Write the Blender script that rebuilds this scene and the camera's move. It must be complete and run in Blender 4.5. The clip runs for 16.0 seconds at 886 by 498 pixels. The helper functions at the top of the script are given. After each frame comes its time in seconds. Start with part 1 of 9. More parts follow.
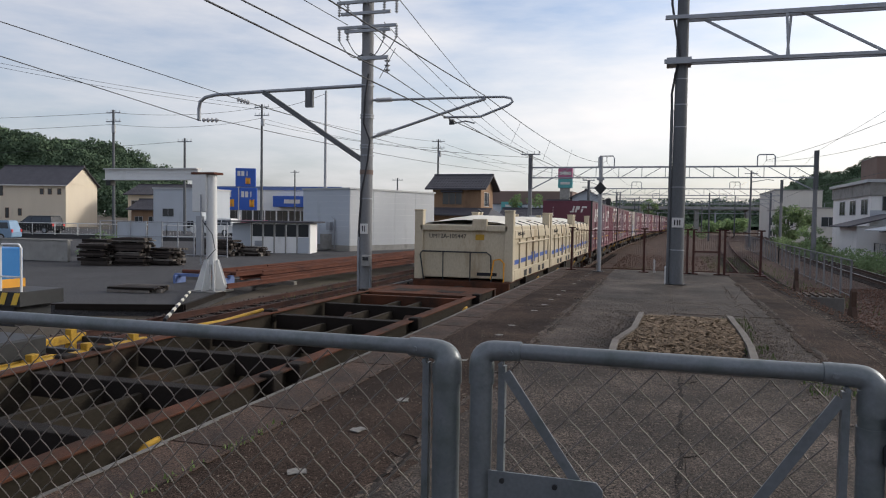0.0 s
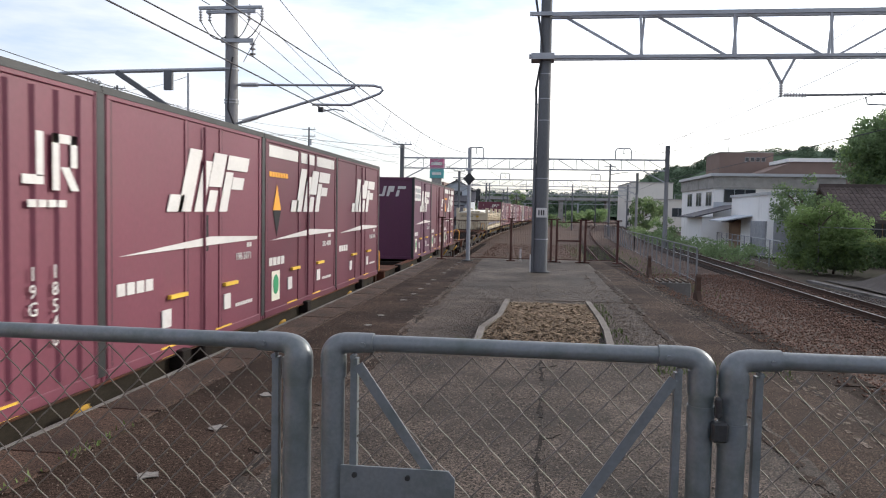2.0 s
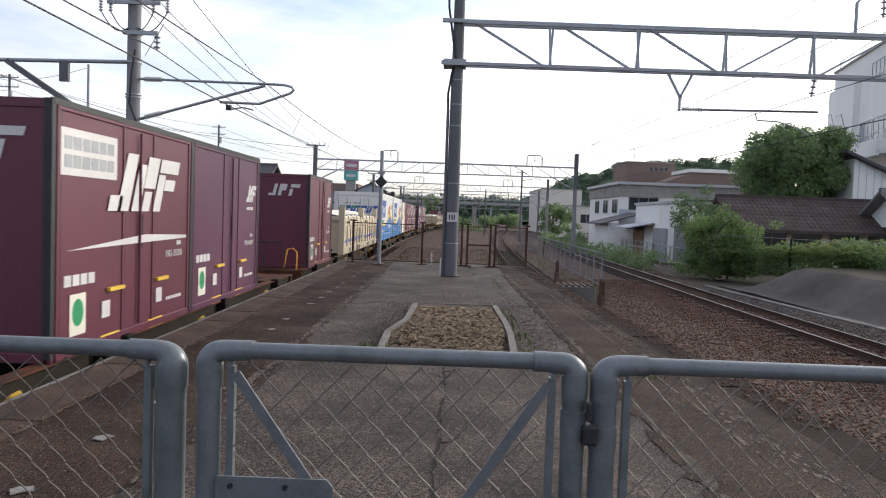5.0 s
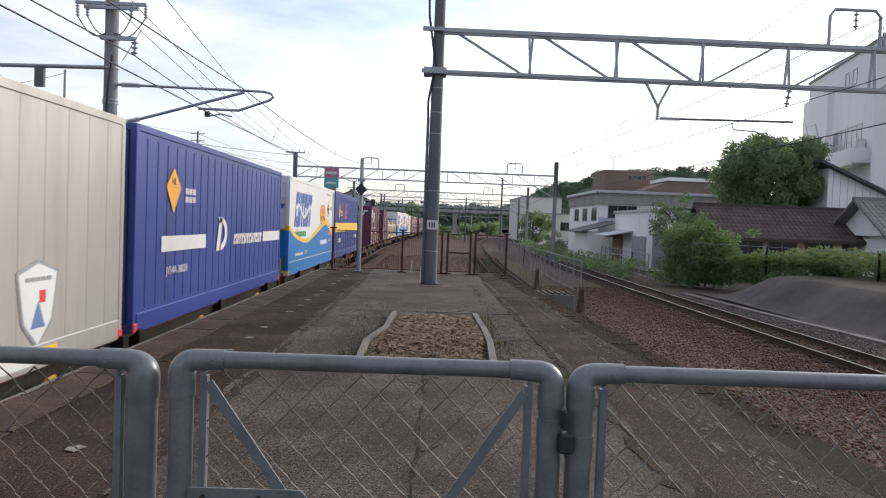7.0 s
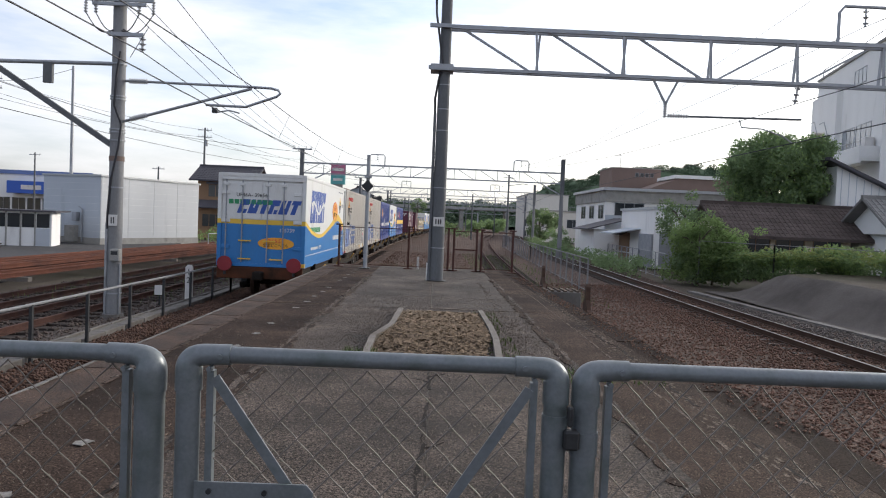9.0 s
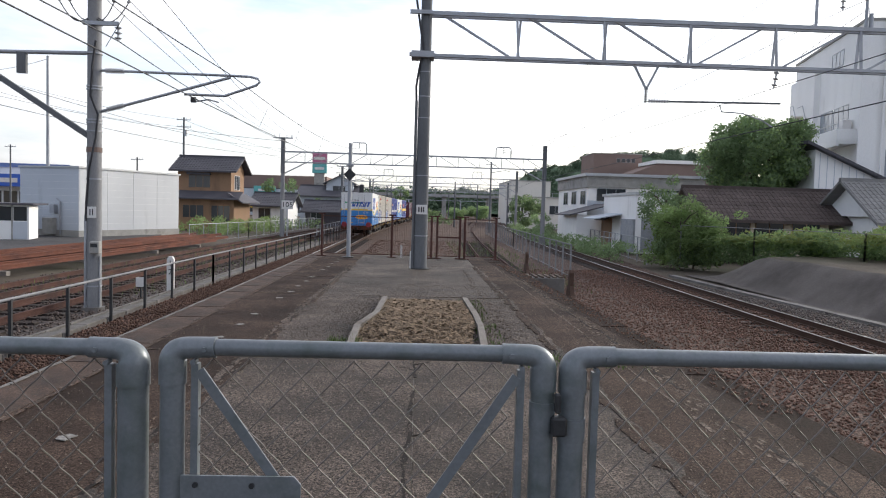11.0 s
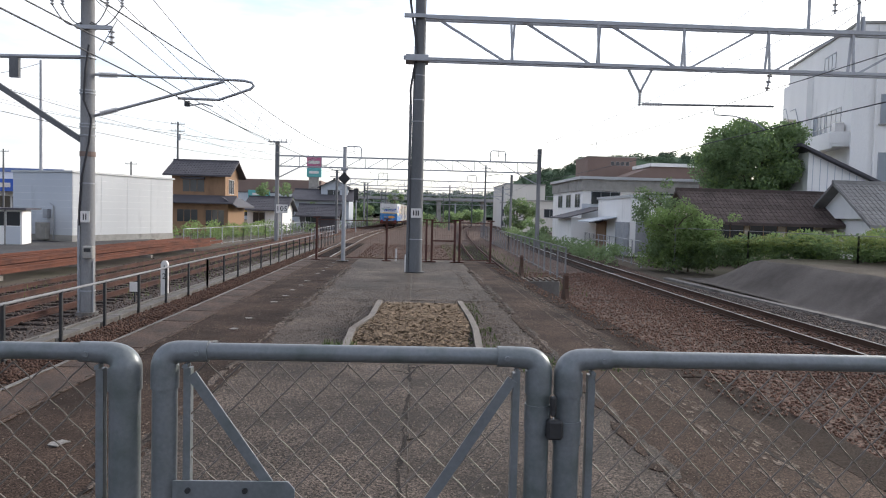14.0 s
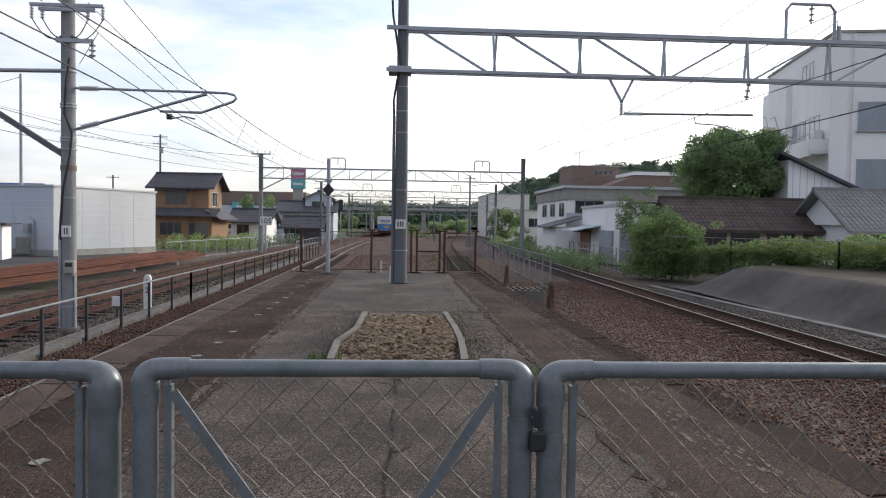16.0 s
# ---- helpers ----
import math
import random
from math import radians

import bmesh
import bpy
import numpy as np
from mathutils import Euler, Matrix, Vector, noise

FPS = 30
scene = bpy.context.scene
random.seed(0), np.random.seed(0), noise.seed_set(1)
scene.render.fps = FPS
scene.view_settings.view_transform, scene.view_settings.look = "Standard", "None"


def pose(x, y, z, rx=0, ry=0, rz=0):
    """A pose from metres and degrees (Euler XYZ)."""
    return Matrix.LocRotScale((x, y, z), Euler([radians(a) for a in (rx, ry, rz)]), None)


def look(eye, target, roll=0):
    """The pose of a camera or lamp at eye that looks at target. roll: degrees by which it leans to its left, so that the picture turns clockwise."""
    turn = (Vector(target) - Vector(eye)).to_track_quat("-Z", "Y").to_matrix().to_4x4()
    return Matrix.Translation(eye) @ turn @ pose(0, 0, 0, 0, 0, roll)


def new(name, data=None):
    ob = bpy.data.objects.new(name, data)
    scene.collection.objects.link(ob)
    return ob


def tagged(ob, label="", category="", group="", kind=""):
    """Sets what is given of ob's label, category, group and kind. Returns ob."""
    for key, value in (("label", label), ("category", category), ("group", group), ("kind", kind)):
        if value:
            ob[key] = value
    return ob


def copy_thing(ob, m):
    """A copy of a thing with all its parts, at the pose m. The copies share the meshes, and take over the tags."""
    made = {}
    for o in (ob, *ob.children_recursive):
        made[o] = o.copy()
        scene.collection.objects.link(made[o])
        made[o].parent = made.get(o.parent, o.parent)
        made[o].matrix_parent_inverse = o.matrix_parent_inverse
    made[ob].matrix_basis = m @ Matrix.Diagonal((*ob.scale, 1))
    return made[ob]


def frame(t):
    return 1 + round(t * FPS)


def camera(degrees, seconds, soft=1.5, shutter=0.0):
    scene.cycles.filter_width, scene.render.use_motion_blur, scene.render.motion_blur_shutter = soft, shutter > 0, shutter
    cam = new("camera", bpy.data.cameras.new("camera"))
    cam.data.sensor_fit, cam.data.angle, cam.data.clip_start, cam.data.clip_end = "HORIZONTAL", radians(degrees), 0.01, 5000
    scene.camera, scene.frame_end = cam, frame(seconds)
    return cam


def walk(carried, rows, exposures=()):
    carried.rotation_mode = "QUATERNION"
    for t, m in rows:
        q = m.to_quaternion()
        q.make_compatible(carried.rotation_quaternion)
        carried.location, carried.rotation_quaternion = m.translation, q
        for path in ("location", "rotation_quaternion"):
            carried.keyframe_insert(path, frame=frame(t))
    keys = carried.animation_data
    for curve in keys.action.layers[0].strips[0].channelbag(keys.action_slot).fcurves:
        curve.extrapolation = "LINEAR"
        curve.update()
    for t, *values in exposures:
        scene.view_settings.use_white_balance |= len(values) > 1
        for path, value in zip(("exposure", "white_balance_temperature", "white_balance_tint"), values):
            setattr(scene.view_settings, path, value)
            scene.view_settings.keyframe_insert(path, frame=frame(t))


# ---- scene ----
cam = camera(62.8, 16.0, 1.1, 0.06)
PATH = [
    (0, (-0.192, -0.229, 1.428), (-0.78, 1.681, 1.343), 0.9),
    (0.5, (-0.185, -0.214, 1.434), (-0.661, 1.727, 1.356), 0.7),
    (1, (-0.158, -0.207, 1.439), (-0.545, 1.753, 1.357), 0.8),
    (1.5, (-0.158, -0.19, 1.431), (-0.466, 1.784, 1.34), 1.0),
    (2, (-0.146, -0.181, 1.427), (-0.392, 1.801, 1.32), 1.1),
    (2.5, (-0.126, -0.18, 1.427), (-0.313, 1.807, 1.309), 1.2),
    (3, (-0.11, -0.176, 1.429), (-0.243, 1.816, 1.315), 1.3),
    (3.5, (-0.093, -0.172, 1.434), (-0.183, 1.823, 1.326), 1.5),
    (4, (-0.082, -0.174, 1.437), (-0.138, 1.822, 1.333), 1.8),
    (6.5, (-0.045, -0.184, 1.442), (-0.015, 1.815, 1.37), 2.1),
    (7, (-0.051, -0.172, 1.441), (-0.009, 1.826, 1.372), 2.2),
    (7.5, (-0.053, -0.164, 1.439), (-0.007, 1.834, 1.37), 2.3),
    (8, (-0.052, -0.169, 1.439), (-0.013, 1.83, 1.369), 2.3),
    (8.5, (-0.045, -0.173, 1.441), (-0.016, 1.825, 1.366), 2.4),
    (9, (-0.05, -0.176, 1.44), (-0.025, 1.823, 1.362), 2.4),
    (9.5, (-0.053, -0.171, 1.44), (-0.023, 1.826, 1.354), 2.2),
    (10, (-0.055, -0.169, 1.442), (-0.004, 1.828, 1.343), 1.7),
    (12.5, (-0.05, -0.157, 1.438), (0.041, 1.838, 1.325), 2.0),
    (13, (-0.047, -0.164, 1.437), (0.046, 1.831, 1.326), 2.0),
    (13.5, (-0.051, -0.162, 1.436), (0.036, 1.834, 1.33), 1.8),
    (14, (-0.053, -0.153, 1.437), (0.033, 1.842, 1.337), 1.5),
    (14.5, (-0.05, -0.167, 1.442), (0.048, 1.829, 1.354), 1.5),
    (15, (-0.054, -0.162, 1.441), (0.058, 1.833, 1.359), 1.3),
    (15.5, (-0.053, -0.155, 1.443), (0.074, 1.84, 1.366), 1.1),
    (16, (-0.043, -0.159, 1.445), (0.083, 1.836, 1.374), 0.9),
]
walk(cam, [(t, look(eye, target, roll)) for t, eye, target, roll in PATH],
     [(0, -0.22), (1, -0.14), (2, 0.38), (2.5, 0.58), (3, 0.52), (4, 0.38), (6.5, 0.23), (9, 0.22), (10.2, 0.33), (12.5, 0.54), (13.5, 0.56), (14.5, 0.45), (16, 0.25)])

# ---- world, sun, exposure ----
SUN_AZ, SUN_EL = 52.0, 22.0
world = bpy.data.worlds.new("sky")
scene.world = world
world.use_nodes = True
wn, wl = world.node_tree.nodes, world.node_tree.links
wn.clear()
w_out = wn.new("ShaderNodeOutputWorld")
w_bg = wn.new("ShaderNodeBackground")
w_sky = wn.new("ShaderNodeTexSky")
w_sky.sky_type, w_sky.sun_disc = "NISHITA", False
w_sky.sun_elevation, w_sky.sun_rotation = radians(SUN_EL), radians(SUN_AZ)
w_sky.air_density, w_sky.dust_density, w_sky.ozone_density = 1.0, 3.0, 1.5
w_co = wn.new("ShaderNodeTexCoord")
w_map = wn.new("ShaderNodeMapping")
w_map.inputs["Scale"].default_value = (1.0, 1.0, 4.6)
w_map.inputs["Rotation"].default_value = (0.0, radians(14), radians(20))
w_noise = wn.new("ShaderNodeTexNoise")
w_noise.inputs["Scale"].default_value, w_noise.inputs["Detail"].default_value = 1.7, 8.0
w_noise.inputs["Roughness"].default_value = 0.58
w_ramp = wn.new("ShaderNodeValToRGB")
w_ramp.color_ramp.elements[0].position, w_ramp.color_ramp.elements[1].position = 0.34, 0.70
w_ramp.color_ramp.elements[0].color, w_ramp.color_ramp.elements[1].color = (0.10, 0.10, 0.10, 1), (1, 1, 1, 1)
w_mul = wn.new("ShaderNodeMix")
w_mul.data_type = "RGBA"
w_dim = wn.new("ShaderNodeMix")
w_dim.data_type, w_dim.blend_type = "RGBA", "MULTIPLY"
w_dim.inputs["Factor"].default_value = 1.0
w_dim.inputs[7].default_value = (0.152, 0.173, 0.205, 1)
wl.new(w_co.outputs["Generated"], w_map.inputs["Vector"])
wl.new(w_map.outputs["Vector"], w_noise.inputs["Vector"])
wl.new(w_noise.outputs["Fac"], w_ramp.inputs["Fac"])
wl.new(w_sky.outputs["Color"], w_dim.inputs[6])
wl.new(w_ramp.outputs["Color"], w_mul.inputs["Factor"])
wl.new(w_dim.outputs[2], w_mul.inputs[6])
# the thin cloud glows more towards the sun
w_sun = wn.new("ShaderNodeVectorMath")
w_sun.operation = "DOT_PRODUCT"
w_sun.inputs[1].default_value = (math.sin(radians(SUN_AZ)) * math.cos(radians(SUN_EL)), math.cos(radians(SUN_AZ)) * math.cos(radians(SUN_EL)), math.sin(radians(SUN_EL)))
wl.new(w_co.outputs["Generated"], w_sun.inputs[0])
w_lit = wn.new("ShaderNodeMapRange")
w_lit.inputs["From Min"].default_value, w_lit.inputs["From Max"].default_value = -0.6, 0.95
wl.new(w_sun.outputs["Value"], w_lit.inputs["Value"])
w_cloud = wn.new("ShaderNodeMix")
w_cloud.data_type = "RGBA"
w_cloud.inputs[6].default_value, w_cloud.inputs[7].default_value = (0.82, 0.82, 0.88, 1), (1.46, 1.41, 1.37, 1)
w_pow = wn.new("ShaderNodeMath")
w_pow.operation = "POWER"
w_pow.inputs[1].default_value = 1.8
wl.new(w_lit.outputs["Result"], w_pow.inputs[0])
wl.new(w_pow.outputs[0], w_cloud.inputs["Factor"])
wl.new(w_cloud.outputs[2], w_mul.inputs[7])
wl.new(w_mul.outputs[2], w_bg.inputs["Color"])
w_bg.inputs["Strength"].default_value = 1.0
wl.new(w_bg.outputs["Background"], w_out.inputs["Surface"])

sun = new("sun", bpy.data.lights.new("sun", "SUN"))
sun.data.energy, sun.data.angle, sun.data.color = 1.95, radians(10), (1.0, 0.94, 0.85)
az, el = radians(SUN_AZ), radians(SUN_EL)
sun.matrix_world = look((0, 0, 60), (-math.sin(az) * math.cos(el), -math.cos(az) * math.cos(el), 60 - math.sin(el)))


# ---- materials ----
def mat(name, color, rough=0.7, metal=0.0, var=0.25, scale=3.0, bump=0.15, fine=60.0, stain=None, amount=0.4, streak=1.0, random_hue=0.0, stain_scale=0.8, speck=0.0, speck_scale=85.0):
    """A surface with a grain, a coarser patchiness and, where given, stains of another colour."""
    m = bpy.data.materials.new(name)
    m.use_nodes = True
    n, l = m.node_tree.nodes, m.node_tree.links
    b = n["Principled BSDF"]
    b.inputs["Roughness"].default_value, b.inputs["Metallic"].default_value = rough, metal
    if rough >= 0.6:
        b.inputs["Specular IOR Level"].default_value = 0.2
    co = n.new("ShaderNodeTexCoord")
    mp = n.new("ShaderNodeMapping")
    mp.inputs["Scale"].default_value = (1, 1, streak)
    l.new(co.outputs["Object"], mp.inputs["Vector"])
    big, small = n.new("ShaderNodeTexNoise"), n.new("ShaderNodeTexNoise")
    for t, s, d in ((big, scale, 6.0), (small, fine, 3.0)):
        t.inputs["Scale"].default_value, t.inputs["Detail"].default_value = s, d
        l.new(mp.outputs["Vector"], t.inputs["Vector"])
    add = n.new("ShaderNodeMath")
    add.operation = "ADD"
    l.new(big.outputs["Fac"], add.inputs[0])
    l.new(small.outputs["Fac"], add.inputs[1])
    r = n.new("ShaderNodeMapRange")
    r.inputs["From Min"].default_value, r.inputs["From Max"].default_value = 0.6, 1.4
    r.inputs["To Min"].default_value, r.inputs["To Max"].default_value = 1 - var, 1 + var
    l.new(add.outputs[0], r.inputs["Value"])
    hsv = n.new("ShaderNodeHueSaturation")
    hsv.inputs["Color"].default_value = (*color, 1)
    l.new(r.outputs["Result"], hsv.inputs["Value"])
    out = hsv.outputs["Color"]
    if random_hue:
        inf = n.new("ShaderNodeObjectInfo")
        geo = n.new("ShaderNodeNewGeometry")
        s = n.new("ShaderNodeMath")
        s.operation = "ADD"
        l.new(inf.outputs["Random"], s.inputs[0])
        l.new(geo.outputs["Random Per Island"], s.inputs[1])
        r2 = n.new("ShaderNodeMapRange")
        r2.inputs["From Max"].default_value = 2.0
        r2.inputs["To Min"].default_value, r2.inputs["To Max"].default_value = 1 - random_hue, 1 + random_hue
        l.new(s.outputs[0], r2.inputs["Value"])
        h2 = n.new("ShaderNodeHueSaturation")
        l.new(out, h2.inputs["Color"])
        l.new(r2.outputs["Result"], h2.inputs["Value"])
        out = h2.outputs["Color"]
    if speck:
        vo = n.new("ShaderNodeTexVoronoi")
        vo.inputs["Scale"].default_value = speck_scale
        l.new(co.outputs["Object"], vo.inputs["Vector"])
        sp = n.new("ShaderNodeSeparateColor")
        l.new(vo.outputs["Color"], sp.inputs["Color"])
        r3 = n.new("ShaderNodeMapRange")
        r3.inputs["To Min"].default_value, r3.inputs["To Max"].default_value = 1 - speck, 1 + speck
        l.new(sp.outputs["Red"], r3.inputs["Value"])
        pw = n.new("ShaderNodeMath")
        pw.operation = "POWER"
        pw.inputs[1].default_value = 1.6
        l.new(r3.outputs["Result"], pw.inputs[0])
        h3 = n.new("ShaderNodeHueSaturation")
        l.new(out, h3.inputs["Color"])
        l.new(pw.outputs[0], h3.inputs["Value"])
        out = h3.outputs["Color"]
    if stain:
        st = n.new("ShaderNodeTexNoise")
        st.inputs["Scale"].default_value, st.inputs["Detail"].default_value, st.inputs["Roughness"].default_value = stain_scale, 8.0, 0.65
        l.new(mp.outputs["Vector"], st.inputs["Vector"])
        rp = n.new("ShaderNodeMapRange")
        rp.inputs["From Min"].default_value, rp.inputs["From Max"].default_value = 0.72 - 0.45 * amount, 0.86 - 0.3 * amount
        l.new(st.outputs["Fac"], rp.inputs["Value"])
        mx = n.new("ShaderNodeMix")
        mx.data_type = "RGBA"
        mx.inputs[7].default_value = (*stain, 1)
        l.new(rp.outputs["Result"], mx.inputs["Factor"])
        l.new(out, mx.inputs[6])
        out = mx.outputs[2]
    l.new(out, b.inputs["Base Color"])
    if bump:
        bp = n.new("ShaderNodeBump")
        bp.inputs["Strength"].default_value, bp.inputs["Distance"].default_value = bump, 0.02
        l.new(small.outputs["Fac"], bp.inputs["Height"])
        l.new(bp.outputs["Normal"], b.inputs["Normal"])
    return m


def glass_mat(name, color=(0.03, 0.035, 0.04)):
    m = mat(name, color, 0.08, 0.0, 0.1, 1.0, 0.0)
    return m


PIPE = mat("galvanised_pipe", (0.150, 0.166, 0.178), 0.38, 0.15, 0.18, 5.0, 0.05, 90, (0.092, 0.112, 0.108), 0.55, stain_scale=9.0)
WIREM = mat("mesh_wire", (0.125, 0.108, 0.097), 0.55, 0.2, 0.35, 12.0, 0.05)
DARKSTEEL = mat("dark_steel", (0.035, 0.036, 0.038), 0.55, 0.4, 0.3, 5.0, 0.1)
ASPHALT = mat("platform_asphalt", (0.090, 0.069, 0.056), 0.76, 0, 0.9, 1.1, 1.0, 150, (0.030, 0.0245, 0.0215), 0.66, stain_scale=0.8, speck=0.7, speck_scale=110)
ASPHALT_RED = mat("platform_stained", (0.050, 0.034, 0.026), 0.80, 0, 0.85, 1.3, 0.4, 140, (0.0155, 0.011, 0.009), 0.6, stain_scale=0.42, speck=0.6, speck_scale=150)
COPING = mat("coping_concrete", (0.066, 0.041, 0.029), 0.76, 0, 0.7, 1.5, 0.6, 70, (0.030, 0.021, 0.017), 0.5, random_hue=0.12, speck=0.5, speck_scale=130)
CONCRETE = mat("concrete", (0.30, 0.29, 0.27), 0.85, 0, 0.25, 2.0, 0.3, 60, (0.16, 0.15, 0.14), 0.4)
POLEC = mat("pole_concrete", (0.22, 0.22, 0.225), 0.8, 0, 0.2, 2.0, 0.2, 60, (0.15, 0.15, 0.15), 0.4, 0.25)
POLED = mat("pole_dark", (0.128, 0.133, 0.140), 0.75, 0, 0.2, 2.0, 0.2, 60, (0.07, 0.07, 0.075), 0.4, 0.25)
GALV = mat("galvanised_steel", (0.32, 0.33, 0.35), 0.5, 0.5, 0.2, 3.0, 0.08)
BALLAST = mat("ballast_ground", (0.074, 0.047, 0.036), 0.95, 0, 0.5, 2.0, 0.9, 45, (0.04, 0.026, 0.021), 0.5, speck=0.7, speck_scale=24)
BALLAST_GREY = mat("ballast_grey_ground", (0.070, 0.058, 0.052), 0.95, 0, 0.45, 2.0, 0.9, 45, (0.05, 0.038, 0.032), 0.5, speck=0.6, speck_scale=22)
STONE = mat("ballast_stone", (0.125, 0.074, 0.055), 0.92, 0, 0.4, 1.2, 0.3, 80, random_hue=0.6)
STONE_GREY = mat("grey_stone", (0.125, 0.108, 0.098), 0.92, 0, 0.25, 4.0, 0.3, 80, random_hue=0.65)
WORN = mat("worn_joint", (0.095, 0.073, 0.058), 0.9, 0, 0.5, 3.0, 0.5, 60, speck=0.6, speck_scale=110)
DARKCOPING = mat("grimy_coping", (0.028, 0.019, 0.015), 0.88, 0, 0.7, 1.5, 0.6, 70, (0.012, 0.009, 0.008), 0.5, random_hue=0.15, speck=0.4, speck_scale=130)
for grimy in (ASPHALT_RED, DARKCOPING):
    grimy.node_tree.nodes["Principled BSDF"].inputs["Specular IOR Level"].default_value = 0.06
ASPHALT_NEW = mat("platform_grey_asphalt", (0.079, 0.063, 0.052), 0.74, 0, 0.8, 1.2, 0.8, 140, (0.034, 0.028, 0.025), 0.62, stain_scale=0.5, speck=0.5, speck_scale=90)
CRACK = mat("dark_crack", (0.016, 0.012, 0.010), 0.9, 0, 0.5, 6.0, 0.5, 60)
DRAINM = mat("drain_concrete", (0.155, 0.145, 0.135), 0.85, 0, 0.4, 1.5, 0.3, 60, (0.07, 0.06, 0.052), 0.5)
STUDM = mat("worn_white_stud", (0.22, 0.21, 0.195), 0.8, 0, 0.5, 9.0, 0.2, 60, (0.06, 0.05, 0.043), 0.5, stain_scale=14.0)
GRIT = mat("grit", (0.15, 0.125, 0.103), 0.9, 0, 0.2, 6.0, 0.1, 80, random_hue=0.7)
RAILS = mat("rail_side_rust", (0.075, 0.046, 0.034), 0.75, 0.2, 0.3, 4.0, 0.2)
RAILTOP = mat("rail_head", (0.34, 0.33, 0.32), 0.3, 0.9, 0.15, 3.0, 0.02)
RUST = mat("rusty_rail", (0.150, 0.060, 0.040), 0.85, 0.1, 0.4, 1.6, 0.3, 50, (0.060, 0.030, 0.026), 0.6)
# rail rust with the shade on the rails mixed into its colour
RUST_SHADED = mat("shaded_rusty_rail", (0.085, 0.043, 0.034), 0.8, 0.15, 0.4, 2.0, 0.3, 50, (0.040, 0.026, 0.024), 0.55)
DARKSLEEPER = mat("dark_timber_sleeper", (0.052, 0.042, 0.037), 0.92, 0, 0.4, 3.0, 0.4, 50, (0.03, 0.024, 0.021), 0.5)
STONE_DARK = mat("dirty_stone", (0.088, 0.069, 0.060), 0.92, 0, 0.3, 1.2, 0.3, 80, random_hue=0.6)
DECK = mat("rusty_wagon", (0.098, 0.036, 0.019), 0.85, 0.1, 0.5, 1.6, 0.3, 50, (0.026, 0.019, 0.014), 0.62, stain_scale=1.1)
SOLEBAR = mat("grimy_sole_bar", (0.030, 0.024, 0.017), 0.85, 0.1, 0.5, 1.2, 0.3, 50, (0.055, 0.024, 0.014), 0.42)
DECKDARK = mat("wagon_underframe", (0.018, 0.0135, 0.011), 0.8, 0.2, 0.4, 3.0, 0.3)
SLEEPER = mat("sleeper", (0.11, 0.095, 0.085), 0.9, 0, 0.35, 4.0, 0.4)
WOODY = mat("weathered_timber", (0.185, 0.165, 0.145), 0.85, 0, 0.35, 4.0, 0.4, 70, (0.10, 0.08, 0.065), 0.4)
STRAW = mat("dry_clippings", (0.25, 0.182, 0.122), 0.95, 0, 0.3, 5.0, 0.3, 60, random_hue=0.9)
SOIL = mat("litter_soil", (0.06, 0.044, 0.03), 0.95, 0, 0.5, 3.0, 0.8, 40)
PURPLE = mat("maroon_paint", (0.108, 0.021, 0.040), 0.5, 0.0, 0.16, 0.9, 0.05, 40, (0.10, 0.03, 0.045), 0.35, 0.4)
PURPLE_B = mat("violet_paint", (0.088, 0.021, 0.055), 0.5, 0.0, 0.16, 0.9, 0.05, 40, (0.075, 0.025, 0.045), 0.35, 0.4)
PURPLE_C = mat("faded_red_paint", (0.155, 0.036, 0.060), 0.55, 0.0, 0.18, 0.9, 0.05, 40, (0.15, 0.05, 0.065), 0.35, 0.4)
CREAM = mat("cream_paint", (0.51, 0.435, 0.315), 0.6, 0.0, 0.18, 1.0, 0.06, 40, (0.30, 0.20, 0.11), 0.38, 0.35, stain_scale=1.4)
IVORY = mat("ivory_paint", (0.70, 0.66, 0.56), 0.55, 0.0, 0.1, 1.0, 0.05, 40, (0.42, 0.36, 0.28), 0.2, 0.3)
STAINEDIVORY = mat("rust_stained_ivory", (0.68, 0.62, 0.50), 0.55, 0.0, 0.12, 1.0, 0.05, 40, (0.36, 0.21, 0.11), 0.30, 0.3, stain_scale=2.2)
WHITE = mat("white_paint", (0.67, 0.67, 0.66), 0.45, 0.0, 0.08, 0.8, 0.03, 40, (0.50, 0.48, 0.44), 0.32, 0.3)
LOGOWHITE = mat("white_marking", (0.62, 0.60, 0.58), 0.55, 0.0, 0.12, 2.0, 0.03, 40, (0.45, 0.38, 0.38), 0.3)
BLUE = mat("sky_blue_paint", (0.024, 0.175, 0.45), 0.42, 0.0, 0.08, 0.8, 0.03, 40, (0.04, 0.17, 0.38), 0.3, 0.3)
NAVY = mat("navy_paint", (0.028, 0.052, 0.23), 0.42, 0.0, 0.1, 0.8, 0.03, 40, (0.03, 0.045, 0.15), 0.3, 0.3)
LOGOBLUE = mat("deep_blue_marking", (0.03, 0.085, 0.34), 0.5, 0.0, 0.08, 2.0, 0.02)
YELLOW = mat("yellow_paint", (0.75, 0.48, 0.055), 0.5, 0.0, 0.1, 1.0, 0.03)
DULLYELLOW = mat("worn_yellow_paint", (0.44, 0.26, 0.035), 0.6, 0.0, 0.3, 2.0, 0.1, 40, (0.12, 0.06, 0.025), 0.45, stain_scale=3.0)
ORANGE = mat("orange_paint", (0.80, 0.36, 0.03), 0.5, 0.0, 0.1, 1.0, 0.03)
REDM = mat("red_marking", (0.62, 0.04, 0.04), 0.5, 0.0, 0.1, 1.0, 0.03)
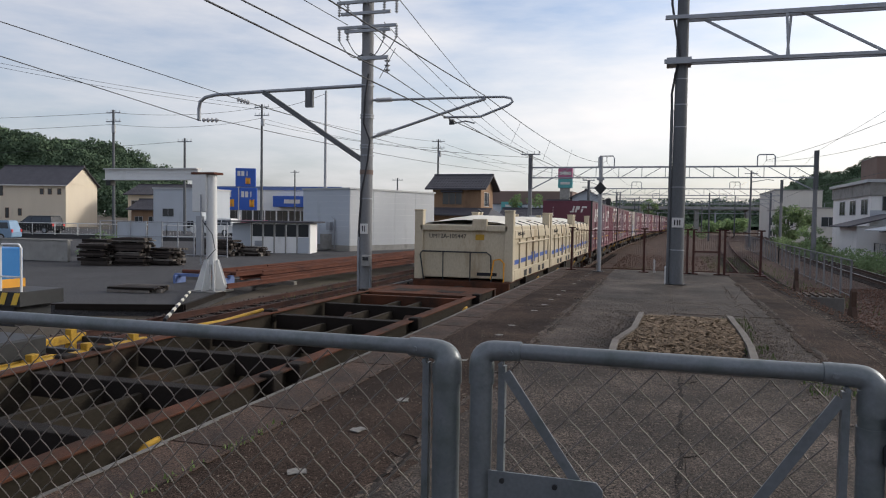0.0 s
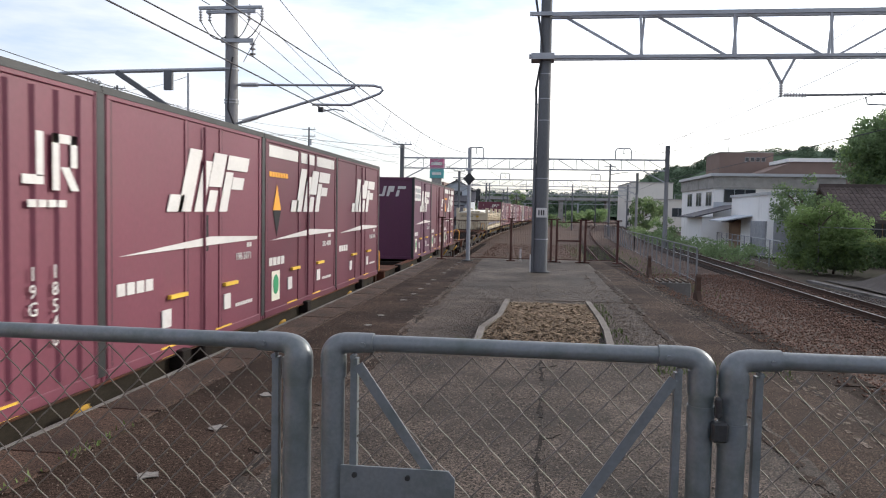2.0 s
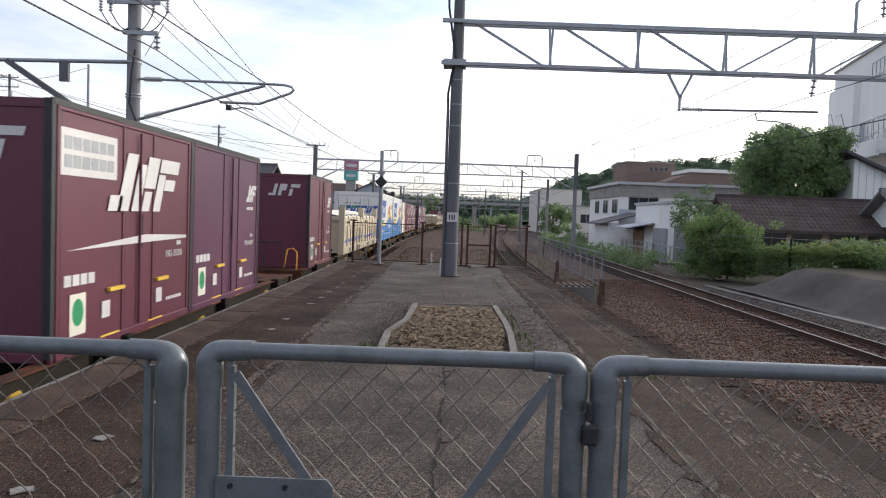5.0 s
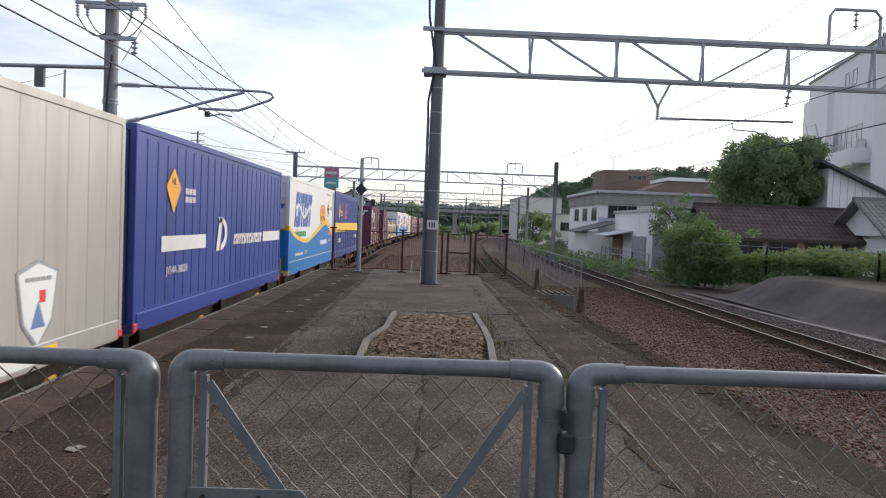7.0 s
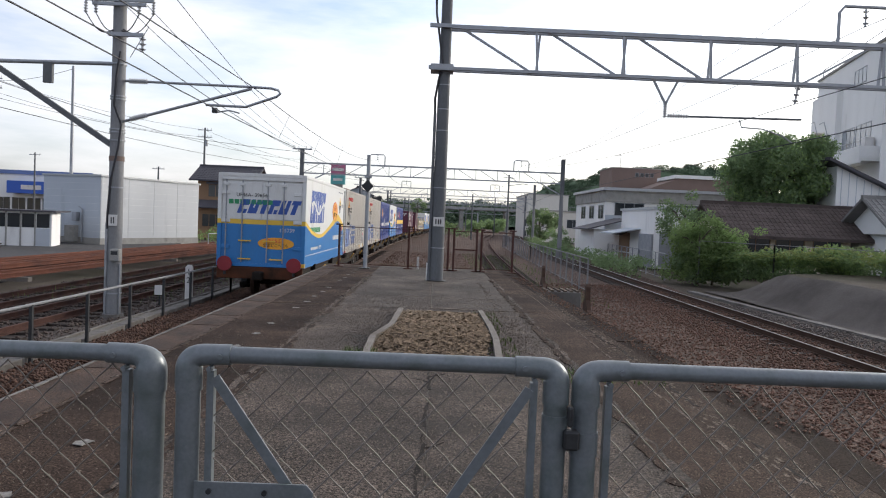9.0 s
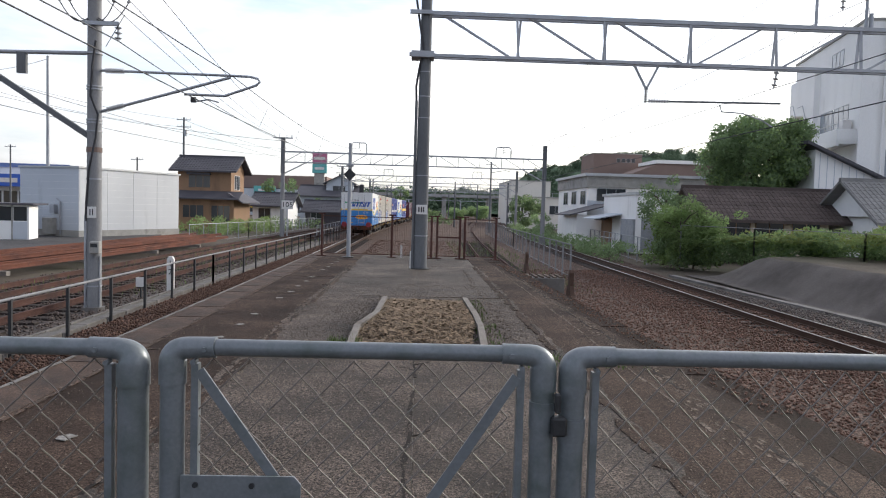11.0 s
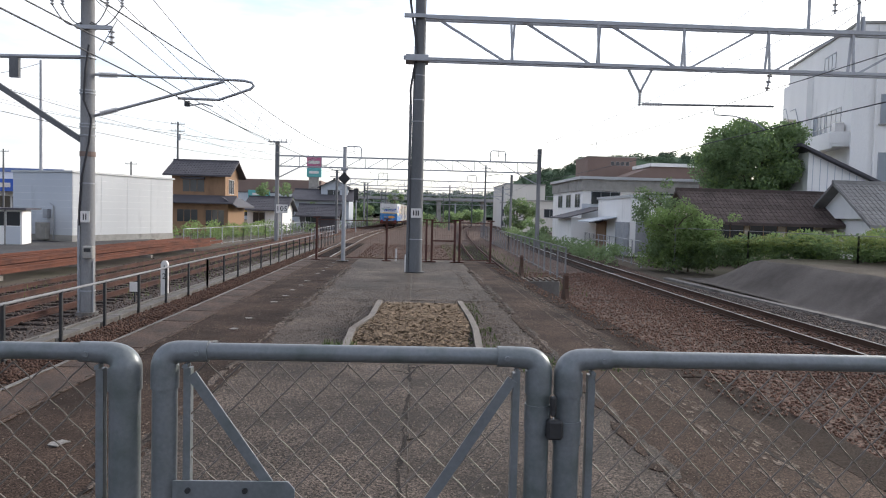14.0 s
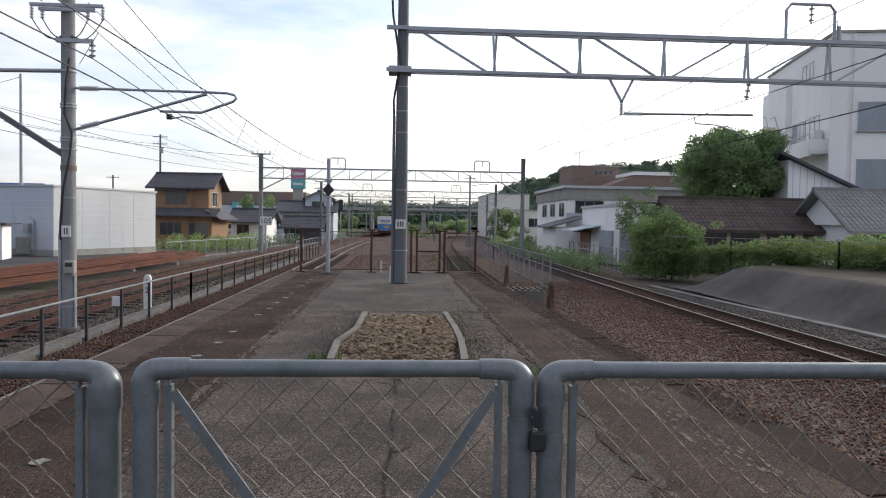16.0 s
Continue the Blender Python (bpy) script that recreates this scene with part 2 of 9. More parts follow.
PINK = mat("pink_marking", (0.72, 0.16, 0.26), 0.5, 0.0, 0.08, 1.0, 0.03)
GREENM = mat("green_marking", (0.02, 0.25, 0.10), 0.5, 0.0, 0.1, 1.0, 0.03)
SILVER = mat("silver_aluminium", (0.49, 0.455, 0.415), 0.33, 0.3, 0.12, 0.7, 0.32, 2.4, (0.36, 0.32, 0.275), 0.45, 0.25)
PALEBLUE = mat("pale_blue_marking", (0.12, 0.18, 0.38), 0.5, 0.0, 0.1, 1.0, 0.03)
BLACKM = mat("black_marking", (0.025, 0.025, 0.028), 0.6, 0.0, 0.2, 2.0, 0.03)
WALLWHITE = mat("white_wall", (0.79, 0.78, 0.76), 0.8, 0, 0.07, 0.5, 0.05, 30, (0.62, 0.61, 0.59), 0.3, 0.3)
# warehouse's sunlit side; its shaded front uses the bluer WALLGREY
CLADDING_LIT = mat("lit_side_cladding", (0.53, 0.54, 0.55), 0.7, 0, 0.07, 0.5, 0.05, 30, (0.43, 0.44, 0.45), 0.3, 0.3)
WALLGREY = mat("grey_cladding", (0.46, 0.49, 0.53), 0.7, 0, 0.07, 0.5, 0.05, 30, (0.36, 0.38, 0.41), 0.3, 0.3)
WALLBEIGE = mat("beige_wall", (0.66, 0.57, 0.45), 0.8, 0, 0.07, 0.5, 0.05, 30, (0.52, 0.45, 0.36), 0.25, 0.3)
WALLBROWN = mat("brown_wall", (0.25, 0.155, 0.095), 0.8, 0, 0.12, 0.6, 0.08, 30, (0.16, 0.10, 0.065), 0.4, 0.3)
BRICKFAR = mat("reddish_wall", (0.20, 0.145, 0.125), 0.85, 0, 0.12, 0.4, 0.08, 30)
ROOFDARK = mat("dark_roof_tile", (0.075, 0.072, 0.082), 0.65, 0, 0.25, 1.0, 0.2, 30)
ROOFBROWN = mat("brown_thatch_tile", (0.085, 0.066, 0.060), 0.85, 0, 0.4, 1.2, 0.4, 30, random_hue=0.3)
ROOFTILE = mat("grey_clay_tile", (0.19, 0.185, 0.18), 0.55, 0, 0.25, 2.0, 0.15, 30, random_hue=0.25)
ROOFGREY = mat("pale_metal_roof", (0.42, 0.43, 0.44), 0.5, 0.2, 0.1, 0.6, 0.05)
GLASS = glass_mat("window_glass")
PALEGLASS = mat("curtained_glass", (0.24, 0.27, 0.30), 0.15, 0, 0.2, 0.8, 0.0)
DEPOT = mat("depot_wall", (0.58, 0.55, 0.50), 0.8, 0, 0.1, 0.4, 0.05, 30, (0.42, 0.40, 0.36), 0.3, 0.3)
LEAF = mat("leaf_green", (0.195, 0.27, 0.135), 0.6, 0, 0.3, 1.5, 0.1, 30, random_hue=0.5)
LEAF_B = mat("leaf_light", (0.225, 0.31, 0.12), 0.6, 0, 0.3, 1.5, 0.1, 30, random_hue=0.45)
LEAF_Y = mat("leaf_yellow", (0.27, 0.31, 0.10), 0.6, 0, 0.3, 1.5, 0.1, 30, random_hue=0.4)
for leaf_mat in (LEAF, LEAF_B, LEAF_Y):
    # leaves let some light through
    ln_, ll_ = leaf_mat.node_tree.nodes, leaf_mat.node_tree.links
    body = ln_["Principled BSDF"]
    thru, mix = ln_.new("ShaderNodeBsdfTranslucent"), ln_.new("ShaderNodeMixShader")
    mix.inputs["Fac"].default_value = 0.62
    ll_.new(body.inputs["Base Color"].links[0].from_socket, thru.inputs["Color"])
    ll_.new(body.outputs["BSDF"], mix.inputs[1])
    ll_.new(thru.outputs["BSDF"], mix.inputs[2])
    ll_.new(mix.outputs["Shader"], ln_["Material Output"].inputs["Surface"])
GRASSM = mat("grass_blade", (0.12, 0.17, 0.055), 0.7, 0, 0.3, 1.5, 0.1, 30, random_hue=0.5)
BARK = mat("bark", (0.09, 0.07, 0.055), 0.9, 0, 0.3, 4.0, 0.5, 40)
HILLM = mat("far_woods", (0.085, 0.125, 0.075), 0.9, 0, 0.5, 0.12, 0.5, 1.2, (0.055, 0.09, 0.05), 0.5)
EARTH = mat("bare_earth", (0.095, 0.078, 0.06), 0.95, 0, 0.4, 0.3, 0.5, 20, (0.055, 0.062, 0.03), 0.45, stain_scale=0.08)
YARD = mat("yard_asphalt", (0.062, 0.06, 0.062), 0.88, 0, 0.25, 0.5, 0.3, 60, (0.042, 0.04, 0.041), 0.4, stain_scale=0.2, speck=0.25, speck_scale=40)
SHEETM = mat("sprayed_mortar", (0.108, 0.095, 0.086), 0.9, 0, 0.4, 0.6, 0.6, 26, (0.058, 0.050, 0.045), 0.6, stain_scale=0.45)
REDDISC = mat("dull_red_enamel", (0.22, 0.014, 0.022), 0.45, 0, 0.15, 3.0, 0.03)
BROWNFENCE = mat("rust_brown_fence", (0.085, 0.04, 0.034), 0.75, 0.2, 0.3, 6.0, 0.15)
WIREBLACK = mat("cable", (0.05, 0.05, 0.055), 0.6, 0.1, 0.1, 4.0, 0.0)
PORCELAIN = mat("insulator", (0.42, 0.42, 0.43), 0.35, 0, 0.1, 6.0, 0.0)
SIGNBLUE = mat("sign_blue", (0.02, 0.09, 0.42), 0.4, 0, 0.05, 1.0, 0.0)
SIGNTEAL = mat("sign_teal", (0.10, 0.36, 0.36), 0.4, 0, 0.05, 1.0, 0.0)
BLACKCAR = mat("black_car_paint", (0.018, 0.018, 0.020), 0.18, 0.0, 0.1, 1.0, 0.0)
BLUECAR = mat("pale_blue_car_paint", (0.20, 0.30, 0.42), 0.2, 0.0, 0.1, 1.0, 0.0)
SIGNPINK = mat("sign_magenta", (0.42, 0.12, 0.22), 0.4, 0, 0.05, 1.0, 0.0)


# ---- mesh tools ----
class Mesh:
    """Gathers vertices and faces of one part."""

    def __init__(self):
        self.v, self.f = [], []

    def add(self, verts, faces):
        k = len(self.v)
        self.v += [tuple(p) for p in verts]
        self.f += [tuple(i + k for i in q) for q in faces]
        return self

    def box(self, x0, x1, y0, y1, z0, z1, c=0.0):
        x0, x1, y0, y1, z0, z1 = min(x0, x1), max(x0, x1), min(y0, y1), max(y0, y1), min(z0, z1), max(z0, z1)
        if c <= 0:
            p = [(x, y, z) for z in (z0, z1) for x, y in ((x0, y0), (x1, y0), (x1, y1), (x0, y1))]
            return self.add(p, [(3, 2, 1, 0), (4, 5, 6, 7), (0, 1, 5, 4), (1, 2, 6, 5), (2, 3, 7, 6), (3, 0, 4, 7)])
        ring = lambda d: ((x0 + c, y0 + d), (x1 - c, y0 + d), (x1 - d, y0 + c), (x1 - d, y1 - c), (x1 - c, y1 - d), (x0 + c, y1 - d), (x0 + d, y1 - c), (x0 + d, y0 + c))
        inner = lambda: ((x0 + c, y0 + c), (x1 - c, y0 + c), (x1 - c, y0 + c), (x1 - c, y1 - c), (x1 - c, y1 - c), (x0 + c, y1 - c), (x0 + c, y1 - c), (x0 + c, y0 + c))
        p = []
        for z, rr in ((z0, inner()), (z0 + c, ring(0)), (z1 - c, ring(0)), (z1, inner())):
            p += [(x, y, z) for x, y in rr]
        f = [tuple(range(7, -1, -1)), tuple(range(24, 32))]
        for k in range(3):
            for i in range(8):
                j = (i + 1) % 8
                f.append((k * 8 + i, k * 8 + j, k * 8 + 8 + j, k * 8 + 8 + i))
        return self.add(p, f)

    def rod(self, a, b, r0, r1=None, n=8):
        a, b = Vector(a), Vector(b)
        r1 = r0 if r1 is None else r1
        d = (b - a).normalized()
        u = d.orthogonal().normalized()
        w = d.cross(u)
        p = []
        for c, r in ((a, r0), (b, r1)):
            p += [c + (u * math.cos(2 * math.pi * i / n) + w * math.sin(2 * math.pi * i / n)) * r for i in range(n)]
        f = [(i, (i + 1) % n, n + (i + 1) % n, n + i) for i in range(n)] + [tuple(range(3 * n - 1, 2 * n - 1, -1)), tuple(range(3 * n, 4 * n))]
        return self.add(p + p, f)

    def tube(self, pts, r, n=8):
        pts = [Vector(p) for p in pts]
        rr = r if isinstance(r, (list, tuple)) else [r] * len(pts)
        p, u = [], None
        for i, c in enumerate(pts):
            d = (pts[min(i + 1, len(pts) - 1)] - pts[max(i - 1, 0)]).normalized()
            u = d.orthogonal().normalized() if u is None else (u - d * u.dot(d)).normalized()
            w = d.cross(u)
            p += [c + (u * math.cos(2 * math.pi * k / n) + w * math.sin(2 * math.pi * k / n)) * rr[i] for k in range(n)]
        f = [(i * n + k, i * n + (k + 1) % n, (i + 1) * n + (k + 1) % n, (i + 1) * n + k) for i in range(len(pts) - 1) for k in range(n)]
        k = len(p)
        f += [tuple(range(k + n - 1, k - 1, -1)), tuple(range(k + n, k + 2 * n))]
        return self.add(p + p[:n] + p[-n:], f)

    def beam(self, a, b, w, h):
        """A bar of rectangular section."""
        a, b = Vector(a), Vector(b)
        d = (b - a).normalized()
        s = d.cross(Vector((0, 0, 1)))
        s = Vector((1, 0, 0)) if s.length < 1e-4 else s.normalized()
        t = s.cross(d)
        p = [c + s * (i * w / 2) + t * (j * h / 2) for c in (a, b) for i, j in ((-1, -1), (1, -1), (1, 1), (-1, 1))]
        return self.add(p, [(3, 2, 1, 0), (4, 5, 6, 7), (0, 1, 5, 4), (1, 2, 6, 5), (2, 3, 7, 6), (3, 0, 4, 7)])

    def slab(self, outline, axis, lo, hi):
        """An outline in the two other axes, given a thickness along axis."""
        n = len(outline)
        place = {"x": lambda p, k: (k, p[0], p[1]), "y": lambda p, k: (p[0], k, p[1]), "z": lambda p, k: (p[0], p[1], k)}[axis]
        p = [place(q, lo) for q in outline] + [place(q, hi) for q in outline]
        return self.add(p, [tuple(range(n - 1, -1, -1)), tuple(range(n, 2 * n))] + [(i, (i + 1) % n, n + (i + 1) % n, n + i) for i in range(n)])

    def strip(self, low, high, axis, lo, hi):
        """A band between two lines of points, with a thickness along axis."""
        return self.slab(list(low) + list(high)[::-1], axis, lo, hi)


def mesh_of(name, m):
    me = bpy.data.meshes.new(name)
    me.from_pydata(m.v, [], m.f)
    me.validate()
    bm = bmesh.new()
    bm.from_mesh(me)
    bmesh.ops.recalc_face_normals(bm, faces=bm.faces)
    bm.to_mesh(me)
    bm.free()
    return me


def part(name, m, material, parent=None, label="", smooth=False, at=None):
    ob = new(name, m if isinstance(m, bpy.types.Mesh) else mesh_of(name, m))
    if not ob.data.materials:
        ob.data.materials.append(material)
    if smooth:
        ob.data.polygons.foreach_set("use_smooth", [len(p.vertices) == 4 for p in ob.data.polygons])
    ob.parent = parent
    if at is not None:
        ob.matrix_basis = at
    if label:
        ob["label"] = label
    return ob


def thing(name, label, category, at=None, group="", kind=""):
    ob = new(name)
    ob.empty_display_size = 0.1
    if at is not None:
        ob.matrix_basis = at
    return tagged(ob, label, category, group, kind)


def solid(name, m, material, label, category="", kind="", smooth=False, at=None, group=""):
    return tagged(part(name, m, material, None, "", smooth, at), label, category, group, kind)


def soup(name, verts, faces, material, parent=None):
    """One large joined mesh from arrays."""
    me = bpy.data.meshes.new(name)
    verts, faces = np.asarray(verts, dtype=np.float32), np.asarray(faces, dtype=np.int32)
    k = faces.shape[1]
    me.vertices.add(len(verts))
    me.vertices.foreach_set("co", verts.ravel())
    me.loops.add(faces.size)
    me.loops.foreach_set("vertex_index", faces.ravel())
    me.polygons.add(len(faces))
    me.polygons.foreach_set("loop_start", np.arange(0, faces.size, k, dtype=np.int32))
    me.update(calc_edges=True)
    me.materials.append(material)
    ob = new(name, me)
    ob.parent = parent
    return ob


def text_mesh(words, size, wide=None, thick=0.003):
    """Lettering as a mesh in its own x-y plane, centred, wide metres across."""
    cu = bpy.data.curves.new("lettering", "FONT")
    cu.body, cu.size, cu.extrude, cu.align_x, cu.align_y = words, size, thick, "CENTER", "CENTER"
    cu.resolution_u = 2
    tmp = bpy.data.objects.new("lettering", cu)
    me = bpy.data.meshes.new_from_object(tmp)
    bpy.data.objects.remove(tmp)
    if wide and len(me.vertices):
        xs = [v.co.x for v in me.vertices]
        k = wide / max(1e-6, max(xs) - min(xs))
        for v in me.vertices:
            v.co.x *= k
    return me


# a sign's own plane set on a wall whose outward side is +x (seen with -y at its left... towards +y), or -y
ON_X = Matrix(((0, 0, 1, 0), (1, 0, 0, 0), (0, 1, 0, 0), (0, 0, 0, 1)))
ON_Y = Matrix(((1, 0, 0, 0), (0, 0, -1, 0), (0, 1, 0, 0), (0, 0, 0, 1)))

# ---- ground, platform, tracks ----
RAIL_Z = -1.1
rng = np.random.default_rng(7)


def smooth01(u):
    u = min(1.0, max(0.0, u))
    return u * u * (3 - 2 * u)


def line_x(y):
    """Centre of the goods train's track."""
    return -5.0 + 3.5 * smooth01((y - 60) / 110) + 0.03 * max(0.0, y - 170)


def main_x(y):
    return 9.35 + 0.0005 * max(0.0, y - 15) ** 2 if y < 115 else 14.35 + 0.1 * (y - 115)


def stub_x(y):
    return 3.55 + 0.012 * (y - 21) + 0.0004 * (y - 21) ** 2


def yard_a(y):
    return -9.25 + 0.0003 * max(0.0, y - 30) ** 2


def yard_b(y):
    return -11.5 + 0.0006 * max(0.0, y - 30) ** 2


g = Mesh()
g.add([(-2500, -300, -1.42), (2500, -300, -1.42), (2500, 4000, -1.42), (-2500, 4000, -1.42)], [(0, 1, 2, 3)])
solid("ground", g, EARTH, "flat bare earth and scrub round the station", "ground", "structure")
bed = Mesh()
bed.slab([(-6.2, -40), (13.2, -40), (12.6, 18), (10.9, 30), (14, 60), (22, 130), (60, 420), (0, 420), (-9, 130), (-7.2, 60)], "z", -1.5, -1.3)
solid("ballast_bed", bed, BALLAST, "brown rust-stained ballast bed of the running lines", "ballast", "structure")
bed = Mesh()
bed.slab([(-13.0, -40), (-6.2, -40), (-7.2, 60), (-9, 130), (-12, 200), (-16, 200), (-13.2, 60)], "z", -1.5, -1.304)
solid("siding_bed", bed, BALLAST_GREY, "grey dirty ballast of the yard sidings", "ballast", "structure")
yard = Mesh()
yard.slab([(-90, 9), (-17.6, 15), (-13.0, 17), (-14.4, 21), (-17.0, 34), (-19.0, 44), (-19.5, 56), (-90, 62)], "z", -1.5, -1.12)
solid("goods_yard", yard, YARD, "worn grey asphalt of the goods yard", "yard", "structure")


def right_edge(y):
    return 3.0 - 0.0355 * y


plat = thing("platform", "old low platform with stained patched asphalt paving", "platform", kind="structure")
core = Mesh()
core.slab([(-3.14, -30), (right_edge(-30) - 0.03, -30), (right_edge(21.6) - 0.03, 21.6), (-3.14, 21.6)], "z", -1.5, -0.03)
part("platform_core", core, CONCRETE, plat)
# paving panels, each a slab with an open joint
XS = [-2.72, -1.62, -0.05, 1.42]
YS = [-30, -12, -2.0, 2.6, 6.9, 11.6, 14.6, 17.9, 21.6]
for j in range(len(YS) - 1):
    y0, y1 = YS[j] + 0.002, YS[j + 1] - 0.002
    for i in range(4):
        m = Mesh()
        x0 = XS[i] + 0.0015
        xa, xb = (XS[i + 1] - 0.0015, XS[i + 1] - 0.0015) if i < 3 else (right_edge(y0) - 0.36, right_edge(y1) - 0.36)
        top = (0.0, 0.004, -0.002, 0.003)[(i + 2 * j) % 4]
        m.slab([(x0, y0), (xa, y0), (xb, y1), (x0, y1)], "z", -0.035, top)
        part("paving_panel", m, ASPHALT_RED if i in (0, 3) else ASPHALT_NEW if j >= 5 else ASPHALT, plat)
stone = Mesh().box(-3.17, -2.722, 0.002, 0.898, -0.16, 0.0, 0.004)
stone = mesh_of("coping_stone", stone)
for k in range(-10, 24):
    part("coping_stone", stone, COPING, plat, at=pose(0.0, 0.9 * k, 0.004 * ((k * 7) % 3 - 1)))
stone = mesh_of("coping_stone_right", Mesh().box(-0.357, 0.0, 0.002, 0.898, -0.16, 0.0, 0.004))
for k in range(-10, 24):
    part("coping_stone", stone, DARKCOPING, plat, at=pose(right_edge(0.9 * k), 0.9 * k, 0.004 * ((k * 5) % 3 - 1), 0, 0, 2.03))
end = Mesh().box(-3.17, right_edge(21.6), 21.62, 21.95, -1.5, -0.01, 0.012)
part("end_coping", end, COPING, plat)
# worn painted studs and guide lines
stud = mesh_of("paint_stud", Mesh().slab([(-0.055, -0.045), (-0.01, -0.038), (0.048, -0.05), (0.058, 0.02), (0.02, 0.03), (0.004, 0.05), (-0.048, 0.03)], "z", 0.004, 0.009))
for k in range(22):
    y = 2.5 + 0.85 * k
    if k not in (4, 9, 15):
        part("paint_stud", stud, STUDM, plat, at=pose(-2.13 + 0.01 * math.sin(k * 3), y, 0.0, 0, 0, 37 * k))
for x0, x1, ya, yb, w in ((1.98, 1.95, 2.0, 5.6, 0.045), (1.95, 1.95, 5.7, 10.4, 0.040), (1.95, 1.92, 10.6, 17.8, 0.035), (-0.08, -0.1, 11.2, 16.4, 0.03), (-1.64, -1.62, 6.0, 17.0, 0.03)):
    m = Mesh()
    y = ya
    while y < yb:
        d = rng.uniform(0.03, 0.34)
        u = (y - ya) / (yb - ya)
        x = x0 + (x1 - x0) * u + rng.normal() * 0.006
        j = rng.uniform(0.35, 1.0) * w / 2
        m.slab([(x - j, y), (x + j * 0.8, y + 0.01), (x + j * rng.uniform(0.5, 1), y + d), (x - j * rng.uniform(0.5, 1), y + d * 0.95)], "z", 0.001, 0.0075)
        y += d + rng.uniform(0.0, 0.12)
    part("worn_line", m, WORN, plat)
# ragged pale dirt along the old joints
for xa, ya, yb, w, dens in ((-1.62, 2.5, 18.0, 0.18, 420), (1.05, 5.0, 17.0, 0.16, 260), (-2.70, 3.0, 20.0, 0.05, 200), (2.16, 2.6, 15.0, 0.16, 420)):
    m = Mesh()
    for k in range(dens):
        y = ya + (yb - ya) * rng.random()
        x = xa + rng.normal() * w * 0.35
        a, b = rng.uniform(0.004, 0.016), rng.uniform(0.012, 0.06)
        m.slab([(x - a, y - b * 0.6), (x + a * 0.7, y - b), (x + a, y + b * 0.4), (x + a * 0.3, y + b), (x - a * 0.9, y + b * 0.5)], "z", 0.001, 0.0045 + 0.0035 * rng.random())
    tagged(part("joint_dirt", m, WORN, plat), kind="stuff")
# dark jagged cracks and open seams: one wandering ribbon each, with side branches
def ribbon(m, pts, widths, z=0.0058):
    for (p, w), (q, v) in zip(zip(pts[:-1], widths[:-1]), zip(pts[1:], widths[1:])):
        d = math.hypot(q[0] - p[0], q[1] - p[1]) or 1e-6
        nx_, ny_ = -(q[1] - p[1]) / d, (q[0] - p[0]) / d
        m.slab([(p[0] - nx_ * w, p[1] - ny_ * w), (q[0] - nx_ * v, q[1] - ny_ * v), (q[0] + nx_ * v, q[1] + ny_ * v), (p[0] + nx_ * w, p[1] + ny_ * w)], "z", 0.001, z)


def crack(xa, xb, ya, yb, w, wander, gap=0.0, branch=0.0):
    m, pts, ws, y, off = Mesh(), [], [], ya, 0.0
    while y < yb:
        off = 0.86 * off + rng.normal() * wander
        pts.append((xa + (xb - xa) * (y - ya) / (yb - ya) + off, y))
        ws.append(w * rng.uniform(0.12, 1.0))
        y += rng.uniform(0.03, 0.11)
        if branch and rng.random() < branch:
            bx = pts[-1]
            side = rng.choice((-1, 1))
            bp = [bx] + [(bx[0] + side * 0.04 * k + rng.normal() * 0.01, bx[1] + 0.03 * k + rng.normal() * 0.015) for k in range(1, 5)]
            ribbon(m, bp, [w * 0.4, w * 0.3, w * 0.22, w * 0.15, w * 0.06])
        if gap and rng.random() < gap:
            ribbon(m, pts, ws)
            pts, ws, y = [], [], y + rng.uniform(0.05, 0.5)
    if len(pts) > 1:
        ribbon(m, pts, ws)
    part("crack", m, CRACK, plat)


crack(-0.07, -0.05, 1.75, 7.0, 0.019, 0.009, 0.05, 0.05)
crack(-1.64, -1.62, 2.2, 17.6, 0.015, 0.010, 0.03, 0.06)
crack(1.42, 1.44, 2.2, 17.0, 0.009, 0.006, 0.10)
crack(2.20, 2.12, 2.4, 18.0, 0.020, 0.010, 0.06, 0.05)
crack(-2.70, -2.70, 1.8, 20.0, 0.006, 0.003, 0.06)
# ragged patches where one pour wears over its neighbour
for xc, mats, ya, yb in ((-1.62, (ASPHALT, ASPHALT_RED), 2.0, 18.0), (1.42, (ASPHALT, ASPHALT_RED), 2.0, 18.0)):
    for mm in mats:
        m = Mesh()
        for k in range(120):
            y = ya + (yb - ya) * rng.random()
            side = (1 if xc < 0 else -1) * (1 if mm is ASPHALT_RED else -1)
            cx, rx, ry = xc + side * rng.uniform(0.0, 0.05), rng.uniform(0.02, 0.065), rng.uniform(0.05, 0.28)
            n = 11
            o = [(cx + rx * rng.uniform(0.55, 1.1) * math.cos(2 * math.pi * i / n), y + ry * rng.uniform(0.55, 1.1) * math.sin(2 * math.pi * i / n)) for i in range(n)]
            m.slab(o, "z", 0.0, 0.0044 + 0.0006 * rng.random() + (0.001 if mm is ASPHALT_RED else 0))
        tagged(part("worn_patch", m, mm, plat), kind="stuff")
# cross joints between the pours
for xa, xb, y in ((-2.7, -1.64, 11.62), (-1.6, 1.4, 11.60), (1.45, 2.2, 6.9), (-2.7, -1.64, 6.88), (1.45, 2.15, 14.6)):
    m = Mesh()
    x = xa
    while x < xb:
        d = rng.uniform(0.05, 0.3)
        q = y + rng.normal() * 0.012
        m.slab([(x, q - 0.016), (x + d, q - 0.010), (x + d * 0.9, q + 0.014), (x + 0.02, q + 0.010)], "z", 0.001, 0.0058)
        x += d + rng.uniform(0.0, 0.08)
    part("worn_line", m, WORN, plat)
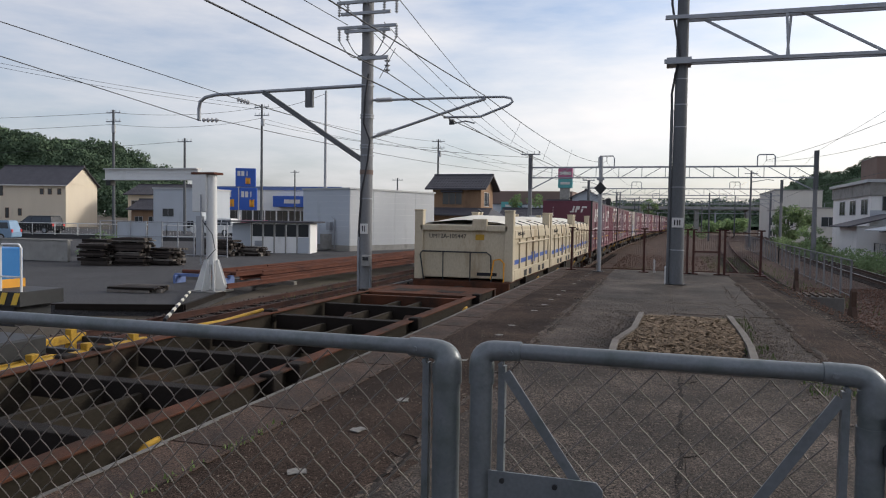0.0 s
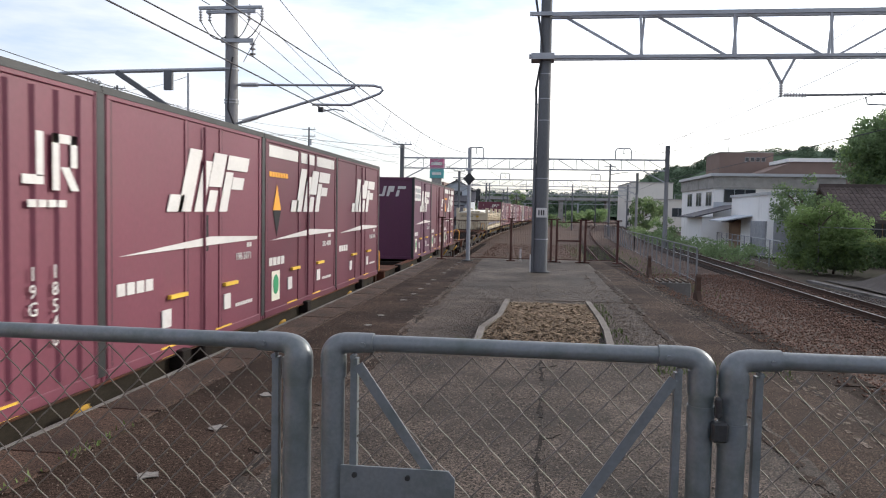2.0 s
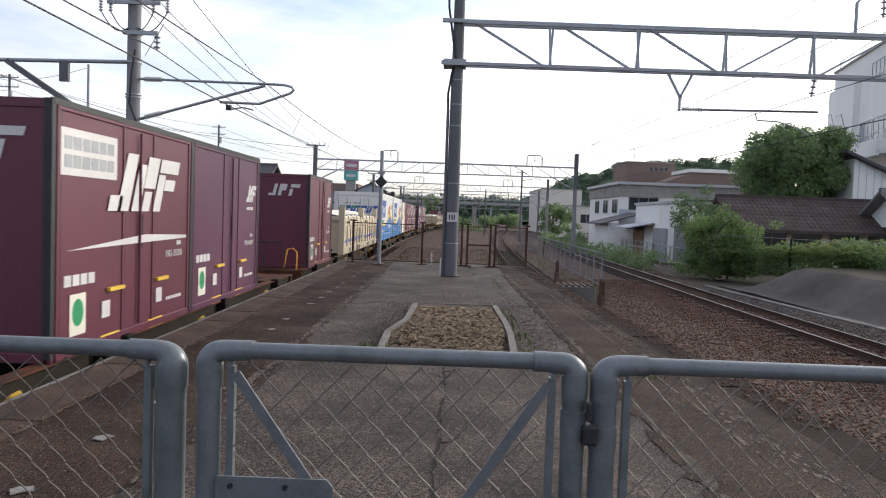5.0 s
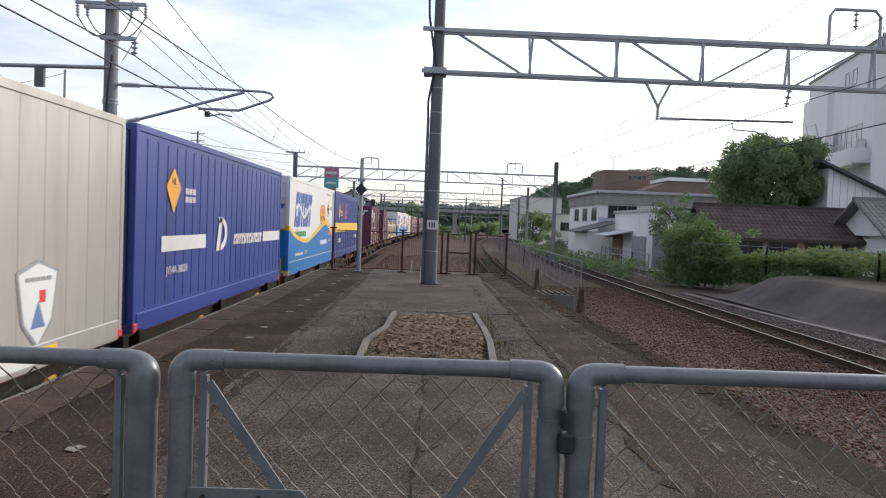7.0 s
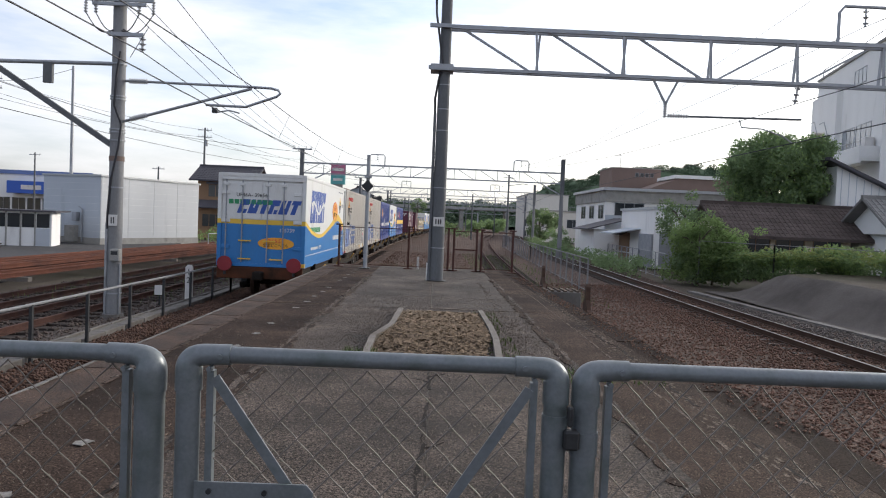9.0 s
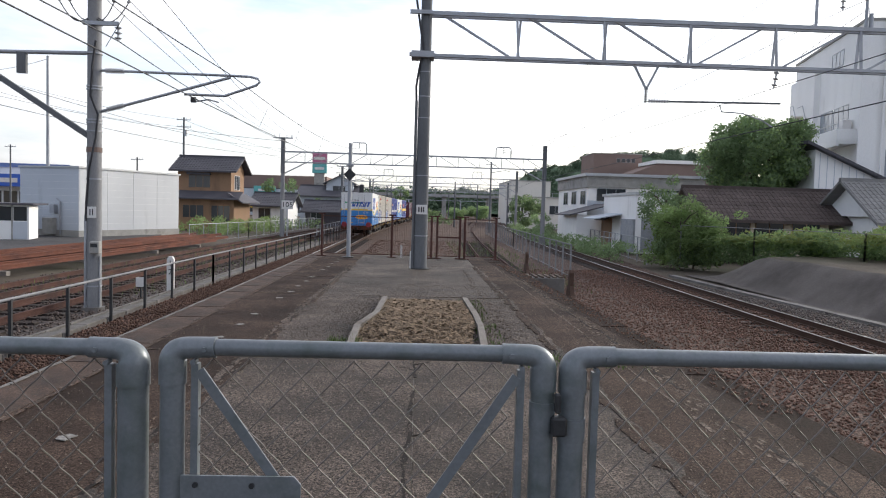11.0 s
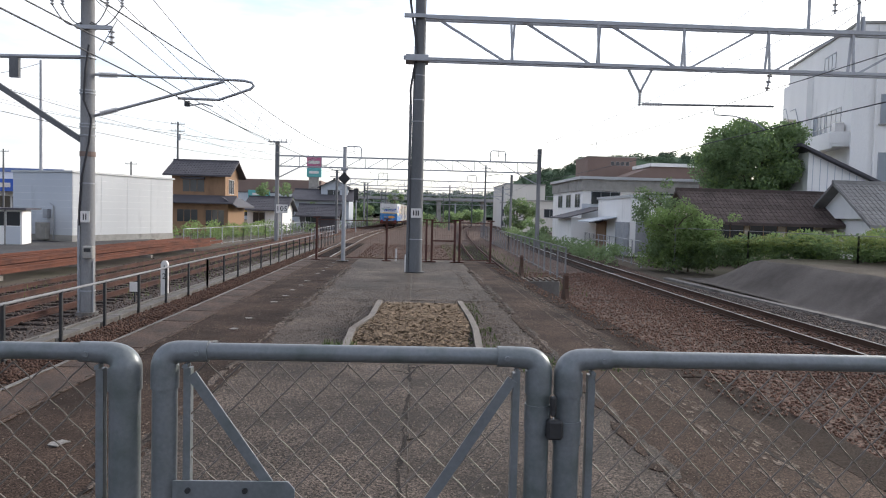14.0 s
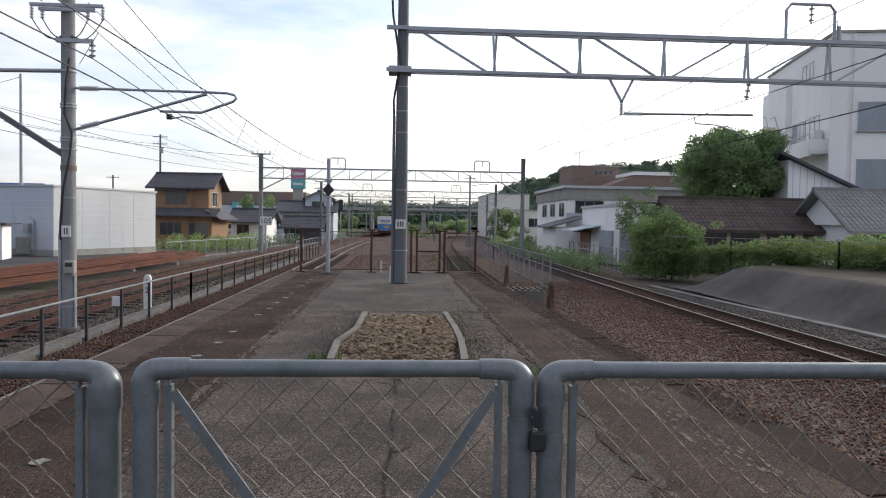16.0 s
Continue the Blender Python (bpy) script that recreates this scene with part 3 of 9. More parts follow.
# pale worn nosing along the platform's edge
m = Mesh()
for k in range(70):
    y = 2.2 + 0.27 * k
    m.slab([(-3.168, y), (-3.125 - 0.012 * (k % 3), y), (-3.125 - 0.01 * (k % 2), y + 0.262), (-3.168, y + 0.265)], "z", 0.001, 0.0085)
part("nosing", m, DRAINM, plat)
# edge line of the coping, faint
m = Mesh()
for k in range(60):
    y = 3 + 0.3 * k
    m.slab([(-2.70, y), (-2.665, y), (-2.665, y + 0.26), (-2.70, y + 0.27)], "z", 0.004, 0.007)
part("worn_line", m, COPING, plat)


def rail_pair(name, centre, y0, y1, label, step=2.5, rusty=None, sleepers=True, top_z=RAIL_Z):
    tr = thing(name, label, "railway track", kind="structure")
    for side in (-0.535, 0.535):
        low, high = Mesh(), Mesh()
        ys = list(np.arange(y0, min(y1, 60), 6.0)) + list(np.arange(max(y0, 60), y1, 8.0)) + [y1]
        for a, b in zip(ys[:-1], ys[1:]):
            xa, xb = centre(a) + side, centre(b) + side
            for w, z0, z1, mm in ((0.125, -0.152, -0.128, low), (0.018, -0.128, -0.03, low), (0.065, -0.03, -0.006, low), (0.056, -0.006, 0.0, high)):
                p = [(x + s * w / 2, y, top_z + z) for x, y in ((xa, a), (xb, b)) for s, z in ((-1, z0), (1, z0), (1, z1), (-1, z1))]
                mm.add(p, [(3, 2, 1, 0), (4, 5, 6, 7), (0, 1, 5, 4), (1, 2, 6, 5), (2, 3, 7, 6), (3, 0, 4, 7)])
        r = part("rail", low, rusty or RAILS, tr)
        part("rail_head", high, rusty or RAILTOP, r, "" if rusty else "polished steel running surface")
    if sleepers:
        me = mesh_of("sleeper", Mesh().box(-1.05, 1.05, -0.11, 0.11, -0.30, -0.152, 0.012))
        for k in range(int((min(y1, 60) - max(y0, 8)) / 0.64)):
            y = max(y0, 8) + 0.64 * k
            part("sleeper", me, DARKSLEEPER, tr, at=pose(centre(y), y, top_z))
    return tr


rail_pair("main_track", main_x, -20, 330, "main running line with polished rails on brown ballast")
rail_pair("goods_track", line_x, -30, 330, "running line that the goods train uses")
rail_pair("stub_track", stub_x, 21.0, 150, "short stub track ending at wheel stops beside the platform", rusty=RUST_SHADED)
rail_pair("siding_near", yard_a, 0, 170, "rusty yard siding beside the signal pole", rusty=RUST_SHADED)
rail_pair("siding_far", yard_b, 0, 170, "second rusty yard siding", rusty=RUST_SHADED)


def stones(name, count, place, size, material, label, base, flat=0.75):
    """Loose stones: squashed octahedra, turned at random."""
    xy = place(count)
    n = len(xy)
    octa = np.array([(1, 0, 0), (0, 1, 0), (-1, 0, 0), (0, -1, 0), (0, 0, 1), (0, 0, -1)], dtype=float)
    tri = np.array([(0, 1, 4), (1, 2, 4), (2, 3, 4), (3, 0, 4), (1, 0, 5), (2, 1, 5), (3, 2, 5), (0, 3, 5)])
    a = rng.uniform(0, 2 * np.pi, n)
    b = rng.uniform(-0.7, 0.7, n)
    s = size * rng.uniform(0.5, 1.15, (n, 1, 1))
    v = octa[None] * s * rng.uniform(0.65, 1.2, (n, 6, 3)) * np.array([1, 1, flat])
    x, y, z = v[..., 0], v[..., 1], v[..., 2]
    y, z = y * np.cos(b)[:, None] - z * np.sin(b)[:, None], y * np.sin(b)[:, None] + z * np.cos(b)[:, None]
    x, y = x * np.cos(a)[:, None] - y * np.sin(a)[:, None], x * np.sin(a)[:, None] + y * np.cos(a)[:, None]
    v = np.stack([x + xy[:, :1], y + xy[:, 1:2], z + base(xy)[:, None]], -1).reshape(-1, 3)
    f = (tri[None] + 6 * np.arange(n)[:, None, None]).reshape(-1, 3)
    return tagged(soup(name, v, f, material), label, "gravel", kind="stuff")


def between(x0, x1, y0, y1, taper=1.7):
    def place(n):
        u = rng.random(n) ** taper
        y = y0 + (y1 - y0) * u
        lo = np.array([x0(t) for t in y]) if callable(x0) else np.full(n, x0)
        hi = np.array([x1(t) for t in y]) if callable(x1) else np.full(n, x1)
        return np.stack([lo + (hi - lo) * rng.random(n), y], 1)
    return place


def crown(centre, amount=0.10):
    def base(xy):
        d = np.abs(xy[:, 0] - np.array([centre(t) for t in xy[:, 1]]))
        return np.where(d < 1.5, -1.27, np.maximum(-1.31, -1.26 - 0.04 * (d - 1.5))) + rng.uniform(-0.02, amount * 0.35, len(xy))
    return base


stones("ballast", 46000, between(lambda y: right_edge(y) + 0.02, lambda y: main_x(y) - 0.62, 5.2, 34), 0.036, STONE, "loose brown ballast stones between platform and main line", crown(main_x))
stones("ballast", 9000, between(lambda y: main_x(y) - 0.5, lambda y: main_x(y) + 0.5, 7, 34), 0.040, STONE, "brown ballast stones between the main line's rails", crown(main_x))
stones("ballast", 9000, between(lambda y: main_x(y) + 0.6, lambda y: 12.2 if y < 18 else 12.2 - 0.13 * (y - 18), 7, 34), 0.042, STONE_GREY, "grey ballast stones at the main line's shoulder", crown(main_x))
stones("ballast", 15000, between(-6.3, lambda y: -3.2, 6, 34), 0.042, STONE, "brown ballast stones under the goods line", crown(line_x))
stones("ballast", 11000, between(-6.82, -5.64, 5, 50, 1.5), 0.036, STONE, "brown ballast shoulder beside the goods line", lambda xy: -1.17 - 0.10 * np.abs(xy[:, 0] + 5.9) + rng.uniform(-0.02, 0.02, len(xy)))
stones("ballast", 7000, between(-3.2, 3.0, 22, 60, 1.3), 0.05, STONE, "brown ballast stones past the platform's end", crown(line_x))
stones("ballast", 9000, between(-12.9, -7.15, 9, 44, 1.4), 0.045, STONE_DARK, "dirty dark ballast stones between the sidings", lambda xy: -1.27 + rng.uniform(-0.03, 0.05, len(xy)))

stones("grit", 13000, between(-1.6, 1.4, 2.1, 13.5, 1.3), 0.0075, GRIT, "loose grit on the worn platform paving", lambda xy: np.full(len(xy), 0.006))
stones("grit", 900, lambda n: np.stack([-0.85 + 0.22 * rng.normal(size=n), 9.2 + 1.3 * rng.normal(size=n)], 1), 0.011, GRIT, "loose pale grit beside the clipping bed", lambda xy: np.full(len(xy), 0.008))
stones("ballast", 900, between(lambda y: right_edge(y) - 0.28, lambda y: right_edge(y) + 0.02, 5.0, 19.0, 1.2), 0.017, STONE, "stray ballast stones on the platform's ragged edge", lambda xy: np.full(len(xy), 0.01))
stones("grit", 1400, between(-2.7, -1.65, 2.1, 12.0, 1.3), 0.006, GRIT, "loose grit on the platform's edge paving", lambda xy: np.full(len(xy), 0.005))
stones("grit", 1400, between(1.45, 2.5, 2.1, 12.0, 1.3), 0.006, GRIT, "loose grit on the platform's edge paving", lambda xy: np.full(len(xy), 0.005))
stones("grit", 700, lambda n: np.stack([0.92 + 0.2 * rng.normal(size=n), 9.0 + 1.3 * rng.normal(size=n)], 1), 0.011, GRIT, "loose pale grit beside the clipping bed", lambda xy: np.full(len(xy), 0.008))

# ---- raised bed of clippings on the platform ----
def clipping_bed():
    b = thing("clipping_bed", "timber-edged bed of dry clippings on the platform", "planting bed", pose(0, 0, 0))
    for pts in (((-0.70, 7.15), (-0.72, 8.3), (-0.56, 9.3), (-0.52, 11.0)), ((0.66, 7.15), (0.73, 8.4), (0.74, 9.4), (0.71, 11.05))):
        for p, q in zip(pts[:-1], pts[1:]):
            m = Mesh().beam((*p, 0.035), (*q, 0.04), 0.075, 0.07)
            part("edging_board", m, WOODY, b)
    part("edging_board", Mesh().beam((-0.64, 6.99, 0.02), (0.66, 7.02, 0.02), 0.06, 0.04), WOODY, b)
    v, f, nx, ny = [], [], 14, 34
    for j in range(ny + 1):
        y = 7.05 + 3.95 * j / ny
        lo, hi = -0.70 + 0.16 * smooth01((y - 7.6) / 2.4), 0.56 + 0.14 * smooth01((y - 7.4) / 1.6)
        for i in range(nx + 1):
            u = i / nx
            v.append((lo + (hi - lo) * u, y, 0.004 + 0.085 * math.sin(math.pi * u) ** 0.6 * math.sin(math.pi * min(1, j / ny + 0.02)) ** 0.8 + 0.02 * noise.noise((u * 9, y * 3, 0))))
    f = [(j * (nx + 1) + i, j * (nx + 1) + i + 1, (j + 1) * (nx + 1) + i + 1, (j + 1) * (nx + 1) + i) for j in range(ny) for i in range(nx)]
    part("soil", Mesh().add(v, f), SOIL, b, smooth=True)
    n = 17000
    y = 7.05 + 3.95 * rng.random(n) ** 0.8
    u = rng.random(n)
    lo = np.array([-0.70 + 0.16 * smooth01((t - 7.6) / 2.4) for t in y])
    hi = np.array([0.56 + 0.14 * smooth01((t - 7.4) / 1.6) for t in y])
    x = lo + (hi - lo) * u
    z = 0.012 + 0.085 * np.sin(np.pi * u) ** 0.6 * np.maximum(0, np.sin(np.pi * np.minimum(1, (y - 7.05) / 3.95 + 0.02))) ** 0.8 + rng.uniform(-0.01, 0.03, n)
    a, e = rng.uniform(0, 2 * np.pi, n), rng.uniform(-0.35, 0.45, n)
    ln, w = rng.uniform(0.008, 0.038, n), rng.uniform(0.003, 0.014, n)
    d = np.stack([np.cos(a) * np.cos(e), np.sin(a) * np.cos(e), np.sin(e)], 1)
    s = np.stack([-np.sin(a), np.cos(a), rng.uniform(-0.3, 0.3, n)], 1)
    c = np.stack([x, y, z], 1)
    q = np.stack([c - d * ln[:, None] - s * w[:, None], c + d * ln[:, None] - s * w[:, None] * 0.5, c + d * ln[:, None] + s * w[:, None] * 0.5, c - d * ln[:, None] + s * w[:, None]], 1).reshape(-1, 3)
    big = rng.random(n) < 0.05
    q = q.reshape(n, 4, 3)
    q[big] = c[big][:, None] + (q[big] - c[big][:, None]) * 1.6 + np.array([0, 0, 0.012])
    q = q.reshape(-1, 3)
    tagged(soup("litter", q, np.arange(4 * n).reshape(-1, 4), STRAW, b), kind="stuff")


clipping_bed()


# ---- the pipe fence and gate before the camera ----
def bent(a, corner, b, r):
    """A pipe bend from a to b round the corner."""
    a, corner, b = Vector(a), Vector(corner), Vector(b)
    return [a.lerp(corner, t).lerp(corner.lerp(b, t), t) for t in [i / 10 for i in range(11)]]


def diamond_mesh(x0, x1, z0, z1, pitch=0.088):
    """Chain-link fabric: each wire is a zigzag that hooks into its neighbours."""
    m, h = Mesh(), pitch / 2
    n = int((x1 - x0) / h)
    step = h * 1.05
    turns = int((z1 - z0) / step)
    for k in range(n):
        c = x0 + h * (k + 0.5)
        pts = []
        for i in range(turns * 4 + 1):
            u = math.pi * (i / 4 + k + 0.5)
            pts.append((c + h / 2 * 1.1 * (2 / math.pi) * math.asin(0.985 * math.sin(u)), 0.004 * math.sin(u + 0.9), z1 - step * i / 4))
        m.tube(pts, 0.0020, 5)
    return m


TOP = 1.094


def fence_panel(name, x0, x1, post_left, post_right, brace, label, z1=TOP, rp=0.03):
    """A frame of pipe with bent corners, an inner flat frame and chain link."""
    t = thing(name, label, "fence" if name == "fence_panel" else "gate", pose(0, 1.67, 0))
    rr = 0.0216
    part("top_rail", Mesh().rod((x0 + 0.06, 0, z1 - 0.0245), (x1 - 0.06, 0, z1 - 0.0245), rr, rr, 20), PIPE, t, smooth=True)
    for on, x, s in ((post_left, x0 + rp, 1), (post_right, x1 - rp, -1)):
        if not on:
            continue
        part("post", Mesh().rod((x, 0, 0.004), (x, 0, z1 - 0.1), rp, rp, 24), PIPE, t, smooth=True)
        e = rp + 0.0035
        arc = bent((x, 0, z1 - 0.066), (x, 0, z1 - 0.5 * e - 0.010), (x + s * 0.042, 0, z1 - 0.0265), 0)
        pts = [(x, 0, z1 - 0.118), (x, 0, z1 - 0.095)] + arc + [(x + s * 0.07, 0, z1 - 0.025), (x + s * 0.108, 0, z1 - 0.0245)]
        rad = [e, e] + [e + (0.0275 - e) * smooth01(i / 10) for i in range(11)] + [0.0265, 0.0262]
        part("elbow", Mesh().tube(pts, rad, 24), PIPE, t, smooth=True)
        for bx, bz in ((x + s * 0.085, z1 - 0.046), (x + s * 0.058, z1 - 0.078)):
            part("bolt", Mesh().rod((bx, -0.030, bz + 0.02), (bx, 0.0, bz + 0.02), 0.0065, 0.0065, 10), PIPE, t)
        fx = x + s * 0.058
        part("stile", Mesh().box(fx - 0.009, fx + 0.009, -0.012, 0.012, 0.12, z1 - 0.065), PIPE, t)
    a, b = x0 + (0.09 if post_left else 0.0), x1 - (0.09 if post_right else 0.0)
    part("bottom_rail", Mesh().rod((a, 0, 0.10), (b, 0, 0.10), rr, rr, 16), PIPE, t, smooth=True)
    part("chain_link", diamond_mesh(a, b, 0.12, z1 - 0.052), WIREM, t)
    if brace:
        xm = (x0 + x1) / 2
        for xa, xb in ((x0 + 0.1, xm - 0.02), (x1 - 0.1, xm + 0.05)):
            part("brace", Mesh().beam((xa, -0.014, z1 - 0.08), (xb, -0.014, z1 - 0.62), 0.006, 0.026), PIPE, t)
        part("kick_plate", Mesh().slab([(x0 + 0.062, 0.58), (x0 + 0.062, 0.758), (x0 + 0.345, 0.758), (x0 + 0.362, 0.738), (x0 + 0.362, 0.58)], "y", -0.035, -0.029), PIPE, t, "grey steel latch plate")
        for bx in (x0 + 0.10, x0 + 0.24):
            part("bolt", Mesh().rod((bx, -0.042, 0.735), (bx, -0.03, 0.735), 0.007, 0.007, 10), DARKSTEEL, t)
    return t


fence_panel("fence_panel", -3.1, -0.722, False, True, False, "grey pipe fence panel with rusty chain link mesh", TOP, 0.0375)
fence_panel("pipe_gate", -0.692, 0.309, True, True, True, "grey pipe gate with diagonal braces and chain link", TOP + 0.006, 0.0305)
fence_panel("fence_panel", 0.322, 3.0, True, False, False, "grey pipe fence panel with chain link mesh", TOP + 0.004, 0.033)
latch = thing("gate_latch", "dark steel bolt latch clamped between the gate posts", "latch", pose(0, 1.67, 0))
for x, r in ((0.309 - 0.0305, 0.0335), (0.322 + 0.033, 0.036)):
    part("clamp_band", Mesh().rod((x, 0, 0.885 if x < 0.3 else 0.855), (x, 0, 0.955 if x < 0.3 else 0.915), r, r, 24), PIPE, latch, smooth=True)
part("bolt_bar", Mesh().box(0.296, 0.336, -0.05, -0.02, 0.875, 0.925, 0.006), DARKSTEEL, latch)
part("padlock", Mesh().box(0.303, 0.318, -0.05, -0.03, 0.935, 0.985, 0.004), DARKSTEEL, latch)

# ---- the goods train ----
# container space: x across (platform side +x), y along the train, z up from its floor
WIDE = 2.45


def latch_set(t, half, height, ys, mm):
    for y in ys:
        part("lock_bar", Mesh().rod((half + 0.03, y, 0.12), (half + 0.03, y, height - 0.12), 0.016, 0.016, 6), mm, t)
        part("lock_handle", Mesh().box(half + 0.02, half + 0.06, y - 0.28, y + 0.10, 0.60, 0.64), YELLOW, t, "yellow handle")


def slanted(m, y0, z0, w, h, lean, x):
    """A leaning block on the platform side."""
    m.slab([(y0, z0), (y0 + w, z0), (y0 + w + lean, z0 + h), (y0 + lean, z0 + h)], "x", x, x + 0.004)


def badge_x(m, y, z, k, x, wide=1.0):
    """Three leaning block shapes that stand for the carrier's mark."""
    w = k * wide
    lean = 0.26 * k
    for o, bits in ((0.0, ((0.0, 0.0, 0.22, 0.26), (0.16, 0.0, 0.20, 1.0))), (0.42, ((0.0, 0.0, 0.15, 0.84), (0.16, 0.42, 0.24, 0.58), (0.20, 0.0, 0.15, 0.36))), (0.86, ((0.0, 0.0, 0.15, 0.70), (0.0, 0.74, 0.44, 0.26), (0.16, 0.40, 0.24, 0.22)))):
        for a, b, c, h in bits:
            y0, z0 = y + (o + a) * w + lean * b, z + 0.62 * k * b
            slanted(m, y0, z0, c * w, 0.62 * k * h, lean * h, x)


def badge_y(m, x0, z, k, y):
    """The same mark on the end wall."""
    lean = lambda a, b, w, h, s: m.slab([(a, b), (a + w, b), (a + w + s, b + h), (a + s, b + h)], "y", y - 0.004, y)
    lean(x0, z, 0.16 * k, 0.10 * k, 0.02 * k)
    lean(x0 + 0.16 * k, z, 0.14 * k, 0.5 * k, 0.12 * k)
    lean(x0 + 0.40 * k, z, 0.14 * k, 0.5 * k, 0.12 * k)
    lean(x0 + 0.56 * k, z + 0.22 * k, 0.2 * k, 0.28 * k, 0.07 * k)
    lean(x0 + 0.86 * k, z, 0.14 * k, 0.3 * k, 0.08 * k)
    lean(x0 + 0.95 * k, z + 0.36 * k, 0.4 * k, 0.14 * k, 0.04 * k)


def bars_x(y0, y1, z0, z1, x, rows=1, words=4):
    """Small print that cannot be read: short bars."""
    m = Mesh()
    for r in range(rows):
        za = z1 - (z1 - z0) * (r + 0.15) / rows
        zb = z1 - (z1 - z0) * (r + 0.85) / rows
        for w in range(words):
            a = y0 + (y1 - y0) * (w + 0.06) / words
            b = y0 + (y1 - y0) * (w + 0.88) / words
            m.box(x, x + 0.003, a, b, zb, za)
    return m


def fork_pockets(t, half, length, paint):
    for y in (-0.62, 0.62):
        part("fork_pocket", Mesh().box(half - 0.3, half + 0.012, y - 0.22, y + 0.22, -0.005, 0.105), YELLOW, t, "yellow fork pocket")
        # black plate paints the shade inside the pocket; nothing is cut out
        part("pocket_hole", Mesh().box(half + 0.01, half + 0.0145, y - 0.17, y + 0.17, 0.015, 0.085), BLACKM, t)


def body_frame(t, half, L, H, paint, posts=0.07):
    """Corner posts and edge rails, proud of the walls."""
    for sx in (-1, 1):
        for sy in (-1, 1):
            x, y = sx * (half - posts / 2 + 0.012), sy * (L / 2 - posts / 2 + 0.008)
            part("corner_post", Mesh().box(x - posts / 2, x + posts / 2, y - posts / 2, y + posts / 2, 0, H, 0.008), paint, t)
    for z in (0.045, H - 0.045):
        part("edge_rail", Mesh().box(half - 0.05, half + 0.015, -L / 2 + 0.07, L / 2 - 0.07, z - 0.045, z + 0.045, 0.006), paint, t)
        part("edge_rail", Mesh().box(-half + 0.06, half - 0.06, -L / 2 - 0.012, -L / 2 + 0.05, z - 0.045, z + 0.045, 0.006), paint, t)


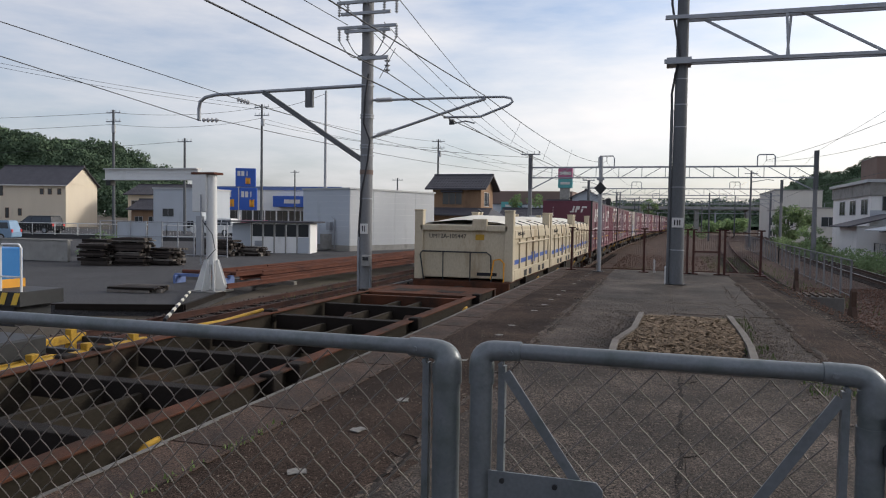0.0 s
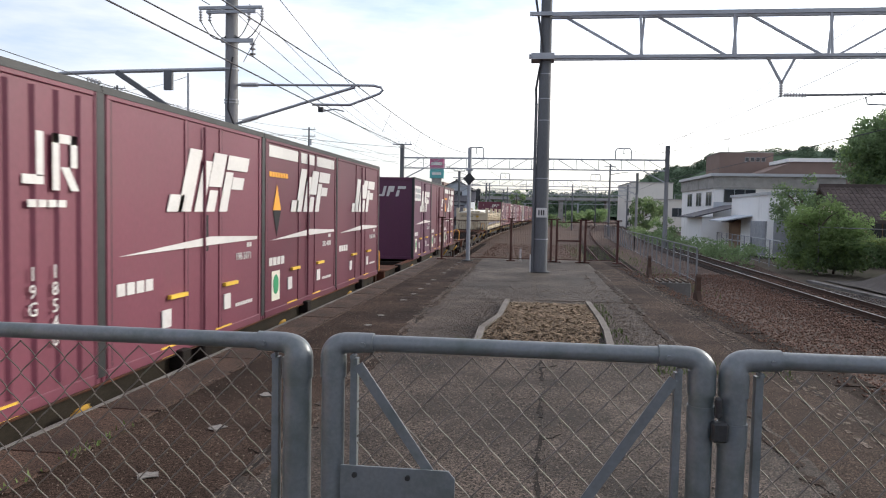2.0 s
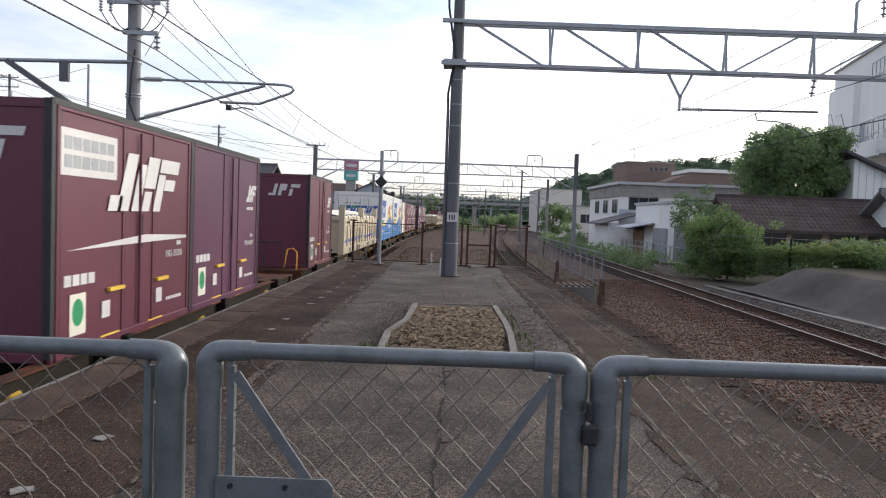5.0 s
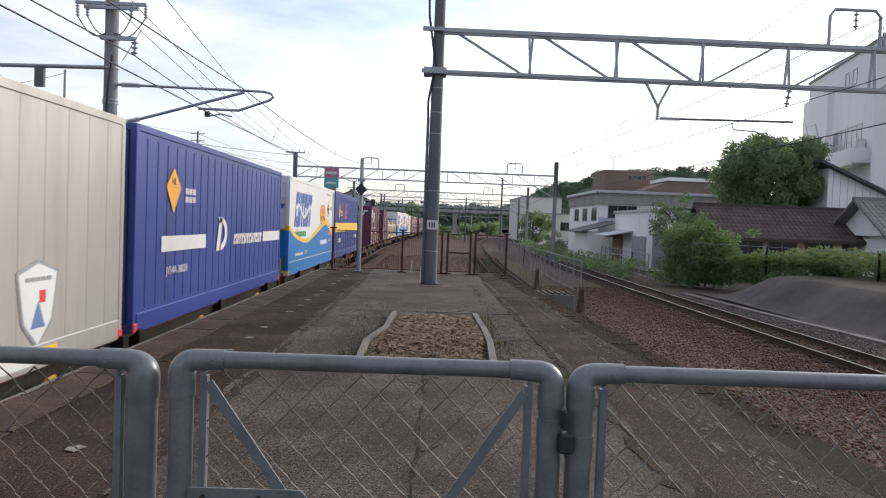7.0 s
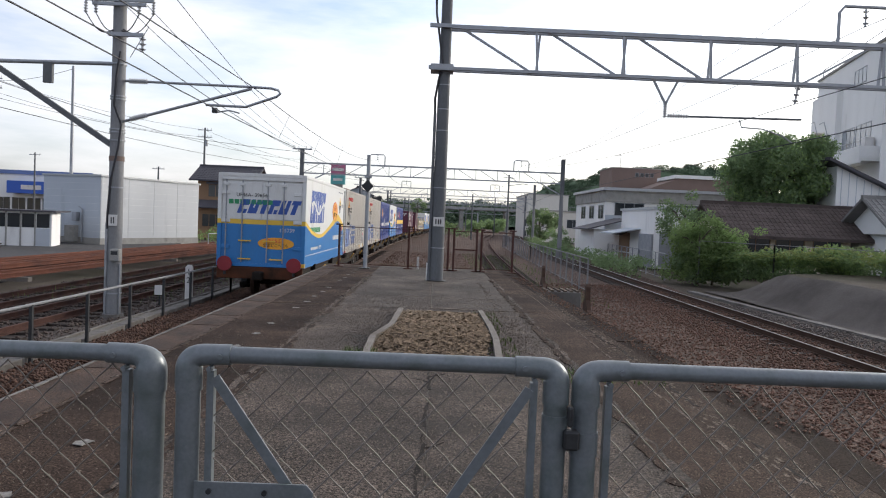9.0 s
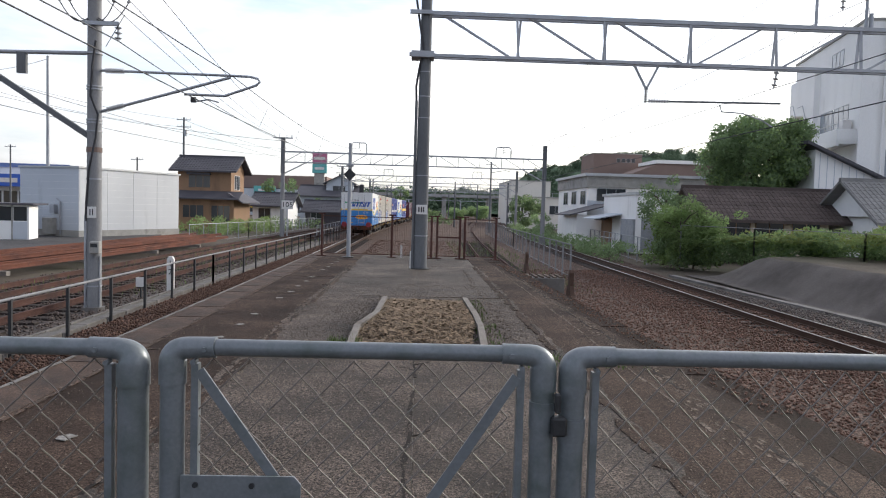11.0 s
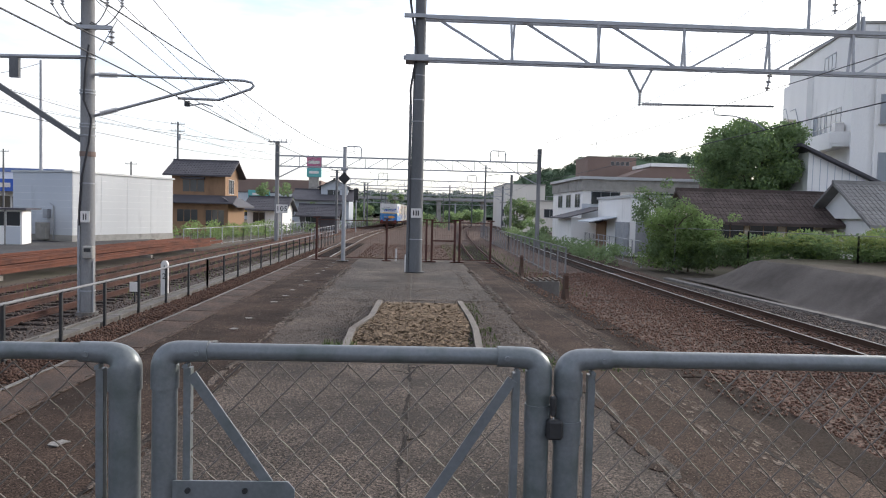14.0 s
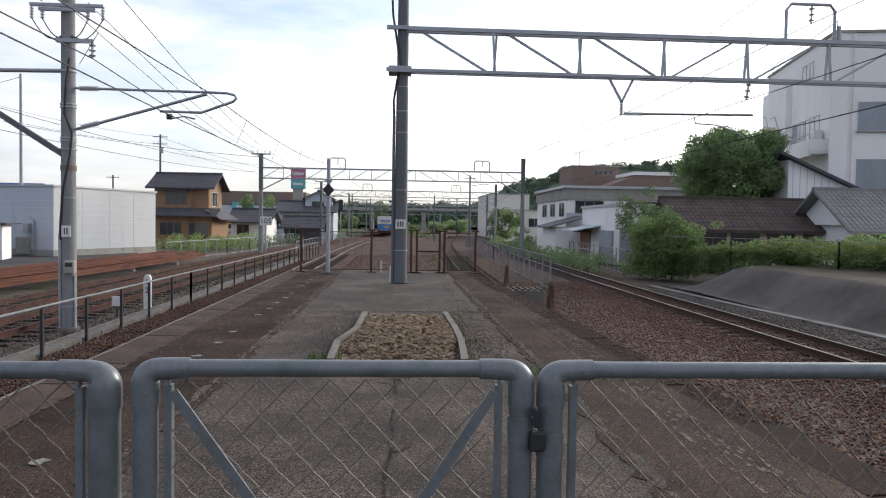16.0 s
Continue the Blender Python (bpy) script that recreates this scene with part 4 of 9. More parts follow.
def box12(code, paint, label, style=0, length=3.66, height=2.5):
    """Twelve-foot container: side doors, lock bars, marks."""
    t = thing("freight_container", label, "container", group="containers on the train")
    half, L, H = WIDE / 2, length, height
    body = Mesh().box(-half, half, -L / 2, L / 2, 0.02, H, 0.02)
    part("body", body, paint, t)
    body_frame(t, half, L, H, paint, 0.07 if style else 0.05)
    # dark end strips: corner post plus painted shade of the gap between containers
    for y in (-L / 2, L / 2):
        part("end_seal", Mesh().box(half - 0.06, half + 0.016, y - 0.035, y + 0.035, 0.05, H), DARKSTEEL, t, "dark end edge, post and painted gap shade")
    part("roof_rail", Mesh().box(half - 0.02, half + 0.02, -L / 2, L / 2, H - 0.05, H + 0.012), DARKSTEEL, t)
    if style == 2:
        for k in range(13):
            y = -L / 2 + 0.22 + k * (L - 0.44) / 12
            part("rib", Mesh().slab([(half - 0.01, y - 0.09), (half + 0.028, y - 0.05), (half + 0.028, y + 0.05), (half - 0.01, y + 0.09)], "z", 0.14, H - 0.12), paint, t)
        x = half + 0.029
        m = Mesh()
        m.box(x, x + 0.004, L / 2 - 0.80, L / 2 - 0.72, 1.72, 2.05)
        m.box(x, x + 0.004, L / 2 - 0.95, L / 2 - 0.72, 1.66, 1.73)
        m.box(x, x + 0.004, L / 2 - 0.62, L / 2 - 0.54, 1.62, 2.05)
        m.box(x, x + 0.004, L / 2 - 0.62, L / 2 - 0.32, 1.98, 2.05)
        m.box(x, x + 0.004, L / 2 - 0.40, L / 2 - 0.32, 1.80, 2.05)
        m.slab([(L / 2 - 0.52, 1.80), (L / 2 - 0.42, 1.80), (L / 2 - 0.30, 1.62), (L / 2 - 0.40, 1.62)], "x", x, x + 0.004)
        part("carrier_mark", m, LOGOWHITE, t, "white block mark")
        part("small_print", bars_x(L / 2 - 0.9, L / 2 - 0.45, 1.48, 1.56, x), LOGOWHITE, t)
        for dy, s in ((-0.85, code.split("-")[0]), (-0.60, code.split("-")[-1])):
            for i, c in enumerate(s):
                part("number", text_mesh(c, 0.15), LOGOWHITE, t, at=Matrix.Translation((x + 0.002, L / 2 + dy, 1.0 - 0.13 * i)) @ ON_X)
        fork_pockets(t, half, L, paint)
        return t
    # door posts, lock bars, handle recess
    for y in (-L / 2 + 0.10, -0.33, 0.51, L / 2 - 0.10):
        part("door_post", Mesh().box(half - 0.01, half + 0.012, y - 0.03, y + 0.03, 0.1, H - 0.06), paint, t)
        # black strip beside each post paints in its shadow line
        part("door_gap", Mesh().box(half - 0.01, half + 0.005, y + 0.03, y + 0.055, 0.1, H - 0.06), BLACKM, t, "dark strip painted as the door post's shadow")
    part("lock_bar", Mesh().rod((half + 0.03, 0.06, 0.12), (half + 0.03, 0.06, H - 0.12), 0.016, 0.016, 6), paint, t)
    part("handle_recess", Mesh().box(half - 0.01, half + 0.012, 0.09, 0.19, 1.02, 1.42), BLACKM, t, "dark handle recess")
    for y in (-0.52, 0.78):
        part("lock_handle", Mesh().box(half + 0.01, half + 0.05, y - 0.20, y + 0.16, 0.58, 0.62), YELLOW, t, "yellow handle")
    x = half + 0.006
    m = Mesh()
    if style == 0:
        badge_x(m, -0.75, 1.46, 1.08, x + 0.008, 1.30)
        part("carrier_mark", m, LOGOWHITE, t, "white leaning block mark")
        part("stripe", Mesh().slab([(-L / 2 + 0.24, 1.06), (L / 2 - 0.2, 1.10), (L / 2 - 0.2, 1.14), (0.25, 1.18)], "x", x + 0.007, x + 0.011), LOGOWHITE, t, "white wedge stripe")
    else:
        badge_x(m, 0.98, 1.66, 0.5, x, 0.85)
        part("carrier_mark", m, LOGOWHITE, t, "small white block mark")
        part("small_print", bars_x(1.02, 1.46, 1.50, 1.58, x, 1, 3), LOGOWHITE, t)
    if code.startswith("20D"):
        for ya, yb in ((-L / 2 + 0.2, -0.40), (-0.25, 0.44), (0.58, L / 2 - 0.2)):
            part("stripe", Mesh().box(x, x + 0.003, ya, yb, H - 0.28, H - 0.12), LOGOWHITE, t, "white stripe under the roof")
        part("notice", bars_x(-1.62, -0.85, 1.93, 2.03, x, 1, 7), ORANGE, t)
        part("diamond", Mesh().slab([(-1.47, 1.48), (-1.15, 1.48), (-1.31, 1.84)], "x", x, x + 0.003), ORANGE, t, "orange and dark diamond")
        part("diamond", Mesh().slab([(-1.47, 1.475), (-1.31, 1.12), (-1.15, 1.475)], "x", x, x + 0.003), BLACKM, t)
    elif code == "19D-40911" or code == "19D-39204":
        part("notice_panel", Mesh().box(x, x + 0.003, -1.70, -0.52, 1.80, 2.26), LOGOWHITE, t, "white notice panel")
        part("notice_print", bars_x(-1.64, -0.58, 1.85, 2.21, x + 0.003, 2, 6), GALV, t)
    if not code.startswith(("19B", "V19")):
        part("eco_label", Mesh().box(x, x + 0.003, -1.50, -1.18, 0.20, 0.62), IVORY, t, "cream label with a green leaf")
        part("eco_leaf", Mesh().slab(oval(-1.34, 0.43, 0.11, 0.14, 14), "x", x + 0.002, x + 0.006), GREENM, t)
    part("small_print", bars_x(-1.62, -0.98, 0.68, 0.84, x, 1, 4), LOGOWHITE, t)
    part("number", text_mesh(code, 0.13), LOGOWHITE, t, at=Matrix.Translation((x + 0.004, 1.20, 0.90)) @ ON_X)
    part("small_print", bars_x(1.30, 1.46, 1.0, 1.08, x, 1, 2), LOGOWHITE, t)
    part("small_print", bars_x(0.95, 1.5, 0.28, 0.34, x, 1, 7), LOGOWHITE, t)
    for y in (-0.75, 0.70):
        part("card_holder", Mesh().box(x, x + 0.012, y - 0.09, y + 0.09, 0.30, 0.48), LOGOWHITE, t)
    # end wall
    m = Mesh()
    badge_y(m, 0.12, H - 0.58, 0.62, -L / 2 - 0.006)
    part("carrier_mark", m, LOGOWHITE, t)
    for i, c in enumerate(code):
        part("number", text_mesh(c, 0.13), LOGOWHITE, t, at=Matrix.Translation((-0.72, -L / 2 - 0.008, H - 0.36 - 0.125 * i)) @ ON_Y)
    fork_pockets(t, half, L, paint)
    return t


def wave(u):
    """Height of the yellow wave along the side, as a part of the container's height."""
    pts = ((0, 0.485), (0.15, 0.375), (0.34, 0.33), (0.55, 0.42), (0.76, 0.545), (0.84, 0.545), (1.0, 0.41))
    for (a, p), (b, q) in zip(pts[:-1], pts[1:]):
        if u <= b:
            i = pts.index((a, p))
            p0 = pts[max(0, i - 1)]
            q1 = pts[min(len(pts) - 1, i + 2)]
            s0, s1 = (q - p0[1]) / (b - p0[0]) * (b - a), (q1[1] - p) / (q1[0] - a) * (b - a)
            v = (u - a) / (b - a)
            return (2 * v ** 3 - 3 * v ** 2 + 1) * p + (v ** 3 - 2 * v ** 2 + v) * s0 + (-2 * v ** 3 + 3 * v ** 2) * q + (v ** 3 - v ** 2) * s1
    return pts[-1][1]


def oval(cy, cz, ry, rz, n=28):
    return [(cy + ry * math.cos(2 * math.pi * i / n), cz + rz * math.sin(2 * math.pi * i / n)) for i in range(n)]


def block_word(t, mm, y0, z0, w, h, count, lean, place, name="letter_block", label=""):
    """Leaning blocks that stand for a wordmark of that many letters, each a part."""
    step = w / count
    for k in range(count):
        m = Mesh()
        a = y0 + k * step
        for b in (((0.0, 0.0, 0.40, 1.0), (0.40, 0.58, 0.46, 0.42), (0.52, 0.0, 0.34, 0.30)), ((0.0, 0.0, 0.36, 1.0), (0.36, 0.0, 0.16, 0.42), (0.52, 0.0, 0.36, 1.0)), ((0.0, 0.70, 0.88, 0.30), (0.22, 0.0, 0.44, 0.70)))[k % 3]:
            ya, za = a + b[0] * step, z0 + b[1] * h
            s0, s1 = lean * b[1], lean * (b[1] + b[3])
            place(m, [(ya + s0, za), (ya + b[2] * step + s0, za), (ya + b[2] * step + s1, za + b[3] * h), (ya + s1, za + b[3] * h)])
        part(name, m, mm, t, label)


def on_side(x):
    return lambda m, o: m.slab(o, "x", x, x + 0.004)


def on_end(y):
    return lambda m, o: m.slab(o, "y", y - 0.004, y)


def reefer31(number, code, label, L=8.95):
    """Thirty-one-foot insulated container with a wave livery."""
    t = thing("insulated_container", label, "container", group="containers on the train")
    half, H = 1.245, 2.66
    part("body", Mesh().box(-half, half, -L / 2 + 0.05, L / 2 - 0.42, 0.05, H, 0.025), WHITE, t)
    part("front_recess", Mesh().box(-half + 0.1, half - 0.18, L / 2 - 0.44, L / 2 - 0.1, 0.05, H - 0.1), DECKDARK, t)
    for z in (0.35, 0.9, 1.45, 2.0, 2.4):
        part("rung", Mesh().box(half - 0.06, half - 0.02, L / 2 - 0.42, L / 2 - 0.08, z, z + 0.04), WHITE, t)
    for sy in (-1, 1):
        for sx in (-1, 1):
            px, py = sx * (half - 0.043), sy * (L / 2 - 0.047)
            for z0, z1, mm in ((0.0, 0.455 * H, BLUE), (0.455 * H, 0.505 * H, YELLOW), (0.505 * H, H, WHITE)) if sy < 0 else ((0.0, H, WHITE),):
                part("corner_post", Mesh().box(px - 0.055, px + 0.055, py - 0.055, py + 0.055, z0, z1, 0.006), mm, t)
    for z, mm in ((0.045, BLUE), (H - 0.045, WHITE)):
        part("edge_rail", Mesh().box(half - 0.05, half + 0.015, -L / 2 + 0.11, L / 2 - 0.11, z - 0.045, z + 0.045, 0.006), mm, t)
        part("edge_rail", Mesh().box(-half + 0.1, half - 0.1, -L / 2 - 0.012, -L / 2 + 0.05, z - 0.045, z + 0.045, 0.006), mm, t)
    x = half + 0.002
    n = 40
    ys = [-L / 2 + 0.06 + (L - 0.5) * i / n for i in range(n + 1)]
    us = [i / n for i in range(n + 1)]
    band = lambda u: 0.022 + 0.020 * smooth01((u - 0.45) / 0.3)
    low = [(y, 0.10) for y in ys]
    mid = [(y, (wave(u) - band(u)) * H) for y, u in zip(ys, us)]
    top = [(y, (wave(u) + band(u)) * H) for y, u in zip(ys, us)]
    part("livery_blue", Mesh().strip(low, mid, "x", x, x + 0.004), BLUE, t, "sky blue lower field")
    part("livery_wave", Mesh().strip(mid, top, "x", x, x + 0.005), YELLOW, t, "yellow wave stripe")
    part("lower_line", Mesh().box(x + 0.004, x + 0.007, -L / 2 + 0.15, L / 2 - 0.5, 0.34, 0.36), LOGOWHITE, t)
    part("sill", Mesh().box(half - 0.1, half + 0.014, -L / 2 + 0.1, L / 2 - 0.1, 0.0, 0.10), BLUE, t)
    block_word(t, LOGOBLUE, -L / 2 + 0.75, 1.30, 2.75, 0.98, 6, 0.28, on_side(x))
    n = 14
    cur = [(-L / 2 + 0.85 + 2.6 * i / n + 0.1, 1.72 + 0.16 * math.sin(2.6 * math.pi * i / n + 0.4) - 0.05 * i / n) for i in range(n + 1)]
    part("white_curve", Mesh().strip(cur, [(a, b + 0.10) for a, b in cur], "x", x + 0.003, x + 0.007), WHITE, t)
    part("small_wordmark", bars_x(-L / 2 + 0.85, -L / 2 + 2.75, 0.98, 1.2, x, 1, 7), GREENM, t, "green block lettering shapes")
    part("oval", Mesh().slab(oval(L / 2 - 2.85, 1.70, 0.66, 0.35), "x", x, x + 0.005), REDM, t)
    part("oval_field", Mesh().slab(oval(L / 2 - 2.85, 1.70, 0.62, 0.32), "x", x + 0.002, x + 0.008), ORANGE, t, "orange oval with a slogan")
    part("slogan", text_mesh("365日", 0.30, 0.62), REDM, t, at=Matrix.Translation((x + 0.008, L / 2 - 2.85, 1.82)) @ ON_X)
    part("slogan", text_mesh("全国どこへでも", 0.2, 0.95), BLACKM, t, at=Matrix.Translation((x + 0.008, L / 2 - 2.85, 1.57)) @ ON_X)
    d = L / 2 - 1.55
    part("diamond", Mesh().slab([(d - 0.27, 1.96), (d + 0.27, 1.96), (d, 2.27)], "x", x, x + 0.004), YELLOW, t)
    part("diamond", Mesh().slab([(d - 0.27, 1.955), (d, 1.62), (d + 0.27, 1.955)], "x", x, x + 0.004), BLACKM, t)
    part("small_print", bars_x(d - 0.5, d + 0.7, 2.41, 2.47, x, 1, 11), GALV, t)
    part("small_print", bars_x(d + 0.45, d + 0.95, 1.88, 2.02, x, 2, 6), GALV, t)
    part("code_letters", text_mesh("HL", 0.15), BLACKM, t, at=Matrix.Translation((x + 0.005, d, 2.03)) @ ON_X)
    part("company_print", bars_x(L / 2 - 3.3, L / 2 - 1.75, 0.64, 0.86, x + 0.004, 1, 8), LOGOWHITE, t)
    part("number", text_mesh(number, 0.17), LOGOWHITE, t, at=Matrix.Translation((x + 0.005, -L / 2 + 2.75, 0.52)) @ ON_X)
    part("small_print", bars_x(-L / 2 + 1.05, -L / 2 + 2.3, 0.46, 0.58, x + 0.004, 1, 8), LOGOWHITE, t)
    part("small_print", bars_x(L / 2 - 1.5, L / 2 - 0.75, 0.95, 1.12, x + 0.004, 2, 6), PINK, t)
    part("number", text_mesh(code, 0.14), LOGOWHITE, t, at=Matrix.Translation((x + 0.005, L / 2 - 1.05, 0.78)) @ ON_X)
    # end doors
    y = -L / 2 + 0.048
    z1, z2 = 0.455 * H, 0.505 * H
    part("door_blue", Mesh().box(-half + 0.1, half - 0.1, y - 0.006, y, 0.08, z1), BLUE, t, "sky blue lower door")
    part("door_stripe", Mesh().box(-half + 0.1, half - 0.1, y - 0.007, y, z1, z2), YELLOW, t, "yellow stripe")
    for sx in (-1, 1):
        part("door_leaf", Mesh().box(sx * 0.02, sx * (half - 0.12), y - 0.02, y - 0.008, z2 + 0.02, H - 0.25, 0.004), WHITE, t)
        for hx in (0.36, 0.82):
            part("lock_rod", Mesh().rod((sx * hx - 0.2, y - 0.04, 0.12), (sx * hx - 0.2, y - 0.04, H - 0.2), 0.018, 0.018, 8), GALV, t)
            part("rod_bracket", Mesh().box(sx * hx - 0.28, sx * hx - 0.12, y - 0.06, y - 0.01, H - 0.36, H - 0.27, 0.01), WHITE, t)
        for z in (0.5, 1.25, 2.05):
            part("hinge", Mesh().box(sx * (half - 0.34), sx * (half - 0.02), y - 0.05, y - 0.012, z, z + 0.1, 0.01), WHITE if z > 1.2 else BLUE, t)
    part("top_beam", Mesh().box(-half + 0.1, half - 0.1, y - 0.05, y, H - 0.2, H - 0.02, 0.01), WHITE, t)
    for k, (x0, z0) in enumerate(((-0.65, 0.72), (0.05, 0.72), (-0.65, 0.2), (0.25, 0.2))):
        part("latch", Mesh().box(x0, x0 + 0.36, y - 0.07, y - 0.03, z0, z0 + 0.035), YELLOW, t)
    block_word(t, LOGOBLUE, -0.72, 1.52, 1.75, 0.40, 6, 0.14, on_end(y - 0.021))
    part("number", text_mesh(number, 0.15), LOGOWHITE, t, at=Matrix.Translation((0.72, y - 0.012, 1.06)) @ ON_Y)
    part("number", text_mesh(code.replace("-", "- "), 0.15), BLACKM, t, at=Matrix.Translation((-0.3, y - 0.024, H - 0.62)) @ ON_Y)
    m = Mesh()
    for k in range(8):
        m.box(-0.95 + 0.16 * k, -0.82 + 0.16 * k, y - 0.025, y - 0.02, H - 0.88, H - 0.75)
    part("small_wordmark", m, GREENM, t)
    part("oval", Mesh().slab(oval(0.42, 0.74 * 0.92, 0.52, 0.17), "y", y - 0.018, y - 0.007), ORANGE, t)
    part("slogan", text_mesh("365日", 0.13, 0.42), REDM, t, at=Matrix.Translation((0.42, y - 0.02, 0.75)) @ ON_Y)
    part("slogan", text_mesh("全国どこへでも", 0.11, 0.72), BLACKM, t, at=Matrix.Translation((0.42, y - 0.02, 0.62)) @ ON_Y)
    part("corner_casting", Mesh().box(half - 0.16, half + 0.014, -L / 2 - 0.01, -L / 2 + 0.14, 0.0, 0.13, 0.01), YELLOW, t, "yellow corner casting")
    part("corner_casting", Mesh().box(half - 0.12, half + 0.014, L / 2 - 0.14, L / 2 + 0.004, 0.0, 0.10, 0.01), REDM, t, "red corner casting")
    return t


def wing31(kind, code, label, L=8.95):
    """Thirty-one-foot dry container: silver, or blue with a band."""
    t = thing("dry_container", label, "container", group="containers on the train")
    half, H = 1.245, 2.66
    paint = SILVER if kind == "silver" else NAVY
    part("body", Mesh().box(-half, half, -L / 2 + 0.03, L / 2 - 0.03, 0.05, H, 0.02), paint, t)
    body_frame(t, half, L, H, paint, 0.09)
    part("sill", Mesh().box(half - 0.1, half + 0.02, -L / 2 + 0.1, L / 2 - 0.1, 0.02, 0.24, 0.008), paint, t)
    x = half + 0.003
    if kind == "silver":
        for k in range(1, 20):
            y = -L / 2 + k * L / 20
            part("panel_seam", Mesh().box(half - 0.005, half + 0.003, y - 0.008, y + 0.008, 0.25, H - 0.1), paint, t)
        n = 16
        low = [(-L / 2 + 0.12 + 2.6 * i / n, 0.27) for i in range(n + 1)]
        high = [(-L / 2 + 0.12 + 2.6 * i / n, 1.02 + 0.04 * (i / n)) for i in range(n + 1)]
        part("livery_blue", Mesh().strip(low[:8], high[:8], "x", x, x + 0.008), PALEBLUE, t, "pale blue lower field")
        for r, w, mm in ((0.95, 0.2, PALEBLUE), (0.72, 0.16, WHITE), (0.52, 0.14, PALEBLUE)):
            a = [(-L / 2 + 1.45 + 0.62 - r * math.cos(s), 0.30 + 1.35 * r * math.sin(s) * 0.72) for s in [math.pi / 2 * k / 10 for k in range(11)]]
            b = [(-L / 2 + 1.45 + 0.62 - (r - w) * math.cos(s), 0.30 + 1.35 * (r - w * 0.4) * math.sin(s) * 0.72) for s in [math.pi / 2 * k / 10 for k in range(11)]]
            part("swoosh", Mesh().strip(a, b, "x", x + 0.004, x + 0.011), mm, t)
        block_word(t, PALEBLUE, -L / 2 + 2.2, 0.98, 1.35, 0.16, 9, 0.0, on_side(x + 0.004))
        block_word(t, PALEBLUE, -L / 2 + 2.2, 0.76, 1.35, 0.14, 10, 0.0, on_side(x + 0.004))
        block_word(t, PALEBLUE, -L / 2 + 2.2, 0.34, 1.4, 0.34, 6, 0.0, on_side(x + 0.004))
        part("number", text_mesh(code, 0.19), BLACKM, t, at=Matrix.Translation((x + 0.005, -L / 2 + 0.95, 1.24)) @ ON_X)
        for z0 in (0.98, 1.42):
            part("placard_frame", Mesh().box(x, x + 0.012, -L / 2 + 1.5, -L / 2 + 1.72, z0, z0 + 0.22), GALV, t)
        d = -L / 2 + 1.0
        c = L / 2 - 1.9
        part("shield", Mesh().slab([(c - 0.34, 0.92), (c - 0.24, 0.46), (c, 0.24), (c + 0.24, 0.46), (c + 0.34, 0.92), (c, 1.02)], "x", x, x + 0.010), WHITE, t, "white shield badge")
        part("shield_rim", Mesh().slab([(c - 0.38, 0.945), (c - 0.27, 0.44), (c, 0.19), (c + 0.27, 0.44), (c + 0.38, 0.945), (c, 1.06)], "x", x, x + 0.006), GALV, t)
        part("badge", Mesh().slab([(c - 0.13, 0.40), (c + 0.13, 0.40), (c, 0.66)], "x", x + 0.008, x + 0.013), PALEBLUE, t)
        part("badge", Mesh().box(x + 0.008, x + 0.013, c + 0.02, c + 0.13, 0.64, 0.76), REDM, t)
        part("small_print", bars_x(c - 0.24, c + 0.24, 0.84, 0.90, x + 0.010, 1, 5), GALV, t)
        part("notice_text", text_mesh("コキ50000積載禁止", 0.19, 1.7), REDM, t, at=Matrix.Translation((x + 0.005, -L / 2 + 1.6, 2.28)) @ ON_X)
        part("placard", Mesh().box(x + 0.01, x + 0.022, L / 2 - 3.1, L / 2 - 1.9, 0.06, 0.21), WHITE, t)
        part("pocket", Mesh().box(x + 0.01, x + 0.024, L / 2 - 3.5, L / 2 - 3.15, 0.05, 0.2), YELLOW, t)
        part("pocket", Mesh().box(x + 0.01, x + 0.024, L / 2 - 1.85, L / 2 - 1.55, 0.05, 0.2), YELLOW, t)
    else:
        for k in range(1, 24):
            y = -L / 2 + k * L / 24
            part("curtain_fold", Mesh().rod((half - 0.004, y, 0.3), (half - 0.004, y, H - 0.16), 0.016, 0.016, 6), NAVY, t)
        d = -L / 2 + 1.35
        if kind == "navy":
            for ya, yb in ((-L / 2 + 0.9, -L / 2 + 2.9), (L / 2 - 1.9, L / 2 - 0.15)):
                part("white_band", Mesh().box(x + 0.008, x + 0.016, ya, yb, 1.0, 1.22), LOGOWHITE, t, "white band")
            m = Mesh()
            ring = [(-L / 2 + 3.75 + 0.42 * math.cos(s), 1.22 + 0.30 * math.sin(s)) for s in [-1.5 + 3.4 * k / 12 for k in range(13)]]
            inn = [(-L / 2 + 3.75 + 0.27 * math.cos(s), 1.22 + 0.19 * math.sin(s)) for s in [-1.5 + 3.4 * k / 12 for k in range(13)]]
            m.strip(ring, inn, "x", x + 0.008, x + 0.016)
            m.slab([(-L / 2 + 3.5, 0.92), (-L / 2 + 3.68, 0.92), (-L / 2 + 3.86, 1.5), (-L / 2 + 3.68, 1.5)], "x", x + 0.008, x + 0.016)
            part("emblem", m, LOGOWHITE, t, "white round emblem")
            block_word(t, LOGOWHITE, -L / 2 + 4.6, 1.0, 2.3, 0.2, 12, 0.06, on_side(x + 0.012))
            part("number", text_mesh(code, 0.17), LOGOWHITE, t, at=Matrix.Translation((x + 0.016, -L / 2 + 1.55, 0.72)) @ ON_X)
        else:
            part("yellow_band", Mesh().box(x + 0.008, x + 0.018, -L / 2 + 0.12, L / 2 - 0.12, 1.05, 1.42), YELLOW, t, "broad yellow band")
            m = Mesh()
